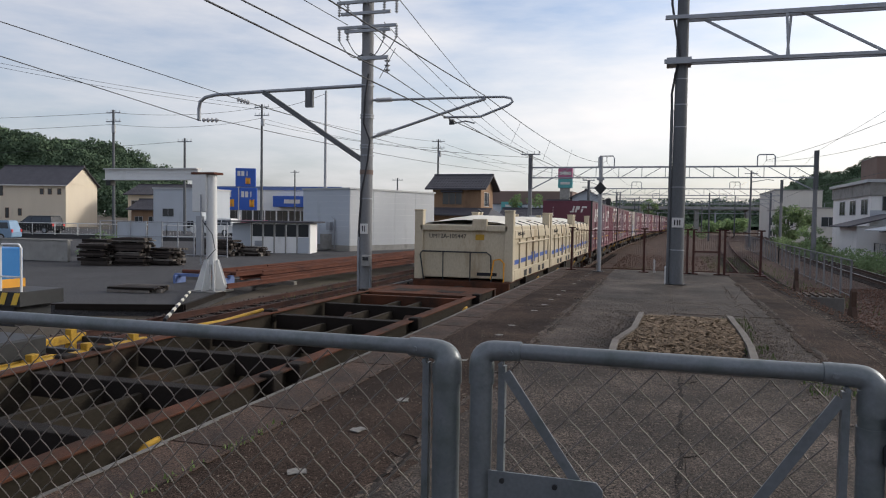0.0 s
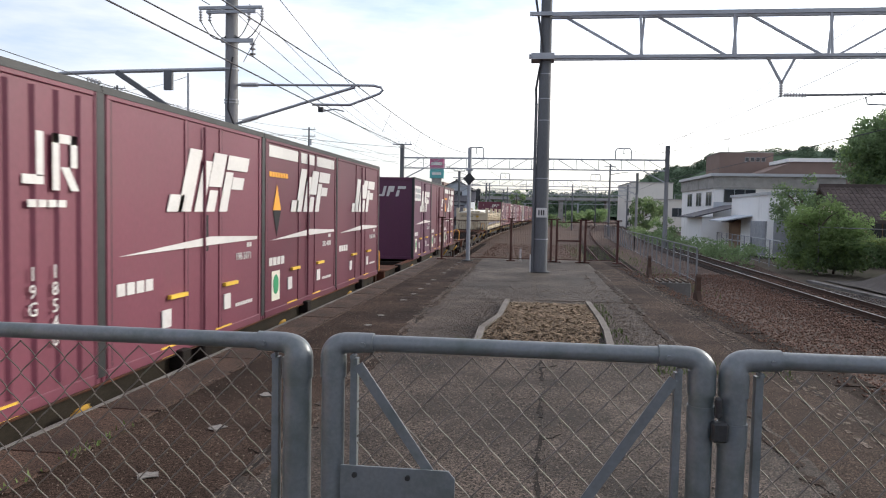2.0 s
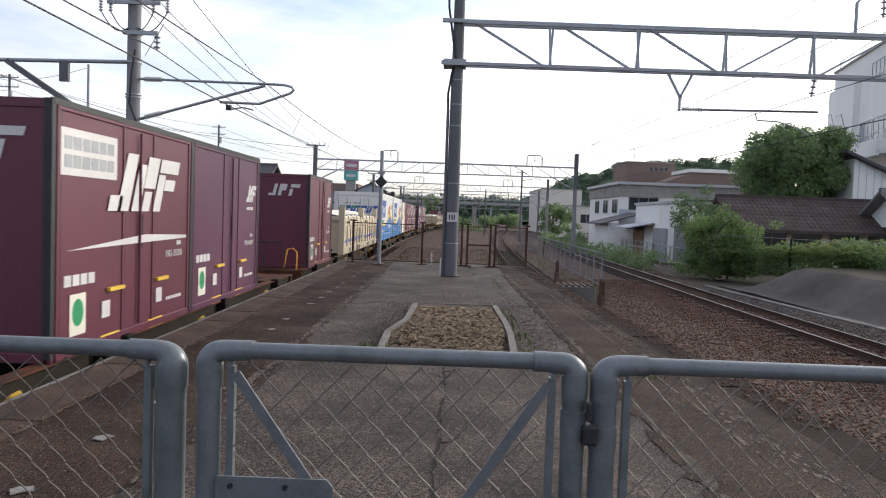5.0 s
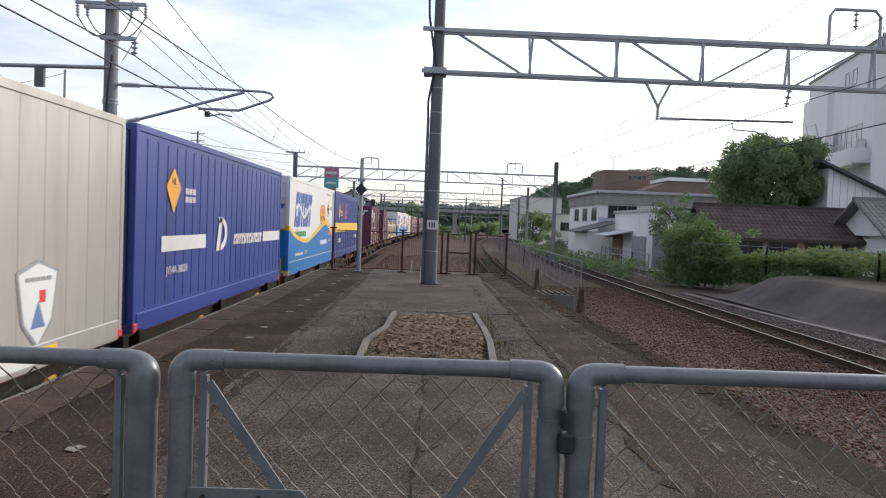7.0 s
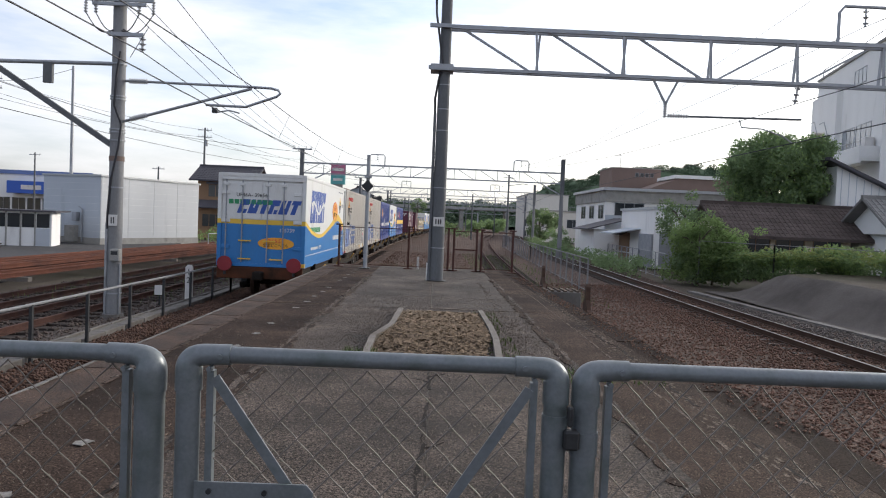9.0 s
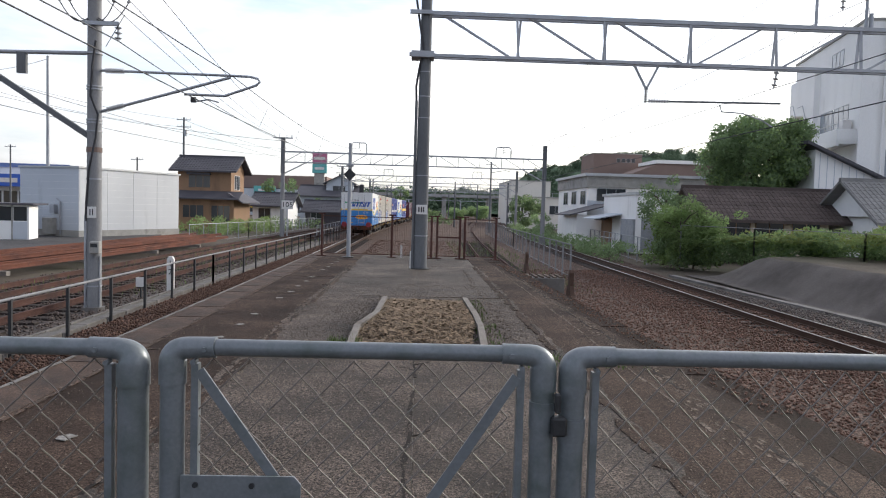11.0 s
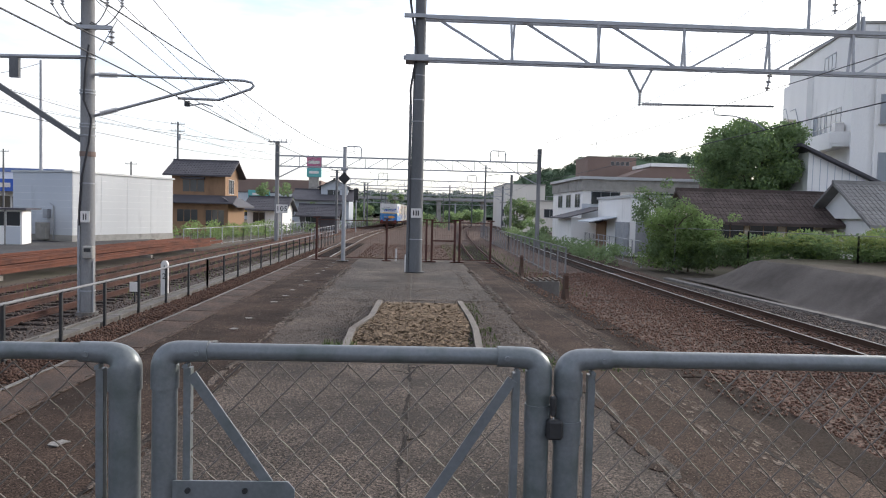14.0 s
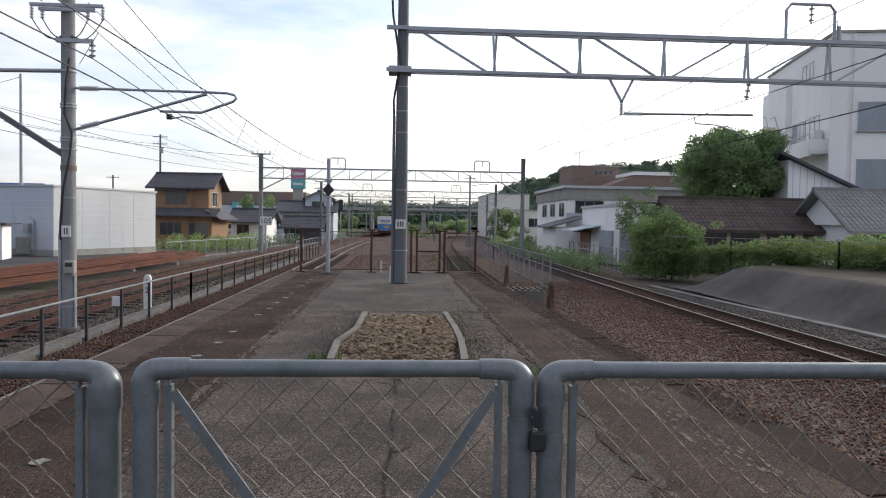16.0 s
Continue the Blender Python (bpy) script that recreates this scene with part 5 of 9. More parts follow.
            for k in range(4):
                slanted(m, -L / 2 + 3.1 + 0.1 * k, 1.62 + 0.17 * k, 0.8 - 0.1 * k, 0.11, 0.06, x + 0.012)
            part("emblem", m, REDM, t, "red wing emblem")
            part("badge", bars_x(L / 2 - 1.6, L / 2 - 0.6, 0.66, 0.9, x + 0.014, 1, 3), LOGOWHITE, t)
            part("small_print", bars_x(-L / 2 + 1.0, -L / 2 + 2.0, 0.6, 0.8, x + 0.014, 2, 5), LOGOWHITE, t)
    part("diamond", Mesh().slab([(d - 0.3, 1.92), (d + 0.3, 1.92), (d, 2.2)], "x", x + 0.008, x + 0.014), ORANGE, t, "orange and black warning diamond")
    part("diamond", Mesh().slab([(d - 0.3, 1.915), (d, 1.55), (d + 0.3, 1.915)], "x", x + 0.008, x + 0.014), BLACKM if kind == "silver" else ORANGE, t)
    part("code_letters", text_mesh("HL", 0.14), BLACKM, t, at=Matrix.Translation((x + 0.015, d, 2.0)) @ ON_X)
    part("small_print", bars_x(d + 0.5, d + 1.0, 1.7, 1.95, x + 0.008, 2, 3), BLACKM if kind == "silver" else LOGOWHITE, t)
    y = -L / 2 + 0.03
    for sx in (-1, 1):
        part("door_leaf", Mesh().box(sx * 0.015, sx * (half - 0.1), y - 0.03, y - 0.002, 0.12, H - 0.12, 0.006), paint, t)
        for hx in (0.35, 0.85):
            part("lock_rod", Mesh().rod((sx * hx, y - 0.05, 0.12), (sx * hx, y - 0.05, H - 0.12), 0.018, 0.018, 8), GALV, t)
    part("corner_casting", Mesh().box(half - 0.1, half + 0.024, -L / 2 - 0.006, -L / 2 + 0.12, 0.0, 0.12, 0.01), REDM, t)
    part("corner_casting", Mesh().box(half - 0.1, half + 0.024, L / 2 - 0.12, L / 2 + 0.006, 0.0, 0.12, 0.01), REDM, t)
    return t


def cream12(label):
    """Cream twelve-foot insulated container with a pink stripe."""
    t = thing("insulated_box", label, "container", group="containers on the train")
    half, L, H = WIDE / 2, 3.66, 2.5
    part("body", Mesh().box(-half, half, -L / 2, L / 2, 0.03, H, 0.02), STAINEDIVORY, t)
    body_frame(t, half, L, H, STAINEDIVORY)
    x = half + 0.003
    part("stripe", Mesh().box(x, x + 0.004, 0.72, 1.24, 0.14, H - 0.12), PINK, t, "pink vertical stripe")
    part("picture_field", Mesh().box(x + 0.003, x + 0.008, 0.60, 1.36, 1.52, 2.22), STAINEDIVORY, t)
    for k, (yy, zz, mm) in enumerate(((0.74, 2.08, ORANGE), (1.02, 2.02, YELLOW), (0.70, 1.82, PALEBLUE), (0.98, 1.80, YELLOW), (1.18, 1.78, LOGOBLUE), (0.9, 1.64, PINK), (1.2, 1.62, GREENM))):
        part("coloured_ball", Mesh().slab(oval(yy, zz, 0.11, 0.12, 16), "x", x + 0.006, x + 0.011), mm, t)
    part("number", text_mesh("19A", 0.24), LOGOWHITE, t, at=Matrix.Translation((x + 0.006, 0.98, 1.22)) @ ON_X)
    block_word(t, PINK, -1.35, 1.66, 1.0, 0.42, 3, 0.08, on_side(x))
    part("diamond", Mesh().slab([(-1.05, 1.22), (-0.8, 0.95), (-0.55, 1.22), (-0.8, 1.52)], "x", x, x + 0.005), BLACKM, t)
    part("small_print", bars_x(-1.3, -0.3, 0.68, 0.78, x, 1, 6), PINK, t)
    for y in (-L / 2 + 0.05, 0.35, L / 2 - 0.05):
        for z in (0.4, 1.2, 2.05):
            part("hinge", Mesh().box(half - 0.02, half + 0.05, y - 0.1, y + 0.02, z, z + 0.13, 0.01), STAINEDIVORY, t)
    latch_set(t, half, H, (0.42, 0.60), STAINEDIVORY)
    fork_pockets(t, half, L, STAINEDIVORY)
    return t


def bulk20(code, label, L=5.75):
    """Low cream bulk container with a tarpaulin lid and tall corner posts."""
    t = thing("bulk_container", label, "container", group="bulk containers on the train")
    half, H = 1.225, 1.36
    part("body", Mesh().box(-half, half, -L / 2 + 0.08, L / 2 - 0.08, 0.05, H, 0.02), CREAM, t)
    for sx in (-1, 1):
        for sy in (-1, 1):
            x, y = sx * (half - 0.07), sy * (L / 2 - 0.10)
            part("corner_post", Mesh().box(x - 0.11, x + 0.11, y - 0.10, y + 0.10, 0, H + 0.36, 0.015), CREAM, t)
            part("post_cap", Mesh().box(x - 0.12, x + 0.12, y - 0.115, y + 0.115, H + 0.34, H + 0.385, 0.01), CREAM, t)
    part("top_rail", Mesh().box(half - 0.02, half + 0.05, -L / 2 + 0.2, L / 2 - 0.2, H - 0.32, H - 0.10, 0.012), CREAM, t)
    part("top_rail", Mesh().box(-half + 0.1, half - 0.1, -L / 2 - 0.0, -L / 2 + 0.09, H - 0.14, H, 0.012), CREAM, t)
    for k in range(5):
        y = -L / 2 + 0.95 + k * (L - 1.9) / 4
        part("rib", Mesh().box(half - 0.01, half + 0.04, y - 0.045, y + 0.045, 0.28, H - 0.32), CREAM, t)
    part("sill", Mesh().box(half - 0.05, half + 0.045, -L / 2 + 0.2, L / 2 - 0.2, 0.02, 0.28, 0.012), CREAM, t)
    for y in (-1.25, -0.55, 0.9, 1.6):
        # openings drawn as black plates, the shade inside them painted on
        part("pocket_hole", Mesh().box(half + 0.044, half + 0.048, y - 0.2, y + 0.2, 0.05, 0.21), BLACKM, t, "fork pocket opening, its shade painted black")
    n = 10
    low = [(-L / 2 + 0.3 + (L - 0.6) * i / n, 0.40 + 0.07 * i / n) for i in range(n + 1)]
    part("blue_stripe", Mesh().strip(low, [(a, b + 0.11) for a, b in low], "x", half + 0.002, half + 0.012), LOGOBLUE, t, "rising blue stripe")
    m = Mesh()
    for k in range(3):
        y = -0.2 + 0.2 * k
        m.slab([(y, 0.36), (y + 0.12, 0.36), (y + 0.22, 0.50), (y + 0.12, 0.64), (y, 0.64), (y + 0.1, 0.50)], "x", half + 0.012, half + 0.018)
    part("arrow_mark", m, LOGOBLUE, t, "blue arrow mark")
    part("tie_bar", Mesh().rod((half + 0.075, -L / 2 + 0.4, H - 0.42), (half + 0.075, L / 2 - 0.4, H - 0.42), 0.022, 0.022, 8), CREAM, t)
    part("number", text_mesh(code, 0.14), BLACKM, t, at=Matrix.Translation((half + 0.052, -L / 2 + 0.95, H - 0.2)) @ ON_X)
    part("number", text_mesh(code, 0.15), BLACKM, t, at=Matrix.Translation((-0.42, -L / 2 + 0.075, H - 0.28)) @ ON_Y)
    part("label_plate", Mesh().box(0.30, 0.52, -L / 2 + 0.07, -L / 2 + 0.082, H - 0.36, H - 0.22), DULLYELLOW, t)
    part("end_panel", Mesh().box(0.24, 0.60, -L / 2 - 0.02, -L / 2 + 0.078, H - 0.12, H + 0.16, 0.006), CREAM, t, "cream lid latch box")
    part("small_print", Mesh().box(0.35, 0.85, -L / 2 + 0.072, -L / 2 + 0.078, 0.12, 0.2), BLACKM, t)
    # lid: a low tarpaulin ridge with creases
    v, nx, ny = [], 8, 14
    for j in range(ny + 1):
        y = -L / 2 + 0.22 + (L - 0.44) * j / ny
        for i in range(nx + 1):
            u = i / nx
            z = H + 0.02 + 0.24 * (1 - abs(2 * u - 1) ** 1.6) * (1 - 0.5 * abs(2 * j / ny - 1) ** 6) + 0.03 * noise.noise((u * 5, y * 2.2, 3))
            v.append((-half + 0.1 + (2 * half - 0.2) * u, y, z))
    f = [(j * (nx + 1) + i, j * (nx + 1) + i + 1, (j + 1) * (nx + 1) + i + 1, (j + 1) * (nx + 1) + i) for j in range(ny) for i in range(nx)]
    lid = Mesh().add(v, f)
    lid.box(-half + 0.1, half - 0.1, -L / 2 + 0.2, L / 2 - 0.2, H - 0.02, H + 0.015)
    part("tarpaulin", lid, IVORY, t, "pale sagging tarpaulin lid")
    for y in (-1.8, -0.6, 0.6, 1.8):
        part("lid_hook", Mesh().tube([(half - 0.3, y, H + 0.12), (half + 0.03, y, H + 0.03), (half + 0.07, y, H - 0.3)], 0.012, 6), DARKSTEEL, t)
    return t


def flat_wagon(label):
    """Container flat wagon: sole bars, cross beams, bogies, end rails."""
    t = thing("flat_wagon", label, "wagon", group="wagons of the goods train")
    L, half = 18.6, 1.22
    top = 0.0
    for sx in (-1, 1):
        x = sx * (half - 0.06)
        part("sole_bar", Mesh().slab([(-L / 2, -0.30), (-L / 2 + 4.2, -0.30), (-L / 2 + 5.4, -0.42), (L / 2 - 5.4, -0.42), (L / 2 - 4.2, -0.30), (L / 2, -0.30), (L / 2, top - 0.02), (-L / 2, top - 0.02)], "x", x - 0.012, x + 0.012), SOLEBAR, t)
        part("top_flange", Mesh().box(x - 0.09, x + 0.09, -L / 2, L / 2, top - 0.02, top, 0.004), DECK, t, "rust-worn top flange")
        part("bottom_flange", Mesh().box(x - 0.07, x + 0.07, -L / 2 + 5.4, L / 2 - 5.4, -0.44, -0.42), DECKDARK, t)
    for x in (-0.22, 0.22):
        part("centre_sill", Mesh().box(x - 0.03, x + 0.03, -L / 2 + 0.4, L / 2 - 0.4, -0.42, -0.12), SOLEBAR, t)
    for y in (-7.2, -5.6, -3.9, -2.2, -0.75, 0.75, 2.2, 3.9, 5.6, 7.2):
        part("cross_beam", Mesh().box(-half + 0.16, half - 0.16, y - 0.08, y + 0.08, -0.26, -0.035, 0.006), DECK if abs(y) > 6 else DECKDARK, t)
    for s in (-1, 1):
        a, b = sorted((s * (L / 2), s * (L / 2 - 1.75)))
        part("end_deck", Mesh().box(-half + 0.16, half - 0.16, a, b, -0.06, -0.012, 0.004), DECK, t, "rusty end deck plate")
        part("deck_slot", Mesh().box(-0.75, -0.15, s * (L / 2 - 1.1) - 0.22, s * (L / 2 - 1.1) + 0.22, -0.02, -0.0085), DECKDARK, t)
        part("deck_slot", Mesh().box(0.25, 0.80, s * (L / 2 - 1.1) - 0.22, s * (L / 2 - 1.1) + 0.22, -0.02, -0.0085), DECKDARK, t)
        part("end_sill", Mesh().box(-half, half, s * L / 2 - 0.06, s * L / 2 + 0.06, -0.34, -0.012, 0.01), DECK, t)
        part("coupler", Mesh().box(-0.13, 0.13, s * (L / 2 + 0.05), s * (L / 2 + 0.42), -0.36, -0.12, 0.03), DECKDARK, t)
        # end hand rail
        y = s * (L / 2 - 0.12)
        if s < 0:
            rail = Mesh().tube([(-1.0, y, -0.01), (-1.1, y, 0.62), (-1.05, y, 0.70), (0.62, y, 0.70), (0.72, y, 0.62), (0.74, y, -0.01)], 0.018, 8)
            part("hand_rail", rail, DARKSTEEL, t, "thin dark hand rail")
            for x in (-0.5, 0.2):
                part("rail_post", Mesh().rod((x, y, -0.01), (x, y, 0.70), 0.015, 0.015, 8), DARKSTEEL, t)
            part("grab_iron", Mesh().tube([(1.05, y - 0.02, -0.02), (1.05, y, 0.45), (0.95, y, 0.55), (0.80, y, 0.52), (0.72, y, 0.05)], 0.018, 8), ORANGE, t, "ochre grab iron")
        for sx in (-1, 1):
            part("step_bracket", Mesh().tube([(sx * (half + 0.03), s * (L / 2 - 0.5), -0.12), (sx * (half + 0.06), s * (L / 2 - 0.5), -0.45), (sx * (half + 0.06), s * (L / 2 - 0.95), -0.45), (sx * (half + 0.03), s * (L / 2 - 0.95), -0.12)], 0.014, 6), DARKSTEEL, t)
    for y in (-7.6, -3.9, -0.25, 0.25, 3.9, 7.6):
        for sx in (-1, 1):
            part("twist_lock", Mesh().box(sx * (half + 0.0) - 0.06, sx * (half + 0.0) + 0.10, y - 0.09, y + 0.09, -0.16, 0.035, 0.012), DECKDARK, t)
    for y in (-5.9, -2.05, 2.6, 6.4):
        part("rope_hook", Mesh().tube([(half + 0.0, y - 0.17, -0.30), (half + 0.08, y - 0.15, -0.20), (half + 0.12, y - 0.06, -0.11), (half + 0.12, y + 0.06, -0.10), (half + 0.08, y + 0.15, -0.16), (half + 0.0, y + 0.18, -0.22)], 0.024, 8), DULLYELLOW, t, "yellow tie hook")
    for s in (-1, 1):
        y = s * 6.55
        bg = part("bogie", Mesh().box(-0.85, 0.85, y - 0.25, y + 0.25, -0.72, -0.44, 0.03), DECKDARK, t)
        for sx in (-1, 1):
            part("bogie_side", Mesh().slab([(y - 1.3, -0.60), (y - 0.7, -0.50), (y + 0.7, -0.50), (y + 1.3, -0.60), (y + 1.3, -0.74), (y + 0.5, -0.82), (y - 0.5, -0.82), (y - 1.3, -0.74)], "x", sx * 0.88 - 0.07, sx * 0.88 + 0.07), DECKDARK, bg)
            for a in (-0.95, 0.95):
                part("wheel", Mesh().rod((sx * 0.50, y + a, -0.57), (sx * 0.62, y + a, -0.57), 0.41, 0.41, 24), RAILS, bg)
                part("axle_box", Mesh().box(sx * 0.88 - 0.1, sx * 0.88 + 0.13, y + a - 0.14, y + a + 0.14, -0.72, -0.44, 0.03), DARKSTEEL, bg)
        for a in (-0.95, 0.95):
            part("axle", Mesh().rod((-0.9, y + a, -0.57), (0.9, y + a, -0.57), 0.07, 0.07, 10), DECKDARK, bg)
    for y, w in ((-1.2, 1.0), (1.6, 0.7)):
        part("brake_reservoir", Mesh().rod((half - 0.35, y - w / 2, -0.62), (half - 0.35, y + w / 2, -0.62), 0.17, 0.17, 14), DARKSTEEL, t)
    return t


DECK_Z = -0.1
TRAIN = []          # (object, place along the train, length, height of its base)


def load(ob, s0, length, z=DECK_Z):
    TRAIN.append((ob, s0 + length / 2, length, z))
    return ob


WAGONS = [0.0, 19.25, 38.65, 58.4, 78.3, 98.75, 117.95, 137.55, 157.1, 177.2, 196.8, 216.4, 236.0, 255.6, 275.2, 294.8, 314.4, 334.0]
first = flat_wagon("rust-worn flat wagon of the goods train")
load(first, WAGONS[0], 18.6)
for w in WAGONS[1:]:
    load(copy_thing(first, Matrix()), w, 18.6)
for x in (-0.98, 0.98):
    lamp = thing("tail_disc", "round red tail disc on the last wagon", "tail marker")
    part("disc", Mesh().rod((x, -0.03, 0.08), (x, 0.0, 0.08), 0.21, 0.21, 28), REDDISC, lamp)
    part("bracket", Mesh().box(x - 0.03, x + 0.03, -0.005, 0.3, -0.24, 0.05), DARKSTEEL, lamp)
    load(lamp, -0.12, 0.0)

c1 = load(reefer31("135739", "UF46A-39656", "white and sky blue insulated container with yellow wave"), 0.02, 8.95)
load(wing31("silver", "U53A-30066", "silver aluminium dry container with pale blue swoosh"), 9.32, 8.95)
load(wing31("silver", "U53A-30033", "silver aluminium dry container with pale blue swoosh and shield"), 19.35, 8.95)
load(wing31("navy", "JV54A-38026", "dark blue dry container with white bands"), 28.65, 8.95)
load(reefer31("135629", "UF46A-39576", "white and sky blue insulated container with yellow wave"), 38.75, 8.95)
load(wing31("yellow", "", "dark blue dry container with a broad yellow band"), 48.15, 8.95)
load(box12("19D-39204", PURPLE, "maroon twelve-foot freight container", 0), 66.4, 3.66)
load(box12("19D-41877", PURPLE_B, "violet-maroon twelve-foot freight container", 1), 70.1, 3.66)
load(box12("19D-52109", PURPLE, "maroon twelve-foot freight container with white block marks", 1), 79.0, 3.66)
load(bulk20("UM12A-105821", "low cream bulk container under a tarpaulin"), 85.4, 5.75)
load(bulk20("UM12A-105719", "low cream bulk container with blue stripe"), 91.25, 5.75)
load(reefer31("135707", "UF46A-39624", "white and sky blue insulated container with yellow wave"), 98.95, 8.95)
load(reefer31("135712", "UF46A-39601", "white and sky blue insulated container with yellow wave"), 108.2, 8.95)
load(cream12("cream insulated container with a pink stripe"), 118.15, 3.66)
load(box12("19G-18540", PURPLE_C, "faded red ribbed freight container", 2), 121.95, 3.66)
load(box12("19B-5071", PURPLE_C, "faded maroon freight container with white block mark", 0), 125.65, 3.66)
load(box12("20D-4090", PURPLE, "maroon freight container with warning notice", 0), 129.35, 3.66)
load(box12("V19B-1004", PURPLE, "maroon ventilated freight container", 0), 133.0, 3.66)
load(box12("19D-40911", PURPLE_B, "violet-maroon freight container with white block marks", 0), 141.75, 3.66)
load(box12("19D-48815", PURPLE, "maroon freight container with small white mark", 1), 145.45, 3.66)
load(box12("20D-185", PURPLE, "maroon freight container with orange warning diamond", 0), 149.15, 3.66)
um = load(bulk20("UM12A-105447", "low cream bulk container under a sagging tarpaulin"), 177.35, 5.75)
for s in (183.35, 189.4):
    load(copy_thing(um, Matrix()), s, 5.75)
src = [o for o, *_ in TRAIN if o.name.startswith("freight_container")]
far = [src[6], src[1], src[4], src[3], src[5]]
k = 0
for w in WAGONS[10:]:
    for j in range(5):
        if (w, j) in ((WAGONS[12], 0), (WAGONS[14], 3)):
            k += 1
            continue
        load(copy_thing(far[k % 5], Matrix()), w + 0.05 + 3.72 * j, 3.66)
        k += 1
load(copy_thing([o for o, *_ in TRAIN if o.name.startswith("dry_container")][0], Matrix()), WAGONS[12] + 0.3, 3.4)
TRAIN[-1][0].scale = (0.98, 0.38, 0.94)


def rear(t):
    """Where the train's end stands on the line: steady at first, then braking."""
    if t <= 9:
        return 20.6 + 20.1 * (t - 9)
    d = t - 9
    return 20.6 + 20.1 * d - 0.42 * d ** 2 - 0.024 * d ** 3


def on_line(s, length, z, t):
    y, h = rear(t) + s, max(0.3, length * 0.35)
    xa, xb = line_x(y - h), line_x(y + h)
    return pose((xa + xb) / 2, y, z, 0, 0, -math.degrees(math.atan2(xb - xa, 2 * h)))


def motions():
    for ob, s, length, z in TRAIN:
        walk(ob, [(0.5 * k, on_line(s, length, z, 0.5 * k)) for k in range(33)])

# ---- masts, gantries, wires, line-side fences ----
def discs(m, a, b, n, r):
    """A string of insulator sheds between two points."""
    a, b = Vector(a), Vector(b)
    for k in range(n):
        c = a.lerp(b, (k + 0.5) / n)
        d = (b - a).normalized() * 0.012
        m.rod(c - d, c + d, r, r * 0.75, 10)
    m.rod(a, b, r * 0.35, r * 0.35, 6)
    return m


def signal_pole():
    """Concrete mast with cross arms, a bracket for the siding and a cantilever over the goods line."""
    X, Y = -7.92, 17.8
    t = thing("catenary_mast", "grey concrete catenary mast with cross arms and cantilever", "catenary mast", pose(X, Y, -1.3))
    o = lambda x, z, y=0.0: (x - X, y, z + 1.3)
    part("shaft", Mesh().rod((0, 0, 0), (0, 0, 10.6), 0.178, 0.145, 24), POLEC, t, smooth=True)
    part("footing", Mesh().rod((0, 0, 0.0), (0, 0, 0.10), 0.27, 0.25, 20), DRAINM, t)
    for z in (0.6, 3.2, 4.35, 4.55, 4.62, 5.35, 5.42, 6.2, 6.9):
        part("steel_band", Mesh().rod((0, 0, z), (0, 0, z + 0.035), 0.186, 0.186, 24), GALV, t)
    part("red_band", Mesh().rod((0, 0, 3.86), (0, 0, 3.98), 0.180, 0.180, 24), BRICKFAR, t, "worn red band")
    for z, x0, x1 in ((7.08, -8.72, -6.95), (6.78, -8.6, -7.2), (6.42, -8.70, -7.02), (6.32, -8.5, -7.2)):
        part("cross_arm", Mesh().beam(o(x0, z, -0.2), o(x1, z, -0.2), 0.075, 0.075), GALV, t)
    for x in (-8.66, -8.42, -7.38, -7.04):
        part("insulator", discs(Mesh(), o(x, 7.06, -0.2), o(x, 6.72, -0.2), 5, 0.05), PORCELAIN, t)
        part("insulator", discs(Mesh(), o(x, 6.42, -0.2), o(x, 6.08, -0.2), 5, 0.05), PORCELAIN, t)
    for a, b, d in ((-8.66, -8.0, 0.5), (-8.42, -7.9, 0.42), (-7.38, -7.9, 0.42), (-7.04, -7.8, 0.5)):
        pts = [Vector(o(a, 6.1, -0.2)).lerp(Vector(o(b, 5.75, -0.1)), k / 8) + Vector((0, 0, -d * math.sin(math.pi * k / 8) * 0.5)) for k in range(9)]
        part("jumper", Mesh().tube(pts, 0.013, 6), WIREBLACK, t)
    part("feeder_arm", Mesh().beam(o(-8.1, 5.6, -0.2), o(-7.25, 5.6, -0.2), 0.09, 0.09), GALV, t)
    part("insulator", discs(Mesh(), o(-7.28, 5.56, -0.2), o(-7.28, 5.2, -0.2), 3, 0.085), PORCELAIN, t)
    # bracket to the sidings
    arm = [o(-8.0, 4.93), o(-11.08, 4.88), o(-12.6, 4.84), o(-12.95, 4.78), o(-13.12, 4.66), o(-13.16, 4.45), o(-13.16, 4.12)]
    part("siding_arm", Mesh().tube(arm, 0.05, 10), GALV, t, smooth=True)
    part("strut", Mesh().beam(o(-11.05, 4.86), o(-8.02, 2.93), 0.11, 0.13), POLED, t)
    part("weight_frame", Mesh().box(*[c for p in ((-9.74 - X, -9.52 - X),) for c in p], -0.05, 0.05, 4.40 + 1.3, 4.90 + 1.3).box(-9.69 - X, -9.57 - X, -0.055, 0.055, 4.46 + 1.3, 4.86 + 1.3), POLED, t)
    part("insulator", discs(Mesh(), o(-11.9, 4.70), o(-11.5, 4.58), 4, 0.07), PORCELAIN, t)
    part("insulator", discs(Mesh(), o(-13.05, 4.14), o(-12.5, 4.12), 4, 0.07), PORCELAIN, t)
    # cantilever over the line
    part("top_tube", Mesh().tube([o(-7.75, 4.53), o(-4.6, 4.51), o(-4.2, 4.50), o(-4.02, 4.46), o(-3.97, 4.38), o(-4.06, 4.30), o(-4.81, 4.02), o(-5.78, 4.03)], 0.032, 10), GALV, t, smooth=True)
    part("stay_tube", Mesh().tube([o(-7.75, 3.55), o(-4.67, 4.47)], 0.036, 10), GALV, t, smooth=True)
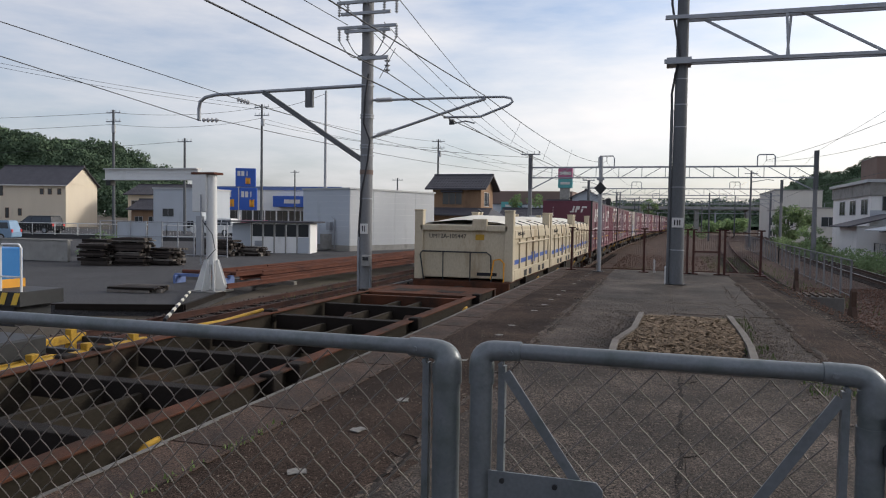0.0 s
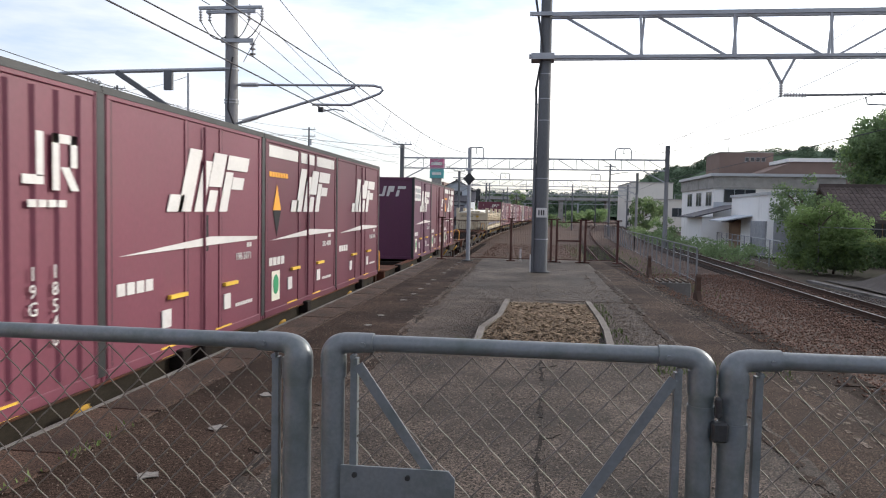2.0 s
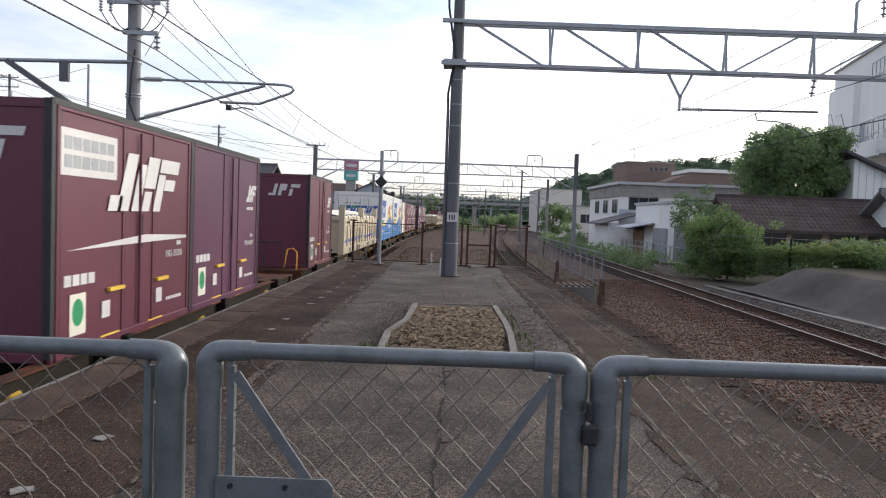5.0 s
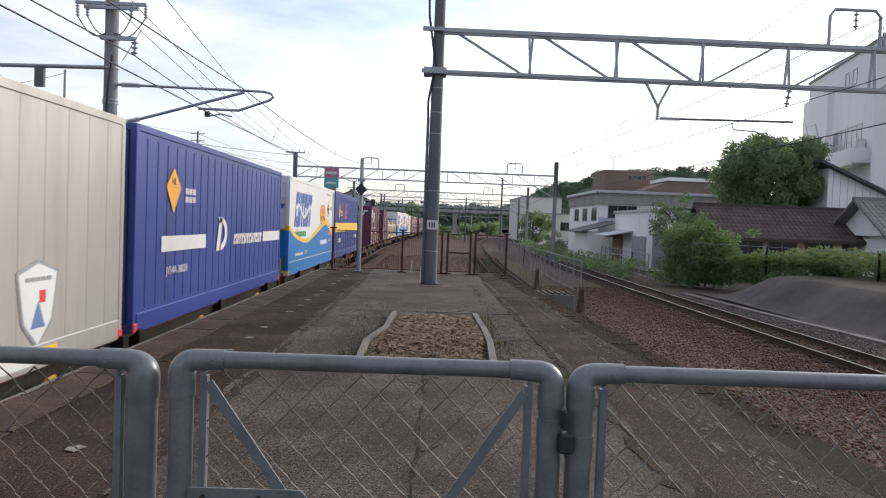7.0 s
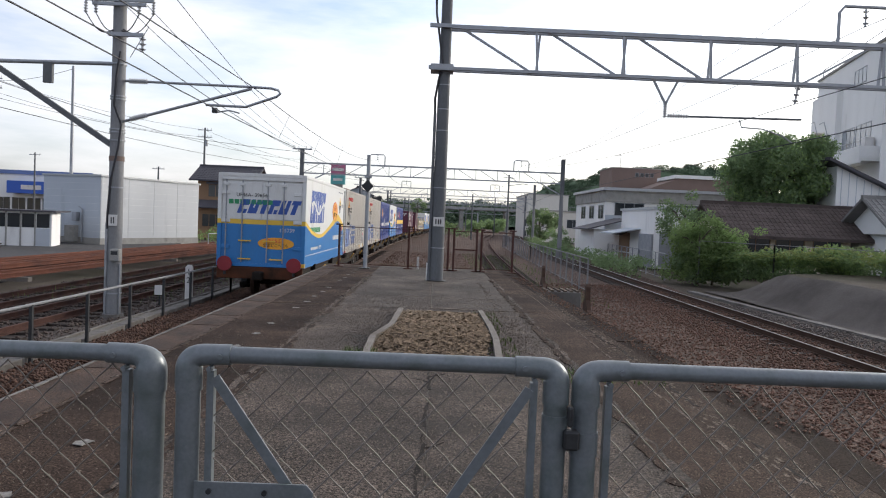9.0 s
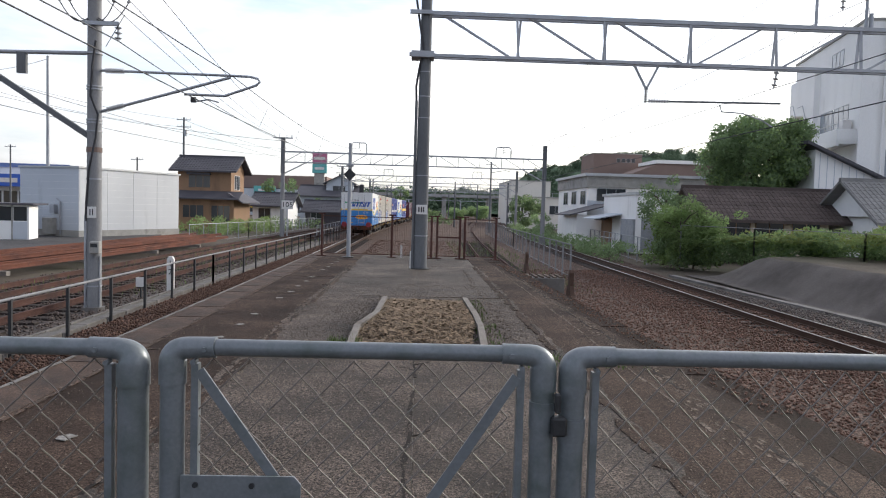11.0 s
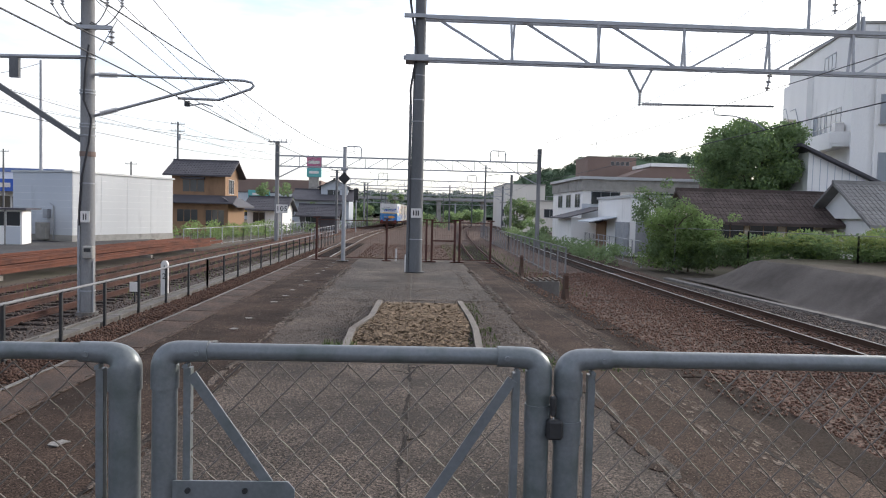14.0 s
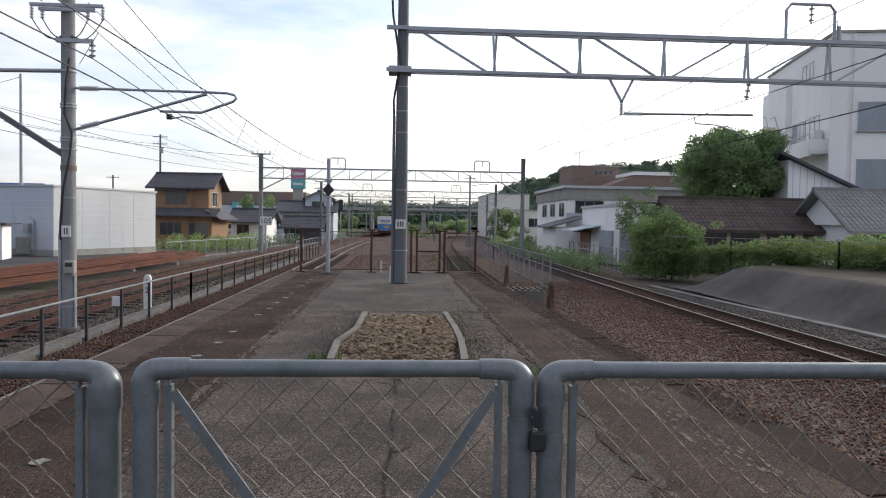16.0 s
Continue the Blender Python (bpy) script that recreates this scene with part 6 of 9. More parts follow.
    part("insulator", discs(Mesh(), o(-7.66, 4.53), o(-7.2, 4.53), 8, 0.07), PORCELAIN, t)
    part("insulator", discs(Mesh(), o(-7.62, 3.60), o(-7.2, 3.72), 8, 0.07), PORCELAIN, t)
    part("registration_arm", Mesh().tube([o(-5.52, 3.86), o(-5.2, 3.92), o(-4.95, 3.86)], 0.018, 6), GALV, t)
    part("clamp", Mesh().box(-5.62 - X, -5.5 - X, -0.04, 0.04, 5.14, 5.27), DARKSTEEL, t)
    # cables, plate and box on the shaft
    cable = [(0.10, -0.17, 6.5), (0.02, -0.18, 5.9), (-0.02, -0.18, 5.2), (0.14, -0.12, 4.75), (0.10, -0.16, 4.2), (-0.06, -0.18, 3.4), (-0.13, -0.15, 2.6), (-0.14, -0.14, 2.2)]
    part("cable", Mesh().tube(cable, 0.025, 8), WIREBLACK, t, smooth=True)
    part("conduit", Mesh().tube([(-0.15, -0.13, 0.0), (-0.15, -0.13, 2.35)], 0.035, 10), GALV, t)
    part("conduit", Mesh().tube([(0.17, -0.09, 0.0), (0.17, -0.09, 1.35)], 0.02, 8), GALV, t)
    part("number_plate", Mesh().box(-0.08, 0.13, -0.205, -0.19, 2.28, 2.55), LOGOWHITE, t, "white number plate")
    for x in (-0.01, 0.05):
        part("plate_bar", Mesh().box(x - 0.012, x + 0.012, -0.21, -0.204, 2.34, 2.49), BLACKM, t)
    part("meter_box", Mesh().box(0.02, 0.26, -0.34, -0.17, 1.42, 1.72, 0.02), CONCRETE, t, "grey meter box")
    part("box_window", Mesh().box(0.06, 0.22, -0.346, -0.339, 1.58, 1.67), DARKSTEEL, t)
    return t


def truss(t, x0, x1, z0, z1, step, flip, w=0.07, y=0.0, deep=0.0):
    """Lattice beam: two chords, uprights and diagonals."""
    for dy in ((-deep / 2, deep / 2) if deep else (0.0,)):
        part("top_chord", Mesh().beam((x0, y + dy, z1), (x1, y + dy, z1), w, w * 1.3), GALV, t)
        part("bottom_chord", Mesh().beam((x0, y + dy, z0), (x1, y + dy, z0), w, w), GALV, t)
    n = int(round((x1 - x0) / step))
    for k in range(n + 1):
        x = x0 + step * k
        if k and k < n:
            for dy in ((-deep / 2, deep / 2) if deep else (0.0,)):
                part("upright", Mesh().beam((x, y + dy, z0), (x + 0.06 * (1 if dy > 0 else -1) * (1 if deep else 0), y + dy, z1), 0.05, 0.05), GALV, t)
        if k < n:
            a, b = ((x + 0.25, z1), (x + step - 0.12, z0)) if flip(k) else ((x + 0.12, z0), (x + step - 0.25, z1))
            part("diagonal", Mesh().beam((a[0], y, a[1]), (b[0], y, b[1]), 0.05, 0.05), GALV, t)


def hoop(t, x0, x1, z0, z1, y=0.0, r=0.04):
    part("hoop", Mesh().tube([(x0, y, z0), (x0, y, z1 - 0.15), (x0 + 0.12, y, z1), (x1 - 0.12, y, z1), (x1, y, z1 - 0.15), (x1, y, z0)], r, 8), GALV, t)
    part("insulator", discs(Mesh(), ((x0 + x1) / 2 + 0.02, y, z1 - 0.04), ((x0 + x1) / 2 + 0.02, y, z1 - 0.46), 3, 0.075), PORCELAIN, t)


def near_gantry():
    t = thing("platform_gantry", "dark concrete pole on the platform carrying a lattice beam", "gantry", pose(0.03, 17.1, 0.0))
    part("shaft", Mesh().rod((0, 0, 0), (0, 0, 8.6), 0.165, 0.112, 24), POLED, t, smooth=True)
    part("base_flange", Mesh().rod((0, 0, 0.003), (0, 0, 0.02), 0.235, 0.235, 20), DARKSTEEL, t)
    part("conduit", Mesh().tube([(-0.185, -0.05, 0), (-0.185, -0.05, 3.95)], 0.035, 10), POLED, t)
    part("white_conduit", Mesh().tube([(-0.225, -0.04, 0), (-0.225, -0.04, 0.42)], 0.022, 8), LOGOWHITE, t, "white cable guard")
    part("cable", Mesh().tube([(-0.185, -0.05, 3.9), (-0.20, -0.05, 4.3), (-0.13, -0.1, 4.75), (-0.05, -0.15, 5.1), (-0.16, -0.12, 5.8), (-0.24, -0.05, 6.3), (-0.27, 0, 7.0)], 0.026, 8), WIREBLACK, t, smooth=True)
    for z in (0.78, 2.2, 3.55, 4.05, 4.62):
        part("steel_band", Mesh().rod((0, 0, z), (0, 0, z + 0.02), 0.172 - 0.006 * z, 0.172 - 0.006 * z, 24), GALV, t)
    part("number_plate", Mesh().box(-0.12, 0.13, -0.175, -0.155, 1.30, 1.52), LOGOWHITE, t, "white number plate")
    for x in (-0.06, 0.0, 0.05):
        part("plate_bar", Mesh().box(x - 0.014, x + 0.014, -0.182, -0.174, 1.35, 1.47), BLACKM, t)
    truss(t, 0.12, 12.42, 5.01, 5.98, 2.05, lambda k: k < 3, 0.07, 0.0, 0.24)
    for z in (5.01, 5.98):
        part("chord_end", Mesh().beam((-0.38, -0.17, z), (0.12, -0.17, z), 0.085, 0.085), GALV, t)
        part("chord_end", Mesh().beam((12.42, 0, z), (13.3, 0, z), 0.085, 0.085), GALV, t)
    part("bracket", Mesh().box(-0.33, 0.2, -0.26, 0.26, 4.94, 5.08), GALV, t)
    part("far_shaft", Mesh().rod((13.2, 0, -1.3), (13.2, 0, 8.4), 0.17, 0.12, 20), POLED, t, smooth=True)
    # V hanger and pull-off arm over the main line
    for x in (4.92, 5.56):
        part("hanger", Mesh().beam((x, 0, 5.03), (5.26, 0, 4.42), 0.05, 0.05), GALV, t)
    part("insulator", discs(Mesh(), (5.26, 0, 4.44), (5.26, 0, 4.10), 6, 0.06), PORCELAIN, t)
    part("insulator", discs(Mesh(), (5.32, 0, 4.15), (5.82, 0, 4.15), 8, 0.06), PORCELAIN, t)
    part("pull_off", Mesh().tube([(5.8, 0, 4.15), (8.52, 0, 4.19)], 0.026, 8), POLED, t)
    part("steady_arm", Mesh().tube([(7.05, 0, 4.12), (7.1, 0, 3.95), (7.6, 0, 3.93), (8.1, 0, 3.78), (8.35, 0, 3.62)], 0.018, 8), GALV, t)
    part("insulator", discs(Mesh(), (8.4, 0, 4.98), (8.34, 0, 4.55), 3, 0.075), PORCELAIN, t)
    hoop(t, 9.28, 10.5, 6.02, 6.9)
    part("post_cap", Mesh().rod((10.62, 0, 5.98), (10.62, 0, 6.4), 0.06, 0.05, 8), GALV, t)
    return t


def far_gantry(y, xl, xr, label, hoops, zt=5.75, wood_left=False):
    t = thing("portal_gantry", label, "gantry", pose(0, y, 0), group="portal gantries over the line")
    for x in (xl, xr):
        part("shaft", Mesh().rod((x, 0, -1.3), (x, 0, 6.85), 0.19, 0.15, 16), POLEC, t, smooth=True)
        part("upper_shaft", Mesh().box(x - 0.155, x + 0.155, -0.16, 0.16, 4.0, 6.9), POLED, t)
    n = int((xr - xl) / 1.75)
    truss(t, xl, xr, zt - 0.85, zt, (xr - xl) / n, lambda k: k > n / 2, 0.10)
    for s, x in ((1, xl), (-1, xr)):
        part("knee_brace", Mesh().beam((x, 0, 3.9), (x + s * 1.9, 0, zt - 0.85), 0.09, 0.09), GALV, t)
    for x in hoops:
        hoop(t, x - 0.62, x + 0.62, zt, zt + 0.9, 0.0, 0.05)
    part("cross_arm", Mesh().beam((xl - 0.8, 0, 6.85), (xl + 0.8, 0, 6.85), 0.1, 0.1), GALV, t)
    for x in (-0.7, -0.3, 0.3, 0.7):
        part("insulator", discs(Mesh(), (xl + x, 0, 6.88), (xl + x, 0, 7.12), 3, 0.06), PORCELAIN, t)
    return t


signal_pole()
near_gantry()
far_gantry(60, -11.2, 10.35, "portal gantry of two poles and a lattice beam across the tracks", (-5.0, 6.9))
far_gantry(100, -10.5, 13.5, "more distant portal gantry across the tracks", (-4.2, 8.0))
far_gantry(142, -9.5, 17.5, "distant portal gantry across the tracks", (-2.3, 9.5))
far_gantry(186, -8.0, 22.0, "far portal gantry across the tracks", (-1.0, 12.0))


def wire(a, b, sag, name="overhead_wire", r=0.011, label="thin dark overhead wire", n=14):
    a, b = Vector(a), Vector(b)
    pts = [a.lerp(b, k / n) + Vector((0, 0, -4 * sag * (k / n) * (1 - k / n))) for k in range(n + 1)]
    return solid(name, Mesh().tube(pts, r, 5), WIREBLACK, label, "wire", group="overhead wires")


WIRES = (
    ((-7.28, -30, 5.5), (-7.28, 17.6, 5.2), 0.25, 0.016), ((-7.28, 17.6, 5.2), (-10.6, 60, 6.4), 0.3, 0.014),
    ((-5.1, -30, 4.0), (-5.45, 17.8, 3.9), 0.02, 0.013), ((-5.45, 17.8, 3.9), (-4.9, 60, 4.0), 0.03, 0.013), ((-4.9, 60, 4.0), (-4.3, 100, 4.0), 0.02, 0.013), ((-4.3, 100, 4.0), (-2.4, 142, 4.0), 0.02, 0.013),
    ((-5.0, -30, 5.0), (-4.7, 17.8, 4.55), 0.35, 0.012), ((-4.7, 17.8, 4.55), (-5.0, 60, 6.2), 0.55, 0.012), ((-5.0, 60, 6.2), (-4.2, 100, 6.2), 0.7, 0.012), ((-4.2, 100, 6.2), (-2.3, 142, 6.2), 0.7, 0.012),
    ((-8.66, -25, 8.3), (-8.66, 17.6, 7.15), 0.5, 0.011), ((-8.66, 17.6, 7.15), (-11.9, 60, 7.1), 0.5, 0.011),
    ((-7.04, -25, 8.3), (-7.04, 17.6, 7.15), 0.5, 0.011), ((-7.04, 17.6, 7.15), (-10.5, 60, 7.1), 0.5, 0.011),
    ((-8.42, -25, 7.6), (-8.42, 17.6, 6.5), 0.5, 0.010), ((-7.38, 17.6, 6.5), (-10.9, 60, 7.0), 0.55, 0.010),
    ((-13.1, -30, 7.2), (-13.1, 17.8, 4.12), 0.0, 0.011), ((-12.5, 17.8, 4.12), (-11.6, 60, 5.4), 0.35, 0.011),
    ((-11.9, -30, 5.9), (-11.9, 17.8, 4.7), 0.02, 0.010), ((-11.5, 17.8, 4.58), (-10.8, 60, 6.0), 0.5, 0.010),
    ((9.9, -30, 6.6), (9.9, 17.1, 6.42), 0.3, 0.012), ((9.9, 17.1, 6.42), (6.9, 60, 6.2), 0.45, 0.012),
    ((9.7, -20, 5.6), (8.37, 17.1, 4.55), 0.3, 0.010), ((8.37, 17.1, 4.55), (6.9, 60, 6.15), 0.5, 0.010),
    ((9.2, -30, 4.0), (8.35, 17.1, 3.62), 0.05, 0.012), ((8.35, 17.1, 3.62), (9.6, 60, 4.0), 0.03, 0.012), ((9.6, 60, 4.0), (12.3, 100, 4.0), 0.02, 0.012),
    ((10.35, 60, 6.85), (14.2, 17, 11.2), 0.3, 0.012), ((10.35, 60, 6.85), (13.5, 100, 6.9), 0.4, 0.011),
    ((6.9, 60, 6.2), (8.0, 100, 6.2), 0.6, 0.011), ((8.0, 100, 6.2), (9.5, 142, 6.2), 0.6, 0.011),
    ((-11.9, 60, 7.1), (-11.2, 100, 7.0), 0.5, 0.011), ((-10.5, 60, 7.1), (-9.8, 100, 7.0), 0.5, 0.011),
)
for a, b, sag, r in WIRES:
    wire(a, b, sag, r=r)
for y, z0, z1 in ((12, 3.92, 4.44), (23.5, 3.92, 4.6), (30, 3.93, 4.75), (37, 3.94, 5.0)):
    wire((-5.2, y, z0), (-4.9, y, z1), 0.0, "dropper", 0.006, "thin dropper between contact and carrier wire", 2)


def mast_on_platform():
    t = thing("marker_mast", "slim grey steel mast with a dark diamond marker", "mast", pose(-1.98, 20.35, 0.0))
    part("tube", Mesh().rod((0, 0, 0), (0, 0, 3.2), 0.06, 0.055, 14), GALV, t, smooth=True)
    part("base_plate", Mesh().box(-0.14, 0.14, -0.14, 0.14, 0.003, 0.02), DARKSTEEL, t)
    part("diamond_board", Mesh().slab([(-0.17, 2.32), (0, 2.14), (0.17, 2.32), (0, 2.5)], "y", -0.1, -0.07), DARKSTEEL, t, "dark diamond marker board")
    part("collar", Mesh().box(-0.1, 0.1, -0.09, 0.06, 2.55, 2.62), GALV, t)
    return t


mast_on_platform()


def end_fence():
    t = thing("end_fence", "rust-brown mesh fence with a gate across the platform's end", "fence", pose(0, 20.75, 0))
    posts = (-2.78, -0.78, 0.36, 0.52, 1.18, 1.32, 2.22)
    for x in posts:
        part("post", Mesh().box(x - 0.03, x + 0.03, -0.03, 0.03, 0, 1.22, 0.004), BROWNFENCE, t)
        part("post_foot", Mesh().box(x - 0.13, x + 0.13, -0.1, 0.1, 0.004, 0.03), BROWNFENCE, t)
        part("post_top", Mesh().box(x - 0.10, x + 0.10, -0.03, 0.03, 1.2, 1.235), BROWNFENCE, t)
    for a, b in ((-2.78, -0.78), (-0.78, 0.36), (1.32, 2.22), (0.52, 1.18)):
        for z in (0.08, 1.15):
            part("rail", Mesh().rod((a, 0, z), (b, 0, z), 0.012, 0.012, 6), BROWNFENCE, t)
        m = Mesh()
        n = int((b - a) / 0.05)
        for k in range(1, n):
            x = a + (b - a) * k / n
            m.box(x - 0.002, x + 0.002, -0.002, 0.002, 0.08, 1.15)
        for k in range(1, 8):
            m.box(a, b, -0.002, 0.002, 0.08 + 0.14 * k, 0.083 + 0.14 * k)
        part("wire_mesh", m, BROWNFENCE, t)
    part("gate_bar", Mesh().box(0.52, 1.18, -0.02, 0.02, 0.60, 0.64), BROWNFENCE, t)
    part("notice_stake", Mesh().box(-0.53, -0.47, 0.10, 0.13, 0.0, 0.36), LOGOWHITE, t, "small white stake")
    return t


end_fence()


def rail_fence(name, pts, z0, z1, step, label, mesh=False, mm=GALV, thick=0.022, pm=None):
    t = thing(name, label, "fence")
    for (xa, ya), (xb, yb) in zip(pts[:-1], pts[1:]):
        d = math.hypot(xb - xa, yb - ya)
        n = max(1, int(d / step))
        part("top_rail", Mesh().rod((xa, ya, z1), (xb, yb, z1), thick, thick, 8), mm, t)
        if mesh:
            part("mid_rail", Mesh().rod((xa, ya, z0 + 0.12), (xb, yb, z0 + 0.12), thick * 0.7, thick * 0.7, 6), mm, t)
            m = Mesh()
            k = int(d / 0.3)
            for i in range(k):
                u = i / k
                x, y = xa + (xb - xa) * u, ya + (yb - ya) * u
                m.box(x - 0.0025, x + 0.0025, y - 0.0025, y + 0.0025, z0 + 0.1, z1)
            part("wire_mesh", m, mm, t)
        for i in range(n + 1):
            u = i / n
            x, y = xa + (xb - xa) * u, ya + (yb - ya) * u
            part("post", Mesh().box(x - 0.028, x + 0.028, y - 0.028, y + 0.028, z0, z1), pm or mm, t)
    return t


rail_fence("low_fence", [(-6.84, 4.2), (-6.76, 24), (-6.5, 44), (-6.5, 60)], -1.36, -0.27, 1.9, "low pipe rail fence between the tracks", False, POLEC, 0.026, DARKSTEEL)
rail_fence("low_fence", [(-8.6, 62), (-8.9, 100), (-8.0, 130)], -1.35, -0.3, 2.4, "low rail fence along the siding", True, GALV, 0.02)
rail_fence("track_fence", [(6.3, 29.5), (6.9, 52), (7.7, 82)], -1.3, 0.12, 1.75, "pipe fence with mesh between stub and main line", True, POLEC, 0.025)
rail_fence("boundary_fence", [(-15.3, 49), (-13.9, 60), (-13.3, 66), (-12.8, 90)], -1.4, -0.1, 1.9, "grey mesh boundary fence of the yard", True, GALV, 0.02)
rail_fence("boundary_fence", [(13.0, 40.5), (13.6, 48), (14.4, 60), (16, 78)], -1.4, 0.1, 2.0, "grey mesh boundary fence along the line", True, GALV, 0.02)
rail_fence("bank_fence", [(13.6, 37), (15.6, 33), (17.4, 27.5), (18.8, 22), (19.5, 14)], -1.2, 0.95, 4.2, "post and wire fence on top of the bank", False, POLEC, 0.015)

trough = thing("cable_trough", "concrete cable trough with lids beside the goods line", "cable trough")
lid = mesh_of("trough_lid", Mesh().box(-0.15, 0.15, 0.006, 0.984, -1.34, -1.17, 0.012))
for k in range(46):
    part("trough_lid", lid, DRAINM, trough, at=pose(-7.06 + 0.0075 * k + 0.006 * (k % 3), 6.0 + k, 0.006 * ((k * 5) % 4)))
wall_ = mesh_of("trough_wall", Mesh().box(-0.035, 0.035, 0.006, 0.984, -1.34, -1.135, 0.008))
for k in range(46):
    part("trough_wall", wall_, DRAINM, trough, at=pose(-7.06 - 0.2 + 0.0075 * k, 6.0 + k, 0.0))


def posts_and_signs():
    km = thing("kilometre_post", "white concrete kilometre post with black figures", "marker post", pose(-7.34, 21.6, -1.36))
    part("post", Mesh().slab([(-0.1, 0), (0.1, 0), (0.1, 1.08), (0.05, 1.16), (-0.05, 1.16), (-0.1, 1.08)], "y", -0.06, 0.06), LOGOWHITE, km)
    part("figure", text_mesh("1", 0.24), BLACKM, km, at=Matrix.Translation((0, -0.063, 0.95)) @ ON_Y)
    part("figure", text_mesh("2", 0.24), BLACKM, km, at=Matrix.Translation((0, -0.063, 0.70)) @ ON_Y)
    sg = thing("low_marker", "small white marker plate on a short stake", "marker post", pose(-7.55, 19.8, -1.22))
    part("plate", Mesh().box(-0.12, 0.12, -0.02, 0.02, 0.30, 0.56), LOGOWHITE, sg)
    part("stake", Mesh().box(-0.02, 0.02, 0.02, 0.05, 0, 0.4), DARKSTEEL, sg)
    sp = thing("speed_sign", "white speed board with black figures on a post", "sign", pose(-10.6, 59.0, -1.3))
    part("board", Mesh().box(-0.46, 0.46, -0.03, 0.0, 2.35, 3.05), LOGOWHITE, sp)
    part("figures", text_mesh("105", 0.6, 0.78), BLACKM, sp, at=Matrix.Translation((0, -0.036, 2.7)) @ ON_Y)
    part("post", Mesh().rod((0, 0.03, 0), (0, 0.03, 3.0), 0.05, 0.05, 10), GALV, sp)
    for x, y, lean in ((4.5, 29.6, 10), (4.5, 20.9, -14)):
        ws = thing("wheel_stop", "rusty curved wheel stop on the stub track's rail", "wheel stop", pose(x, y, RAIL_Z), group="wheel stops")
        part("stop", Mesh().slab([(-0.5, 0.0), (0.35, 0.0), (0.4, 0.16), (0.22, 0.42), (0.14, 0.78), (0.04, 0.86), (-0.04, 0.78), (-0.06, 0.4), (-0.26, 0.14)], "x", -0.06, 0.06), RAILS, ws)
        part("clamp", Mesh().box(-0.13, 0.13, -0.2, 0.2, -0.1, 0.05), RAILS, ws)
    gr = thing("drain_grating", "grey steel drain grating beside the platform", "grating", pose(3.8, 23.3, -0.62))
    part("frame", Mesh().box(-0.9, 0.9, -0.5, 0.5, -0.55, -0.05, 0.02), DRAINM, gr)
    for k in range(9):
        part("bar", Mesh().box(-0.85 + 0.2 * k, -0.76 + 0.2 * k, -0.48, 0.48, -0.06, 0.0), WORN, gr)
    sig = thing("colour_signal", "dark colour light signal on a grey mast", "signal", pose(-7.2, 92, -1.3))
    part("mast", Mesh().rod((0, 0, 0), (0, 0, 5.6), 0.08, 0.07, 10), GALV, sig)
    part("head", Mesh().box(-0.28, 0.28, -0.15, 0.05, 4.0, 5.5, 0.05), DARKSTEEL, sig)
    part("hood", Mesh().box(-0.2, 0.2, -0.4, -0.15, 4.6, 4.75), DARKSTEEL, sig)


posts_and_signs()

# ---- yard and buildings ----
def window(parent, a, b, z0, z1, inset=0.06, frame_mat=None, bars=2, pane=None):
    """A window with frame and pane on the wall line from a to b (outside to the right of a-b)."""
    a, b = Vector((*a, 0)), Vector((*b, 0))
    d = (b - a).normalized()
    nrm = Vector((d.y, -d.x, 0))
    w = (b - a).length
    m = Matrix.Translation(a) @ Matrix(((d.x, nrm.x, 0, 0), (d.y, nrm.y, 0, 0), (0, 0, 1, 0), (0, 0, 0, 1)))
    fm = frame_mat or GALV
    f = part("window", Mesh().box(0, w, 0.0, 0.05, z0 - 0.05, z0).box(0, w, 0.0, 0.04, z1, z1 + 0.05).box(-0.05, 0, 0.0, 0.04, z0 - 0.05, z1 + 0.05).box(w, w + 0.05, 0.0, 0.04, z0 - 0.05, z1 + 0.05), fm, parent, at=m)
    part("pane", Mesh().box(0, w, 0.004, 0.016, z0, z1), pane or GLASS, f)
    for k in range(1, bars):
        x = w * k / bars
        part("mullion", Mesh().box(x - 0.025, x + 0.025, 0.016, 0.035, z0, z1), fm, f)
    return f


def block(t, x0, x1, y0, y1, z0, z1, mm, name="wall", cap=True, capm=None):
    part(name, Mesh().box(x0, x1, y0, y1, z0, z1), mm, t)
    if cap:
        part("parapet", Mesh().box(x0 - 0.12, x1 + 0.12, y0 - 0.12, y1 + 0.12, z1 - 0.05, z1 + 0.14), capm or CONCRETE, t)


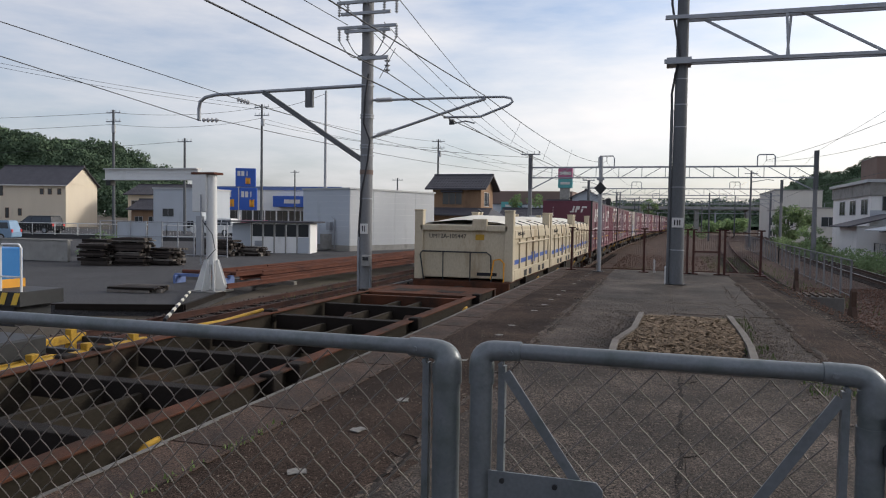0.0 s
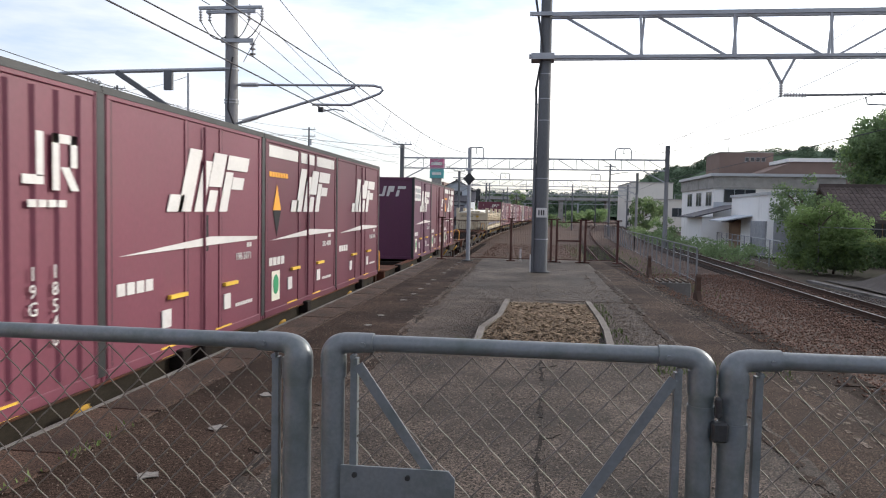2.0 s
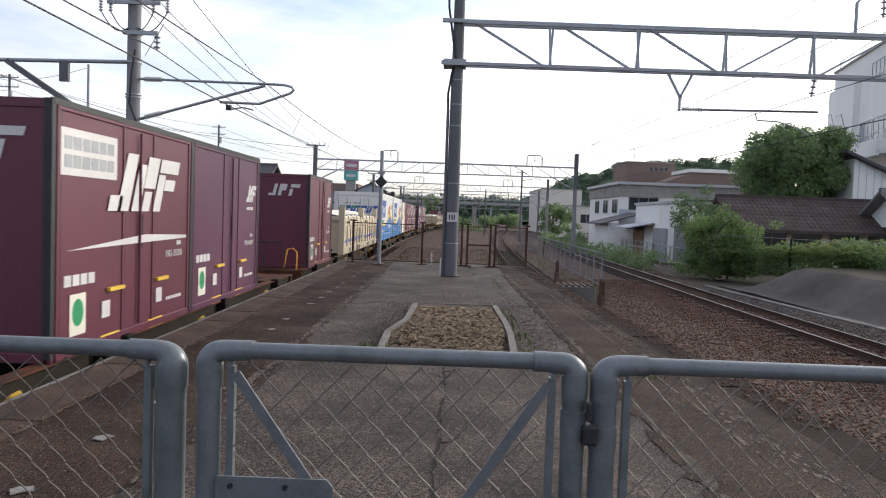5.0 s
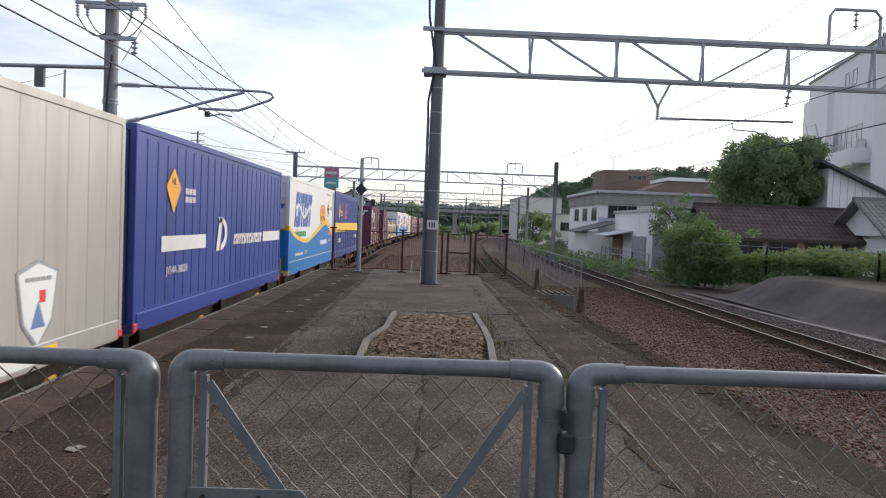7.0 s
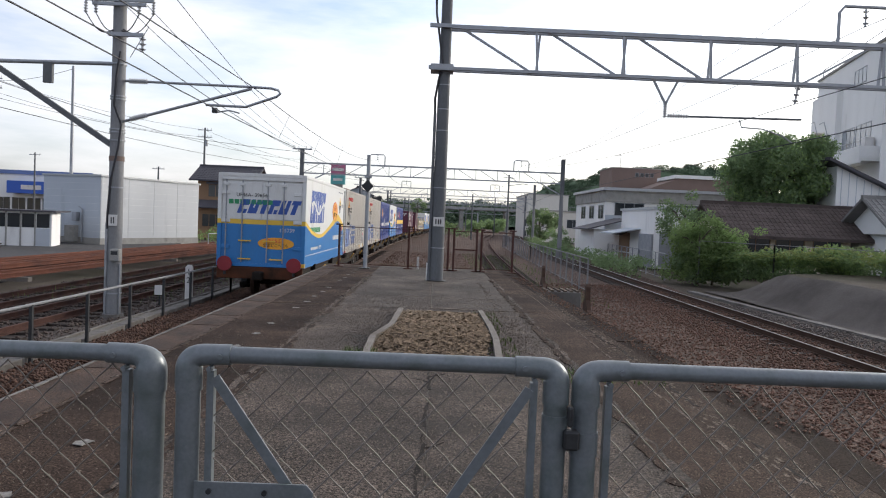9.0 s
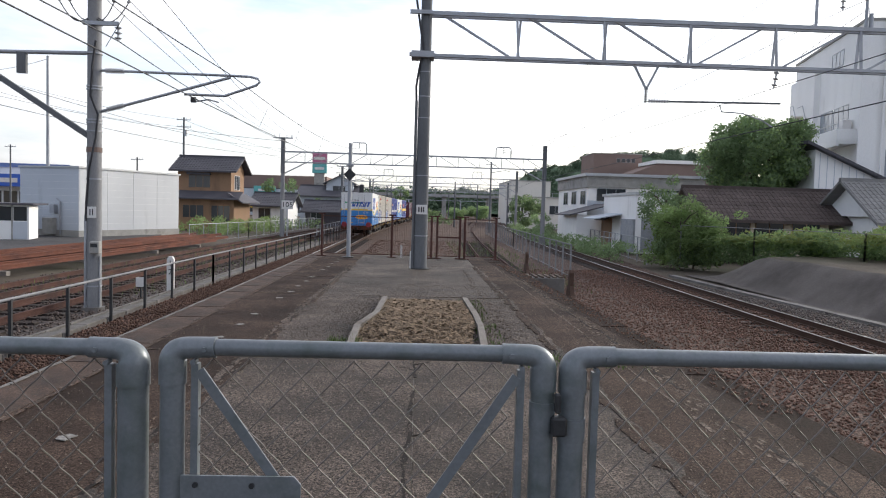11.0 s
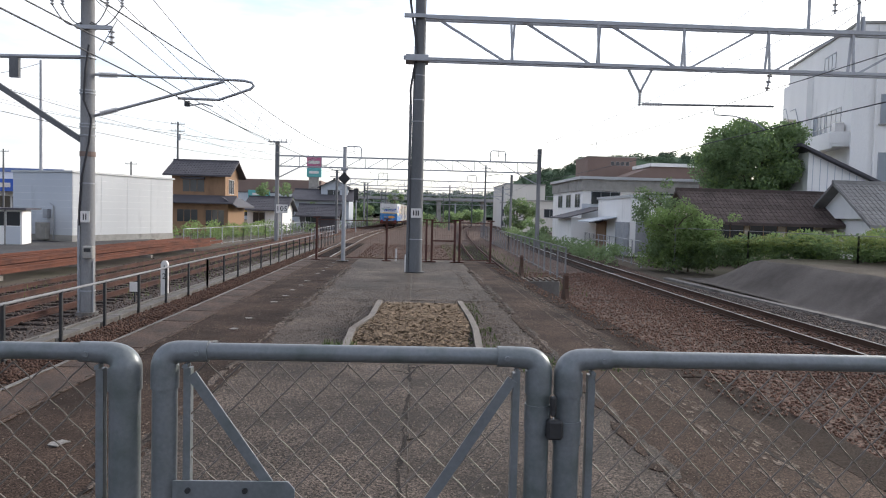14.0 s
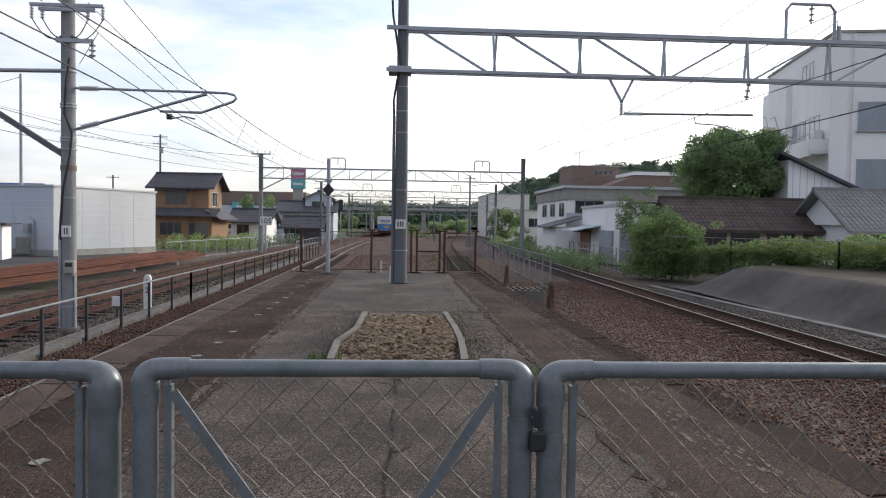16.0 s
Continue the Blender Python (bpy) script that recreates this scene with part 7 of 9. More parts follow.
def gable(t, x0, x1, y0, y1, z, rise, mm, along="x", over=0.5, thick=0.12, wall=None, tiles=0):
    """A pitched roof; its ridge runs along x or y; tile rows as steps."""
    if along == "x":
        ym = (y0 + y1) / 2
        ends = ((y0 - over, ym), (y1 + over, ym))
    else:
        xm = (x0 + x1) / 2
        ends = ((x0 - over, xm), (x1 + over, xm))
    for lo, hi in ends:
        k = rise / (abs(hi - lo) - over)
        za = z - over * k
        sl = [(lo, za), (hi, z + rise), (hi, z + rise + thick), (lo, za + thick)]
        ma, mb = (x0 - over, x1 + over) if along == "x" else (y0 - over, y1 + over)
        r = part("roof", Mesh().slab(sl, "x" if along == "x" else "y", ma, mb), mm, t)
        if tiles:
            m = Mesh()
            n = tiles
            for i in range(n):
                u0, u1 = i / n, (i + 1) / n
                a = (lo + (hi - lo) * u0, za + (z + rise - za) * u0 + thick)
                b = (lo + (hi - lo) * u1, za + (z + rise - za) * u1 + thick)
                m.slab([a, b, (b[0], b[1] + 0.012), (a[0], a[1] + 0.05)], "x" if along == "x" else "y", ma, mb)
            cols = int((mb - ma) / 0.3)
            for i in range(cols):
                c = ma + (mb - ma) * (i + 0.5) / cols
                p, q = (lo, za + thick + 0.03), (hi, z + rise + thick + 0.03)
                if along == "x":
                    m.beam((c, p[0], p[1]), (c, q[0], q[1]), 0.09, 0.07)
                else:
                    m.beam((p[0], c, p[1]), (q[0], c, q[1]), 0.09, 0.07)
            tagged(part("tiling", m, mm, r), kind="stuff")
    mid = (y0 + y1) / 2 if along == "x" else (x0 + x1) / 2
    if along == "x":
        part("ridge", Mesh().box(x0 - over, x1 + over, mid - 0.14, mid + 0.14, z + rise + 0.04, z + rise + thick + 0.16), mm, t)
    else:
        part("ridge", Mesh().box(mid - 0.14, mid + 0.14, y0 - over, y1 + over, z + rise + 0.04, z + rise + thick + 0.16), mm, t)
    if wall:
        for e in ((x0, x1) if along == "x" else (y0, y1)):
            tri = [(y0, z), (y1, z), (mid, z + rise)] if along == "x" else [(x0, z), (x1, z), (mid, z + rise)]
            part("gable_wall", Mesh().slab(tri, "x" if along == "x" else "y", e - 0.06, e + 0.06), wall, t)


def warehouse():
    t = thing("warehouse", "windowless pale grey metal-clad warehouse", "warehouse", pose(-22.4, 48.6, -1.2, 0, 0, -22))
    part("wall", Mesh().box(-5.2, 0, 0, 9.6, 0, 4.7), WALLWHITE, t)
    # front panels: bluish shade of this face is put into their colour
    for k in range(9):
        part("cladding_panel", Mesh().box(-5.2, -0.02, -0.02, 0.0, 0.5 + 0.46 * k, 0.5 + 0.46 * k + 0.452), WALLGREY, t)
    # sunward side: lighter panels, the light is in the colour
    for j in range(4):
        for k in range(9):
            part("cladding_panel", Mesh().box(0.0, 0.02, 0.02 + 2.4 * j, 2.39 + 2.4 * j, 0.5 + 0.46 * k, 0.5 + 0.46 * k + 0.452), CLADDING_LIT, t)
    part("plinth", Mesh().box(-5.25, 0.05, -0.05, 9.65, -0.2, 0.5), CONCRETE, t)
    part("roof_edge", Mesh().box(-5.3, 0.1, -0.1, 9.7, 4.64, 4.76), ROOFGREY, t)
    part("vent_box", Mesh().box(-2.2, -1.8, -0.35, -0.02, 1.6, 2.2, 0.02), GALV, t)
    part("pipe", Mesh().tube([(-1.5, -0.12, 0.2), (-1.5, -0.12, 2.4), (-1.8, -0.12, 2.6)], 0.05, 8), GALV, t)
    part("meter_cabinet", Mesh().box(-2.8, -1.9, -0.4, -0.02, 0.2, 1.3, 0.02), CONCRETE, t)
    return t


def hut():
    t = thing("yard_hut", "white yard hut with a dark window band and flat roof", "hut", pose(-27.2, 43.0, -1.15, 0, 0, 15))
    part("wall", Mesh().box(0, 4.1, 0, 2.2, 0, 2.1), WALLWHITE, t)
    part("side_wall", Mesh().box(-1.4, 0.0, 0.5, 3.4, 0, 2.05), WALLGREY, t)
    part("roof", Mesh().box(-1.6, 4.4, -0.35, 3.6, 2.1, 2.2), ROOFDARK, t)
    for k in range(5):
        part("window", Mesh().box(0.16 + 0.78 * k, 0.86 + 0.78 * k, -0.02, 0.0, 1.15, 1.98), GLASS, t)
        part("post", Mesh().box(0.04 + 0.78 * k, 0.12 + 0.78 * k, -0.06, 0.0, 0, 2.08), CONCRETE, t)
    part("door", Mesh().box(3.2, 4.0, -0.03, 0.0, 0.05, 1.1), WALLGREY, t)
    part("notice", Mesh().box(0.3, 0.8, -0.03, -0.002, 0.5, 0.85), GALV, t)
    return t


def jib_crane():
    t = thing("jib_crane", "white painted yard jib crane on a flared base", "crane", pose(-14.6, 20.5, -1.12))
    part("column", Mesh().rod((0, 0, 0.9), (0, 0, 3.9), 0.185, 0.165, 20), WHITE, t, smooth=True)
    part("base_plate", Mesh().box(-0.52, 0.52, -0.52, 0.52, 0.0, 0.05, 0.01), CONCRETE, t)
    for k in range(8):
        a = math.pi / 4 * k
        c, s = math.cos(a), math.sin(a)
        fin = Mesh()
        p = [(0.15, 0.05), (0.56, 0.05), (0.52, 0.16), (0.24, 1.05), (0.15, 1.05)]
        v = [(r * c - w * s, r * s + w * c, z) for w in (-0.016, 0.016) for r, z in p]
        fin.add(v, [tuple(range(4, -1, -1)), tuple(range(5, 10))] + [(i, (i + 1) % 5, 5 + (i + 1) % 5, 5 + i) for i in range(5)])
        part("gusset", fin, WHITE, t)
    part("head", Mesh().box(-0.60, -0.06, -0.24, 0.24, 2.62, 3.88, 0.02), WHITE, t)
    part("head_cap", Mesh().box(-0.62, 0.26, -0.26, 0.26, 3.86, 3.93), RUST, t)
    part("jib", Mesh().box(-4.25, -0.5, -0.07, 0.07, 3.70, 4.06).box(-4.25, -0.5, -0.16, 0.16, 3.68, 3.71).box(-4.25, -0.5, -0.16, 0.16, 4.05, 4.08), WHITE, t)
    part("trolley", Mesh().box(-4.18, -3.98, -0.12, 0.12, 3.50, 3.68), DARKSTEEL, t)
    part("motor_box", Mesh().box(-0.36, -0.14, -0.36, -0.2, 1.2, 2.5, 0.01), GALV, t)
    part("cable", Mesh().tube([(-0.2, -0.3, 2.4), (0.3, -0.4, 1.9), (0.34, -0.3, 1.4), (0.0, -0.25, 1.1)], 0.014, 6), WIREBLACK, t)
    part("ladder", Mesh().box(-0.24, -0.2, -0.3, -0.26, 0.9, 3.2), GALV, t)
    return t


def lamp_column():
    t = thing("yard_pole", "tall plain grey steel yard pole", "pole", pose(-25.6, 51.0, -1.2))
    part("tube", Mesh().rod((0, 0, 0), (0, 0, 12.3), 0.13, 0.09, 14), GALV, t, smooth=True)
    part("base", Mesh().box(-0.3, 0.3, -0.3, 0.3, -0.1, 0.15), CONCRETE, t)


def rail_stack():
    t = thing("rail_stack", "long stack of rusty rails lying on timber bearers", "rail stack", pose(0, 0, 0))
    for k in range(14):
        lay, i = k // 9, k % 9
        xa, xb = -14.0 - 0.5 * i - 0.9 * lay + 0.07 * math.sin(5 * k), -12.7 - 0.43 * i - 0.9 * lay
        ya, yb = 20.5 + 1.2 * ((k * 7) % 5) + 0.6 * i, 46.0 + 1.5 * ((k * 3) % 4)
        z = -1.0 + 0.17 * lay
        part("loose_rail", Mesh().beam((xa, ya, z), (xb, yb, z), 0.13, 0.03).beam((xa, ya, z + 0.065), (xb, yb, z + 0.065), 0.03, 0.10).beam((xa, ya, z + 0.13), (xb, yb, z + 0.13), 0.075, 0.04), RUST, t)
    for y in (24, 30, 36, 42):
        part("bearer", Mesh().box(-18.6 + 0.05 * (y - 24), -13.4 + 0.05 * (y - 24), y - 0.12, y + 0.12, -1.16, -1.01), WOODY, t)
    return t


def pallets(x, y, n, w, label, seed):
    """A stack of single boards and sleepers, laid unevenly."""
    t = thing("timber_stack", label, "timber stack", pose(x, y, -1.12, 0, 0, 12 * math.sin(seed)))
    r = random.Random(seed)
    z = 0.0
    for k in range(n):
        h = r.choice((0.08, 0.11, 0.15))
        a = -0.55
        while a < 0.5:
            d = r.choice((0.16, 0.22, 0.30))
            lo, hi = -w / 2 + r.uniform(-0.18, 0.14), w / 2 + r.uniform(-0.2, 0.18)
            part("board", Mesh().box(lo, hi, a, a + d - 0.02, z + 0.004, z + h - r.uniform(0.0, 0.025), 0.006), r.choice((WOODY, SLEEPER, DARKSLEEPER, DARKSLEEPER, DECKDARK)), t)
            a += d
        z += h + (0.04 if k % 3 == 2 else 0.0)
        if k % 3 == 2 and k < n - 1:
            for bx in (-w * 0.3, w * 0.3):
                part("spacer", Mesh().box(bx - 0.05, bx + 0.05, -0.5, 0.5, z - 0.045, z + 0.002), WOODY, t)
    return t


def yard_clutter():
    pallets(-26.6, 28.6, 9, 1.4, "stack of dark weathered boards in the yard", 1)
    pallets(-25.2, 29.4, 11, 1.5, "stack of pale weathered boards in the yard", 2)
    pallets(-24.0, 30.3, 7, 1.4, "low stack of grey boards in the yard", 3)
    pallets(-28.2, 30.6, 11, 2.0, "stack of dark sleepers in the yard", 4)
    pallets(-27.0, 39.0, 7, 3.0, "pile of old brown timbers beside the hut", 5)
    pallets(-25.3, 39.8, 5, 2.2, "pile of old brown timbers beside the hut", 6)
    pallets(-16.6, 19.5, 2, 1.6, "low pile of planks beside the crane", 7)
    w = thing("yard_wall", "grey concrete block bay wall", "wall", pose(-30.9, 29.7, -1.12, 0, 0, 0))
    part("wall", Mesh().box(-5.0, 1.3, 0, 0.22, 0, 1.08, 0.02), CONCRETE, w)
    part("coping", Mesh().box(-5.05, 1.35, -0.04, 0.26, 1.08, 1.13), CONCRETE, w)
    fr = thing("storage_rack", "grey pipe storage rack with sheet panels", "rack", pose(-34.2, 37.0, -1.12, 0, 0, 0))
    for k in range(9):
        part("upright", Mesh().rod((0.0 + 1.15 * k, 0, 0), (1.15 * k, 0, 2.1), 0.035, 0.035, 8), GALV, fr)
    for z in (0.1, 1.15, 2.05):
        part("bar", Mesh().rod((0, 0, z), (9.2, 0, z), 0.028, 0.028, 8), GALV, fr)
    for x0, x1 in ((1.2, 3.4), (3.5, 4.5)):
        part("sheet", Mesh().box(x0, x1, 0.12, 0.16, 0.35, 2.0), WALLGREY, fr)
    cart = thing("yard_trolley", "black-yellow striped yard trolley with a white hand rail", "trolley", pose(-14.12, 12.6, -1.12))
    part("deck", Mesh().box(-1.9, 0.62, -0.6, 0.6, 0.48, 0.80, 0.01), DARKSTEEL, cart)
    for k in range(5):
        x = 0.58 - 0.34 * k
        part("warning_stripe", Mesh().slab([(x - 0.2, 0.52), (x - 0.05, 0.52), (x + 0.05, 0.78), (x - 0.1, 0.78)], "y", -0.612, -0.602), YELLOW, cart)
    part("side_tank", Mesh().box(-1.9, 0.36, -0.5, 0.5, 0.02, 0.48, 0.02), DARKSTEEL, cart)
    part("hand_rail", Mesh().tube([(-0.02, -0.5, 0.8), (-0.02, -0.5, 1.76), (0.04, -0.5, 1.83), (0.50, -0.5, 1.83), (0.56, -0.5, 1.76), (0.56, -0.5, 0.8)], 0.026, 8), WHITE, cart)
    part("rail_bar", Mesh().tube([(-0.02, -0.5, 1.12), (0.56, -0.5, 1.12)], 0.02, 8), WHITE, cart)
    part("cabin", Mesh().box(-1.9, -0.42, -0.48, 0.48, 0.8, 1.72, 0.03), BLUE, cart, "sky blue housing")
    part("cabin_base", Mesh().box(-1.9, -0.40, -0.5, 0.5, 0.8, 1.0), ORANGE, cart, "orange strip")
    ym = thing("track_machine", "yellow low track machine parked on the siding", "track machine", pose(-9.25, 8.6, -1.1))
    for x in (-0.64, 0.64):
        part("side_frame", Mesh().box(x - 0.05, x + 0.05, -3.2, 1.4, 0.30, 0.44, 0.01), DULLYELLOW, ym)
        part("lower_bar", Mesh().box(x - 0.03, x + 0.03, -3.0, 1.2, 0.12, 0.17, 0.006), DULLYELLOW, ym)
        for y in (-2.9, -1.9, -0.9, 0.1, 1.1):
            part("bracket", Mesh().box(x - 0.06, x + 0.07, y - 0.07, y + 0.07, 0.08, 0.54, 0.01), DULLYELLOW, ym)
    for y in (-3.1, -1.4, 0.3, 1.35):
        part("cross_bar", Mesh().box(-0.6, 0.6, y - 0.05, y + 0.05, 0.28, 0.38, 0.01), DARKSTEEL, ym)
    for y in (-2.6, 1.4):
        for x in (-0.535, 0.535):
            part("wheel", Mesh().rod((x - 0.05, y, 0.16), (x + 0.05, y, 0.16), 0.16, 0.16, 16), DARKSTEEL, ym)
    part("tow_bar", Mesh().tube([(0.4, 2.0, 0.4), (0.3, 4.2, 0.32), (0.0, 6.2, 0.30)], 0.04, 10), DULLYELLOW, ym, "long yellow tow bar")
    part("engine", Mesh().box(-0.5, 0.4, -1.8, -0.4, 0.42, 0.72, 0.03), DARKSTEEL, ym)
    sb = thing("striped_bar", "black and white striped barrier bar lying in the yard", "barrier bar", pose(0, 0, 0))
    a, b = Vector((-11.2, 13.8, -1.02)), Vector((-14.5, 19.2, -1.02))
    for k in range(12):
        part("stripe_piece", Mesh().rod(a.lerp(b, k / 12), a.lerp(b, (k + 0.98) / 12), 0.045, 0.045, 10), IVORY if k % 2 else BLACKM, sb)
    kb = thing("yard_kerb", "low rusty steel kerb at the yard's edge", "kerb", kind="structure")
    for p, q in (((-19, 14.6), (-13.0, 16.9)), ((-13.0, 16.9), (-14.2, 20.6)), ((-30, 12.9), (-19, 14.6))):
        part("kerb_bar", Mesh().beam((*p, -1.17), (*q, -1.17), 0.12, 0.16), DECKDARK, kb)
    ps = thing("pipe_trestle", "blue steel trestle with short pipes", "trestle", pose(-16.4, 22.6, -1.12))
    part("frame", Mesh().box(-1.2, 1.2, -0.1, 0.1, 0.25, 0.35).box(-1.1, -1.0, -0.3, 0.3, 0, 0.3).box(1.0, 1.1, -0.3, 0.3, 0, 0.3), PALEBLUE, ps)
    part("pipe", Mesh().rod((-1.0, 0.15, 0.42), (1.3, 0.15, 0.42), 0.07, 0.07, 10), RUST, ps)


def van(x, y, rot, body, label, z=-1.12):
    """A people carrier: rounded lower body, tapered cabin, glass all round, wheels with rims."""
    t = thing("parked_van", label, "car", pose(x, y, z, 0, 0, rot))
    low = Mesh()
    prof = [(-2.30, 0.32), (2.20, 0.28), (2.36, 0.42), (2.38, 0.72), (2.26, 0.88), (1.55, 1.02), (-2.28, 1.04), (-2.36, 0.80), (-2.36, 0.45)]
    low.slab(prof, "y", -0.80, 0.80)
    inner = [(a * 0.985, 0.36 + (b - 0.36) * 0.93) for a, b in prof]
    low.slab(inner, "y", -0.87, 0.87)
    part("body", low, body, t)
    cab = Mesh()
    base, roof = [(-2.26, 1.0), (1.56, 1.0)], [(-2.05, 1.70), (0.62, 1.72)]
    v = [(p[0], s * w, p[1]) for s in (-1, 1) for p, w in ((base[0], 0.82), (base[1], 0.80), (roof[1], 0.66), (roof[0], 0.68))]
    cab.add(v, [(0, 1, 2, 3), (7, 6, 5, 4), (0, 4, 5, 1), (1, 5, 6, 2), (2, 6, 7, 3), (3, 7, 4, 0)])
    part("cabin", cab, body, t)
    part("roof", Mesh().box(-2.02, 0.60, -0.67, 0.67, 1.69, 1.77, 0.03), body, t)
    for a, b, c, d in ((-2.06, -1.02, -1.06, -1.94), (-0.94, 0.10, 0.10, -0.98), (0.20, 1.22, 0.55, 0.20)):
        for s in (-1, 1):
            g = Mesh()
            y0, y1 = s * 0.812, s * 0.70
            g.add([(a, y0, 1.08), (b, y0, 1.08), (c, y1, 1.60), (d, y1, 1.60), (a, y0 + s * 0.01, 1.08), (b, y0 + s * 0.01, 1.08), (c, y1 + s * 0.01, 1.60), (d, y1 + s * 0.01, 1.60)], [(0, 1, 2, 3), (7, 6, 5, 4), (0, 4, 5, 1), (1, 5, 6, 2), (2, 6, 7, 3), (3, 7, 4, 0)])
            part("window", g, GLASS, t)
    for wx in (-1.45, 1.42):
        for s in (-1, 1):
            w = part("wheel", Mesh().rod((wx, s * 0.70, 0.33), (wx, s * 0.885, 0.33), 0.33, 0.33, 20), DARKSTEEL, t)
            part("rim", Mesh().rod((wx, s * 0.88, 0.33), (wx, s * 0.895, 0.33), 0.20, 0.18, 14), GALV, w)
    for s in (-1, 1):
        part("headlight", Mesh().box(2.22, 2.385, s * 0.48, s * 0.80, 0.68, 0.84, 0.02), LOGOWHITE, t)
        part("tail_light", Mesh().box(-2.375, -2.28, s * 0.62, s * 0.82, 0.75, 1.02, 0.01), REDM, t)
        part("mirror", Mesh().box(1.12, 1.26, s * 0.84, s * 1.0, 1.05, 1.2, 0.02), body, t)
    part("bumper", Mesh().box(2.28, 2.42, -0.8, 0.8, 0.30, 0.50, 0.03), DARKSTEEL, t)


def beige_house():
    t = thing("beige_house", "beige rendered two-storey house with dark roof", "house", pose(-106.2, 91.5, -1.0, 0, 0, 12))
    block(t, 0, 13.2, 0, 9, 0, 7.0, WALLBEIGE, cap=False)
    gable(t, 0, 13.2, 0, 9, 7.0, 3.0, ROOFDARK, "x", 0.5, wall=WALLBEIGE)
    for x, z0, z1 in ((1.8, 5.0, 6.6), (8.8, 5.3, 6.2), (10.2, 5.3, 6.2), (11.8, 5.3, 6.2), (2.8, 1.4, 3.0), (5.0, 1.8, 2.9)):
        window(t, (x, 0), (x + 0.6, 0), z0, z1, bars=1, frame_mat=WALLBROWN)
    part("eave_board", Mesh().box(-0.5, 13.7, -0.52, -0.45, 6.62, 6.8), LOGOWHITE, t)
    part("entry_box", Mesh().box(-2.6, 0.3, -1.6, 1.5, 0, 3.0), ROOFDARK, t, "dark entrance porch")
    part("air_unit", Mesh().box(5.6, 6.3, -0.4, 0.0, 0.3, 0.9), GALV, t)
    part("gas_store", Mesh().box(11.2, 12.4, -0.8, 0.0, 0, 1.6), GALV, t)


def town_house(x, y, rot, w, d, h, wall, roof, label, rise=1.6, storeys=2):
    t = thing("house", label, "house", pose(x, y, -1.2, 0, 0, rot))
    block(t, 0, w, 0, d, 0, h, wall, cap=False)
    gable(t, 0, w, 0, d, h, rise, roof, "x", 0.6, wall=wall, tiles=8)
    for s in range(storeys):
        for k in range(max(1, int(w / 2.6))):
            a = 0.7 + 2.5 * k
            window(t, (a, 0), (a + 1.3, 0), 1.0 + 2.7 * s, 2.1 + 2.7 * s)
    return t


def brown_house():
    t = thing("brown_house", "old brown two-storey house with grey tiled roof", "house", pose(-24.6, 73.0, -1.3))
    block(t, 0.0, 6.2, 0, 7, 0, 3.3, WALLBROWN, cap=False)
    block(t, 0.4, 5.7, 0.8, 6.2, 3.0, 6.1, WALLBROWN, "upper_wall", cap=False)
    gable(t, 0.4, 5.7, 0.8, 6.2, 6.05, 1.25, ROOFDARK, "x", 0.7, wall=WALLBROWN, tiles=8)
    part("skirt_roof", Mesh().slab([(-0.9, 3.0), (0.8, 3.75), (0.8, 3.87), (-0.9, 3.12)], "x", -0.9, 6.9), ROOFDARK, t)
    part("skirt_roof", Mesh().slab([(7.2, 2.7), (5.7, 3.6), (5.7, 3.72), (7.2, 2.82)], "y", -0.6, 7.4), ROOFDARK, t)
    for x0, x1, z0, z1 in ((1.5, 3.6, 4.2, 5.4), (1.2, 3.2, 1.2, 2.4), (4.0, 5.8, 0.8, 2.4)):
        window(t, (x0, 0.8 if z0 > 3 else 0), (x1, 0.8 if z0 > 3 else 0), z0, z1, bars=3, frame_mat=WALLBROWN)
    window(t, (5.7, 2.2), (5.7, 4.2), 4.1, 5.5, bars=3, frame_mat=LOGOWHITE)
    part("shutter_box", Mesh().box(1.4, 3.7, 0.3, 0.8, 5.45, 5.65), ROOFDARK, t)


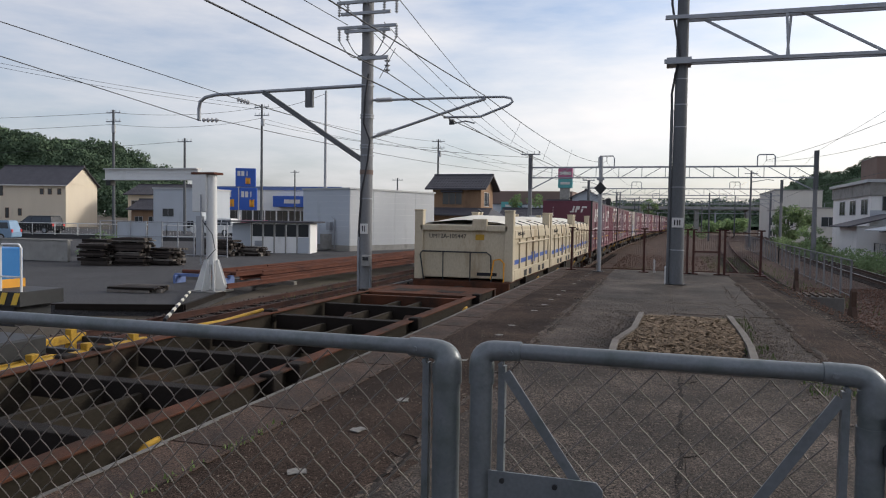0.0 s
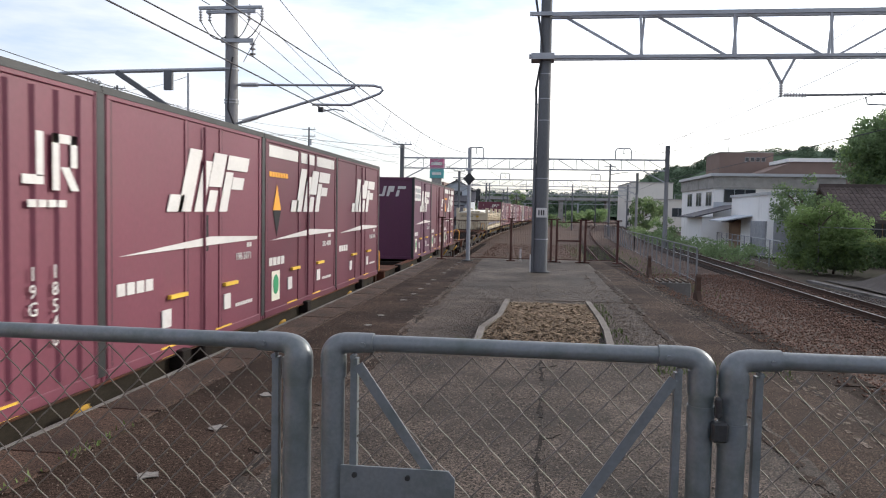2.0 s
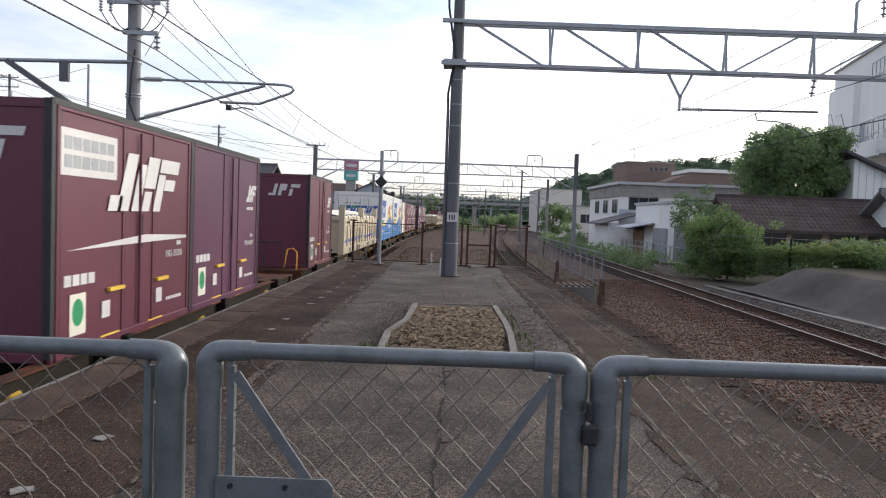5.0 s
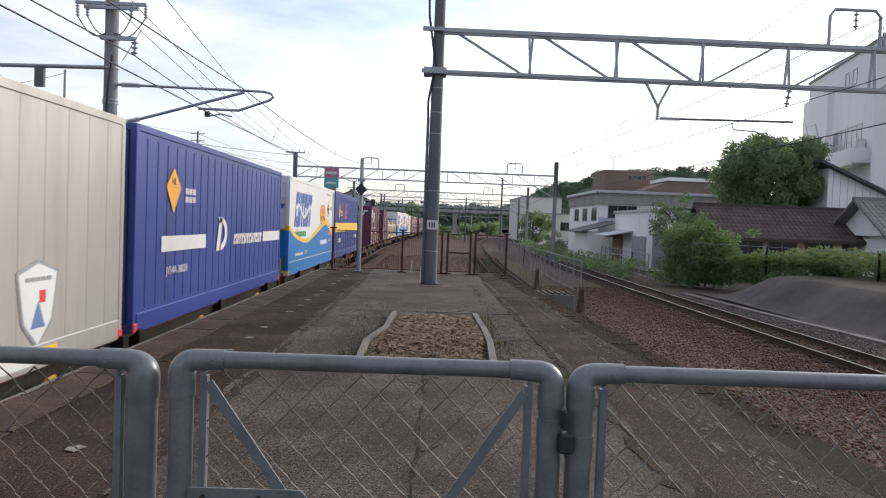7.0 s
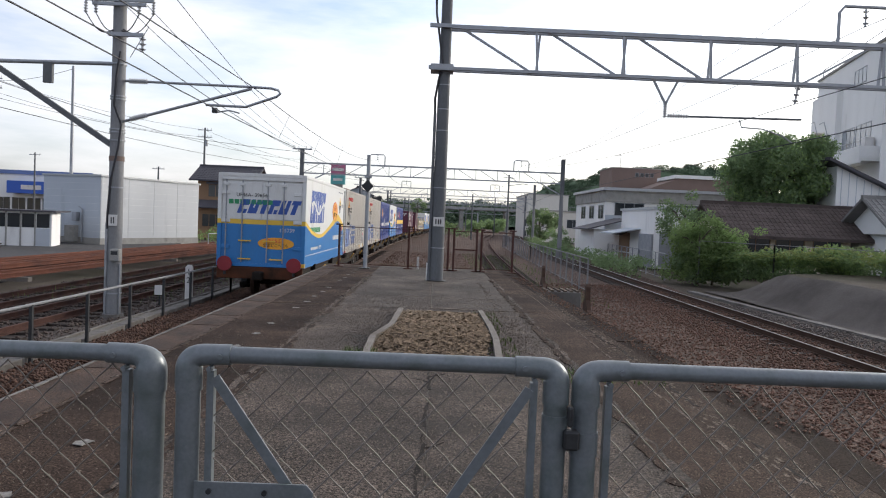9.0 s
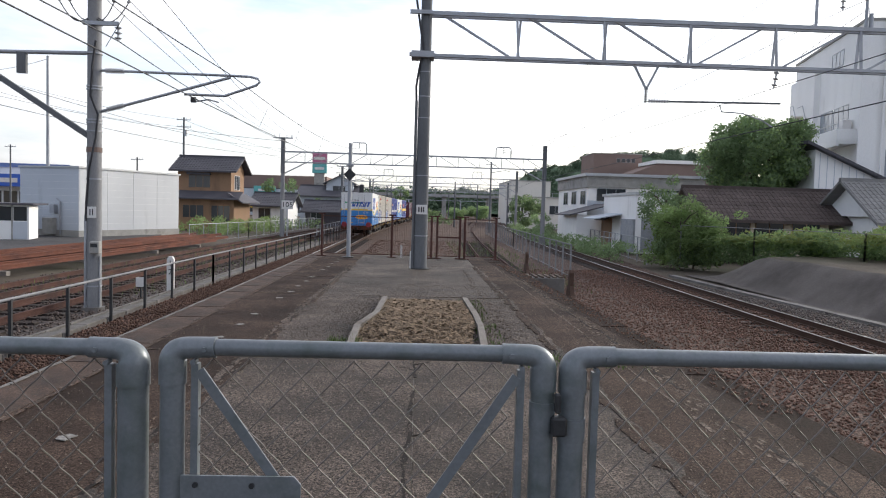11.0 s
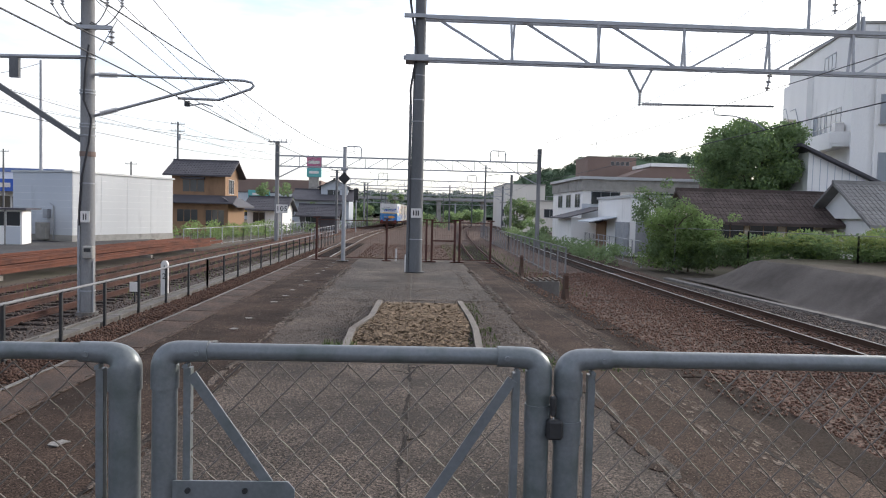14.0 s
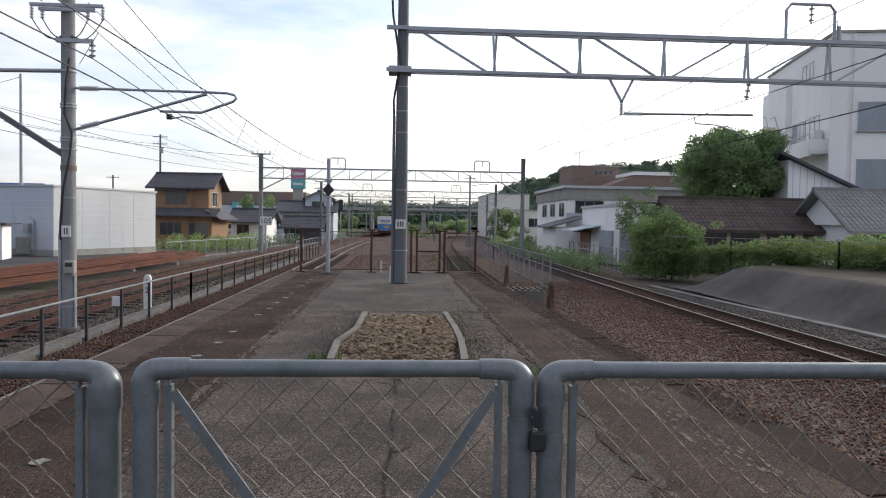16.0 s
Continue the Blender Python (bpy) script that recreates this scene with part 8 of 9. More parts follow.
def far_left():
    warehouse()
    hut()
    jib_crane()
    lamp_column()
    rail_stack()
    yard_clutter()
    beige_house()
    brown_house()
    street = Mesh().slab([(-95, 53.5), (-44, 57.5), (-30, 64), (-30, 78), (-95, 78)], "z", -1.5, -0.72)
    solid("street", street, YARD, "raised asphalt street behind the yard", "street", "structure")
    van(-60.0, 57.0, 184, BLACKCAR, "black people carrier parked on the street", -0.72)
    van(-56.0, 48.0, 200, BLUECAR, "pale blue car parked at the yard's edge")
    van(-44.0, 63.5, 185, WHITE, "white van parked on the street", -0.72)
    rail_fence("street_fence", [(-70, 55.2), (-52, 56.6), (-45, 57.2), (-31, 64.2)], -0.8, 0.35, 2.4, "white pipe fence along the street", True, WHITE, 0.04)
    town_house(-89.5, 104.0, 6, 11, 8, 6.0, WALLBEIGE, ROOFDARK, "beige house with dark tiled roof")
    town_house(-82.0, 96.0, 4, 9, 6, 3.4, WALLBROWN, ROOFDARK, "low brown house with dark tiled roof", 1.4, 1)
    g = thing("grey_shed", "pale blue-grey metal shed", "shed", pose(-66.5, 82.0, -1.2, 0, 0, 6))
    block(g, 0, 7, 0, 8, 0, 6.0, WALLGREY, capm=ROOFGREY)
    window(g, (1.4, 0), (3.0, 0), 2.3, 3.3)
    window(g, (5.0, 0), (5.9, 0), 0.8, 1.7)
    store = thing("store", "white retail store with a blue entrance canopy", "store", pose(-97, 132, -1.2, 0, 0, 3))
    block(store, 0, 34, 0, 20, 0, 8.4, WALLWHITE, capm=ROOFGREY)
    part("blue_fascia", Mesh().box(-0.1, 34.1, -0.25, 0, 7.9, 8.6), PALEBLUE, store, "blue fascia band")
    part("canopy", Mesh().box(20, 31, -2.2, -0.1, 4.4, 6.6), SIGNBLUE, store, "blue entrance canopy")
    part("canopy_mark", Mesh().box(22.5, 26, -2.26, -2.2, 5.1, 5.9), LOGOWHITE, store)
    part("red_sign", Mesh().box(31.6, 33.4, -0.6, -0.26, 1.8, 6.4), REDM, store, "red vertical sign")
    for k in range(12):
        window(store, (1.0 + 2.7 * k, 0), (3.3 + 2.7 * k, 0), 0.6, 3.6, bars=2)
    part("banner", Mesh().box(4, 18, -0.5, -0.3, 0.2, 1.6), PINK, store)
    sign = thing("store_sign", "stacked blue store sign boards with white and orange marks", "sign", pose(-64.9, 100, -1.2, 0, 0, 25))
    part("post", Mesh().rod((0, 0, 0), (0, 0, 9.0), 0.22, 0.22, 12), LOGOWHITE, sign)
    for nm, x0, x1, z0, z1 in (("upper_board", -0.5, 2.6, 7.1, 10.0), ("left_board", -3.0, -0.1, 3.4, 6.9), ("right_board", 0.1, 2.8, 3.4, 6.9)):
        b = part(nm, Mesh().box(x0, x1, -0.3, 0.3, z0, z1, 0.04), SIGNBLUE, sign)
        h = z1 - z0
        part("white_mark", Mesh().box(x0 + 0.3, x0 + 0.75, -0.34, -0.3, z1 - 0.42 * h, z1 - 0.16 * h).box(x0 + 0.9, x0 + 1.35, -0.34, -0.3, z1 - 0.42 * h, z1 - 0.16 * h).box(x0 + 1.7, x0 + 1.85, -0.34, -0.3, z1 - 0.42 * h, z1 - 0.16 * h), LOGOWHITE, b)
        part("orange_mark", Mesh().slab([(x0 + 1.55, z0 + 0.15 * h), (x0 + 1.75, z0 + 0.15 * h), (x0 + 2.1, z0 + 0.48 * h), (x0 + 2.3, z0 + 0.48 * h), (x0 + 2.3, z0 + 0.15 * h), (x0 + 2.15, z0 + 0.15 * h), (x0 + 1.75, z0 + 0.48 * h), (x0 + 1.55, z0 + 0.48 * h)], "y", -0.35, -0.3), ORANGE, b)
    for x, y, h, lines in ((-55.3, 62.0, 13.3, True), (-49.6, 66.0, 10.7, False), (-42.7, 70.0, 14.7, True), (-30.4, 95.0, 13.4, True), (-42.0, 110.0, 9.0, False), (-66, 120, 11, False)):
        t = thing("utility_pole", "grey utility pole with cross arms", "utility pole", pose(x, y, -1.2), group="utility poles")
        part("shaft", Mesh().rod((0, 0, 0), (0, 0, h), 0.17, 0.11, 12), POLED, t, smooth=True)
        for z in ((h - 0.3, h - 1.2) if lines else (h - 0.35,)):
            part("cross_arm", Mesh().box(-0.9, 0.9, -0.05, 0.05, z - 0.05, z + 0.05), GALV, t)
            for k in (-0.8, -0.3, 0.3, 0.8):
                part("insulator", discs(Mesh(), (k, 0, z + 0.05), (k, 0, z + 0.28), 3, 0.05), PORCELAIN, t)
        if lines:
            part("transformer", Mesh().rod((0.3, -0.3, h - 2.4), (0.3, -0.3, h - 1.6), 0.2, 0.2, 12), GALV, t)
    for a, b, s in (((-62, 52, 15.6), (-42.7, 70, 13.3), 0.3), ((-62, 52, 15.2), (-42.7, 70, 12.9), 0.3), ((-120, 52, 12.2), (-55.3, 62, 11.8), 0.9), ((-120, 52, 10.6), (-55.3, 62, 10.6), 0.9), ((-55.3, 62, 11.8), (-42.7, 70, 13.2), 0.5), ((-55.3, 62, 10.6), (-42.7, 70, 12.0), 0.6), ((-42.7, 70, 13.2), (-30.4, 95, 11.9), 0.6), ((-42.7, 70, 12.0), (-30.4, 95, 11.0), 0.7), ((-30.4, 95, 11.9), (-13, 130, 9), 0.9), ((-30.4, 95, 11.0), (-13, 130, 8), 0.9), ((-120, 66, 9.2), (-49.6, 66, 9.2), 1.0), ((-42.7, 70, 11.5), (-11.2, 60, 6.6), 0.6), ((-42.7, 70, 13.0), (-25.6, 51, 10.9), 0.3)):
        wire(a, b, s, r=0.018)


def far_middle():
    t = thing("grey_house", "grey two-storey house with a shallow roof beside the line", "house", pose(-17.5, 108, -1.3))
    block(t, 0, 8, 0, 8, 0, 4.2, WALLGREY, cap=False)
    gable(t, 0, 8, 0, 8, 4.2, 1.4, ROOFDARK, "x", 0.6, wall=WALLGREY)
    block(t, 3.6, 7.6, 2, 8, 4.2, 6.2, WALLGREY, "upper_wall", cap=False)
    gable(t, 3.6, 7.6, 2, 8, 6.2, 1.0, ROOFDARK, "y", 0.5, wall=WALLGREY)
    for x in (0.8, 3.2, 5.4):
        window(t, (x, 0), (x + 1.5, 0), 1.2, 2.8)
    window(t, (4.6, 2), (6.4, 2), 4.7, 5.7)
    town_house(-19.0, 84.0, 0, 4.0, 7, 2.5, WALLWHITE, ROOFDARK, "small beige house with brown roof beside the line", 1.3, 1)
    town_house(-14.2, 92.0, 0, 4.4, 6, 1.9, ROOFDARK, ROOFDARK, "low dark-roofed shed beside the line", 1.2, 1)
    town_house(-30.5, 82.0, 0, 5.2, 7, 3.3, WALLGREY, ROOFDARK, "grey house behind the warehouse", 1.3, 1)
    s = thing("long_store", "long low store building with dark roof", "store", pose(-78, 172, -1.3))
    block(s, 0, 56, 0, 20, 0, 6.3, WALLGREY, capm=ROOFDARK)
    part("upper_roof", Mesh().box(26, 56, 3, 18, 6.3, 9.6), BRICKFAR, s)
    part("teal_sign", Mesh().box(39.5, 44.5, -0.6, -0.1, 5.0, 6.9), SIGNTEAL, s)
    part("teal_bar", Mesh().box(40.5, 43.5, -0.66, -0.6, 5.7, 6.2), LOGOWHITE, s)
    part("yellow_sign", Mesh().box(38, 46, -0.6, -0.1, 1.8, 3.6), YELLOW, s)
    for k in range(10):
        window(s, (2 + 5.2 * k, 0), (5.6 + 5.2 * k, 0), 0.8, 3.4, bars=3)
    tw = thing("sign_tower", "tall square sign tower with magenta and teal panels", "sign tower", pose(-21.8, 150, -1.3))
    part("column", Mesh().box(0.4, 2.4, -0.4, 0.4, 0, 9.5), CONCRETE, tw)
    part("upper_panel", Mesh().box(0, 2.9, -0.6, 0.6, 11.2, 13.3, 0.04), SIGNPINK, tw)
    part("lower_panel", Mesh().box(0, 2.9, -0.6, 0.6, 9.3, 11.15, 0.04), SIGNTEAL, tw)
    part("panel_mark", Mesh().box(0.3, 2.6, -0.66, -0.6, 12.0, 12.6).box(0.5, 2.4, -0.66, -0.6, 10.0, 10.5), LOGOWHITE, tw)
    br = thing("road_overbridge", "pale road overbridge with railings crossing the tracks", "bridge", pose(0, 222, -1.3))
    part("deck", Mesh().box(-34, 60, 0, 9, 6.35, 7.0), CONCRETE, br)
    part("parapet", Mesh().box(-34, 60, -0.2, 0, 6.6, 7.25), CONCRETE, br)
    part("hand_rail", Mesh().box(-34, 60, -0.1, 0.0, 8.5, 8.6), GALV, br)
    for k in range(32):
        part("baluster", Mesh().box(-34 + 3 * k, -33.85 + 3 * k, -0.1, 0, 7.25, 8.55), GALV, br)
    for x in (-20, -8, 8, 22, 38):
        part("pier", Mesh().box(x - 0.6, x + 0.6, 1, 8, 0, 6.35), CONCRETE, br)
    part("approach", Mesh().slab([(-34, 0), (-34, 7.1), (-90, 3.5), (-90, 0)], "y", 0, 9), CONCRETE, br)


def far_masts():
    """Plain line-side poles and a footbridge beyond the platform."""
    for x, y, h, arm in ((-8.2, 78, 6.6, 1), (-7.4, 118, 7.2, 1), (5.6, 112, 7.0, 1), (8.7, 88, 8.6, 1), (0.9, 128, 6.8, 0), (12.2, 150, 8.0, 1), (-6.0, 160, 8.0, 1), (7.2, 172, 7.4, 0), (2.4, 190, 7.6, 1)):
        t = thing("line_pole", "slim grey line-side pole with a short arm", "pole", pose(x, y, -1.3), group="line-side poles")
        part("shaft", Mesh().rod((0, 0, 0), (0, 0, h), 0.13, 0.10, 12), POLED, t, smooth=True)
        if arm:
            part("cross_arm", Mesh().beam((-0.7, 0, h - 0.35), (0.7, 0, h - 0.35), 0.08, 0.08), GALV, t)
            part("bracket_tube", Mesh().tube([(0.05, -0.05, h - 1.3), (1.7, -0.05, h - 1.0), (2.3, -0.05, h - 1.1)], 0.04, 8), GALV, t)
            part("insulator", discs(Mesh(), (0.2, -0.05, h - 1.27), (0.7, -0.05, h - 1.18), 4, 0.07), PORCELAIN, t)
        else:
            part("cap", Mesh().rod((0, 0, h), (0, 0, h + 0.12), 0.13, 0.05, 12), GALV, t)
    f = thing("footbridge", "far lattice footbridge across the tracks", "bridge", pose(0, 214, -1.3))
    for z in (5.2, 6.5):
        part("chord", Mesh().beam((-26, 0, z), (30, 0, z), 0.16, 0.16), GALV, f)
    for k in range(28):
        x = -26 + 2 * k
        part("web", Mesh().beam((x, 0, 5.2 if k % 2 else 6.5), (x + 2, 0, 6.5 if k % 2 else 5.2), 0.09, 0.09), GALV, f)
    for x in (-18, -2.8, 12.5, 27):
        part("leg", Mesh().box(x - 0.2, x + 0.2, -0.2, 0.2, 0, 5.2), GALV, f)


def right_side():
    a = thing("depot_building", "long pale building with a row of windows beside the line", "building", pose(17.6, 116, -1.3))
    block(a, 0, 9, 0, 30, 0, 5.0, DEPOT)
    for k in range(7):
        window(a, (0, 26 - 3.7 * k), (0, 23.6 - 3.7 * k), 2.4, 3.7)
        window(a, (0, 26 - 3.7 * k), (0, 23.6 - 3.7 * k), 0.5, 1.4)
    for k in range(3):
        window(a, (0.8 + 2.7 * k, 0), (2.6 + 2.7 * k, 0), 2.4, 3.7)
    block(a, 1, 9, 30, 52, 0, 8.8, DEPOT, "rear_wall")
    b = thing("works_building", "white and pale blue two-storey works beside the line", "building", pose(15.5, 66, -1.3))
    block(b, 0, 10.6, 0, 14, 0, 5.3, WALLWHITE, capm=CONCRETE)
    part("upper_band", Mesh().box(-0.15, 10.75, -0.15, 14, 5.1, 6.15), CONCRETE, b, "grey upper cladding")
    part("roof_slab", Mesh().box(-0.4, 11.0, -0.4, 14, 6.15, 6.4), ROOFGREY, b)
    part("blue_wall", Mesh().box(-0.06, 6.5, -0.06, 0, 2.2, 3.9), WALLGREY, b, "pale blue wall panel")
    window(b, (0.8, -0.06), (3.4, -0.06), 3.9, 5.0, bars=3)
    window(b, (6.0, -0.06), (9.6, -0.06), 3.9, 5.0, bars=4)
    for k in range(3):
        window(b, (0, 11 - 4 * k), (0, 9 - 4 * k), 3.6, 4.8, bars=2)
    c = thing("white_annex", "white flat-roofed annex with blue awning and corrugated porch", "building", pose(15.3, 50.5, -1.3))
    block(c, 0, 6.2, 0, 9, 0, 4.2, WALLWHITE, capm=ROOFGREY)
    for k in range(9):
        part("corrugation", Mesh().rod((-0.12 + 0.0, 0.2 + 0.32 * k, 0.1), (-0.12, 0.2 + 0.32 * k, 2.4), 0.16, 0.16, 10), GALV, c)
    part("door", Mesh().box(0.4, 3.0, -0.06, 0, 0.1, 2.6), GALV, c)
    part("awning", Mesh().slab([(-2.0, 2.3), (0, 2.7), (0, 2.78), (-2.0, 2.38)], "y", 3.4, 7.6), WALLGREY, c, "pale blue-grey awning")
    d = thing("lean_to", "old lean-to sheds with rusty roofs", "shed", pose(13.2, 60, -1.3))
    block(d, 0, 2.6, 0, 5.5, 0, 2.6, WALLWHITE, cap=False)
    part("roof", Mesh().slab([(-0.7, 2.5), (3.0, 3.5), (3.0, 3.6), (-0.7, 2.6)], "y", -0.5, 6), ROOFDARK, d)
    part("lower_roof", Mesh().slab([(1.4, 2.2), (3.6, 3.4), (3.6, 3.5), (1.4, 2.3)], "y", -3.5, -0.3), ROOFBROWN, d)
    part("side_wall", Mesh().box(2.0, 3.6, -3.3, -0.4, 0, 2.4), WALLBROWN, d)
    part("hand_rail", Mesh().tube([(0.6, -4.0, 0), (0.6, -4.0, 1.0), (2.4, -4.6, 0.8), (2.4, -4.6, 0)], 0.05, 8), LOGOWHITE, d)
    e = thing("brick_block", "distant reddish flat-roofed block with an aerial", "building", pose(38.5, 160, -1.3))
    block(e, 0, 10.8, 0, 12, 0, 16.0, BRICKFAR)
    for k in range(4):
        window(e, (5.2 + 1.1 * k, 0), (5.9 + 1.1 * k, 0), 14.2, 15.0, bars=1)
    part("aerial", Mesh().rod((2.5, 3, 16), (2.5, 3, 21), 0.07, 0.04, 6).rod((1.2, 3, 19), (3.8, 3, 19), 0.04, 0.04, 6), GALV, e)
    part("side_hall", Mesh().slab([(2, 0), (30, 0), (30, 11.2), (28, 13.2), (10, 13.2), (5, 11.2)], "y", -14, -2), BRICKFAR, e, "brown sloping hall roof")
    part("hall_roof", Mesh().box(9.4, 28.4, -14.3, -2, 13.2, 13.9), WALLWHITE, e, "white roof edge")
    h = thing("old_house", "low old house with a brown weathered roof", "house", pose(16.2, 43.5, -0.9))
    block(h, 1.7, 9.2, 0.4, 5.0, 0, 2.6, WALLBEIGE, cap=False)
    gable(h, 1.45, 9.7, 0.2, 5.2, 2.5, 1.55, ROOFBROWN, "x", 0.75, 0.14, WALLBEIGE, 9)
    for x in (2.5, 4.6, 6.9):
        window(h, (x, 0.4), (x + 1.7, 0.4), 0.9, 2.2, bars=2, frame_mat=WALLBROWN)
    g = thing("tiled_house", "low house under a grey clay tile roof", "house", pose(26.3, 39.5, -0.9))
    block(g, 0, 13, 0.4, 6.0, 0, 2.6, WALLWHITE, cap=False)
    gable(g, -0.3, 13, 0.2, 6.2, 2.6, 2.0, ROOFTILE, "x", 0.8, 0.14, WALLWHITE, 12)
    for x in (1.2, 4.6, 8.0):
        window(g, (x, 0.4), (x + 2.2, 0.4), 0.8, 2.2, bars=2, frame_mat=WALLBROWN)
    w = thing("white_tower_block", "white four-storey concrete building with balconies", "building", pose(30.8, 50.0, -1.0, 0, 0, -12))
    block(w, 0, 20, 0, 16, 0, 16.4, WALLWHITE)
    for s in range(3):
        z = 1.4 + 4.05 * s
        for x0 in (1.7, 6.4, 11.0):
            window(w, (x0, 0), (x0 + 2.8, 0), z, z + 1.95, bars=3, pane=PALEGLASS)
            part("sill", Mesh().box(x0 - 0.15, x0 + 2.95, -0.16, 0.0, z - 0.16, z - 0.06), CONCRETE, w)
    for y0, y1, z, h in ((8.6, 6.0, 9.35, 1.6), (5.6, 2.6, 9.35, 1.6), (6.6, 4.2, 14.2, 1.1), (10.6, 9.9, 12.3, 0.9), (9.0, 5.4, 3.0, 1.5)):
        window(w, (0, y0), (0, y1), z, z + h, bars=3 if y0 - y1 > 1 else 1, pane=PALEGLASS)
    part("pilaster", Mesh().box(-0.25, 0.9, -0.22, 0.0, 0, 16.2), WALLWHITE, w)
    for x in (1.3, 9.9):
        part("drain_pipe", Mesh().rod((x, -0.12, 0), (x, -0.12, 16.2), 0.07, 0.07, 8), WALLWHITE, w)
    part("upper_step", Mesh().box(-0.45, 0.0, 9.2, 15.9, 0.0, 14.6), WALLWHITE, w)
    bal = part("balcony", Mesh().box(-1.3, 0, 0.6, 9.2, 7.9, 8.1).box(-1.36, -1.2, 0.6, 9.2, 7.75, 8.95).box(-1.3, 0, 0.55, 0.7, 8.1, 8.95), WALLWHITE, w)
    part("hand_rail", Mesh().rod((-1.28, 0.6, 9.35), (-1.28, 9.2, 9.35), 0.03, 0.03, 6), GALV, bal)
    for k in range(10):
        part("baluster", Mesh().rod((-1.28, 0.7 + 0.93 * k, 8.95), (-1.28, 0.7 + 0.93 * k, 9.35), 0.025, 0.025, 6), GALV, bal)
    part("air_unit", Mesh().box(-0.75, -0.15, 1.4, 2.3, 9.0, 9.7, 0.03), LOGOWHITE, w, "white air conditioner")
    part("air_unit", Mesh().box(-0.75, -0.15, 4.6, 5.4, 8.1, 8.8, 0.03), LOGOWHITE, w, "white air conditioner")
    for k in range(9):
        part("stair_tread", Mesh().box(-1.25, -0.5, 9.4 + 0.27 * k, 9.7 + 0.27 * k, 8.1 + 0.34 * k, 8.16 + 0.34 * k), IVORY, w)
    for x in (-1.28, -0.5):
        part("stair_string", Mesh().beam((x, 9.3, 8.0), (x, 12.0, 11.3), 0.05, 0.22), IVORY, w, "cream stair string")
        part("stair_rail", Mesh().tube([(x, 9.3, 8.9), (x, 12.0, 12.2), (x, 13.4, 12.2)], 0.03, 6), GALV, w)
    part("landing", Mesh().box(-1.3, 0.0, 12.0, 13.6, 11.2, 11.3), IVORY, w)
    part("roof_rail", Mesh().tube([(0.2, 0.3, 16.6), (0.2, 0.3, 17.3), (0.2, 15.5, 17.3), (0.2, 15.5, 16.6)], 0.04, 6), GALV, w)
    q = thing("gabled_annex", "white gabled annex with a dark roof edge", "house", pose(26.0, 47.0, -0.45))
    part("wall", Mesh().slab([(0, 0), (6.2, 0), (6.2, 4.0), (0.0, 6.6)], "y", 0, 5), WALLWHITE, q)
    part("roof", Mesh().slab([(-0.8, 6.85), (6.8, 3.6), (6.8, 3.8), (-0.8, 7.05)], "y", -0.5, 5.4), ROOFDARK, q)
    for k in range(12):
        part("board_seam", Mesh().box(0.3 + 0.5 * k, 0.34 + 0.5 * k, -0.02, 0.0, 0.1, 6.3 - 0.21 * k), WALLGREY, q)
    # mortar-sprayed bank with an earth top, drain kerb
    def bank_height(x, y):
        end = smooth01((33.4 - y) / 3.4)
        u = (x - 13.0 - 0.3 * smooth01((y - 20) / 12)) / 1.55
        rise = smooth01(u) if u < 1 else 1.0
        return -1.36 + (1.16 * (0.35 * rise + 0.65 * min(1.0, max(0.0, u)) ** 0.9) + 0.04 * max(0.0, u - 1)) * end ** 0.6

    for name, xa, xb, nx, mm, label, lift in (("sprayed_bank", 12.75, 14.75, 26, SHEETM, "low bank faced with weathered grey sprayed mortar", 0.0), ("bank_top", 14.6, 22.0, 18, EARTH, "bare brown earth on top of the bank", 0.006)):
        v, ny = [], 90
        for j in range(ny + 1):
            y = 3 + 31.0 * j / ny
            for i in range(nx + 1):
                x = xa + (xb - xa) * i / nx
                v.append((x, y, bank_height(x, y) + lift + 0.045 * noise.noise((x * 0.9, y * 0.5, 2)) + 0.022 * noise.noise((x * 0.7, y * 1.6, 9)) + 0.014 * noise.noise((x * 4, y * 5, 5))))
        f = [(j * (nx + 1) + i, j * (nx + 1) + i + 1, (j + 1) * (nx + 1) + i + 1, (j + 1) * (nx + 1) + i) for j in range(ny) for i in range(nx)]
        solid(name, Mesh().add(v, f), mm, label, "bank", "structure", True)
    kb = thing("drain_kerb", "pale broken concrete drain kerb beside the main line", "kerb", kind="structure")
    pts = [(12.45, 2), (12.4, 10), (12.25, 16), (12.1, 19), (11.8, 23.5), (11.6, 28), (11.45, 32)]
    for (xa, ya), (xb, yb) in zip(pts[:-1], pts[1:]):
        n = max(1, int((yb - ya) / 1.0))
        for k in range(n):
            p, q2 = k / n, (k + 0.985) / n
            part("kerb_stone", Mesh().beam((xa + (xb - xa) * p, ya + (yb - ya) * p, -1.27), (xa + (xb - xa) * q2, ya + (yb - ya) * q2, -1.27), 0.30, 0.10), DRAINM, kb)


far_left()
far_middle()
far_masts()
right_side()

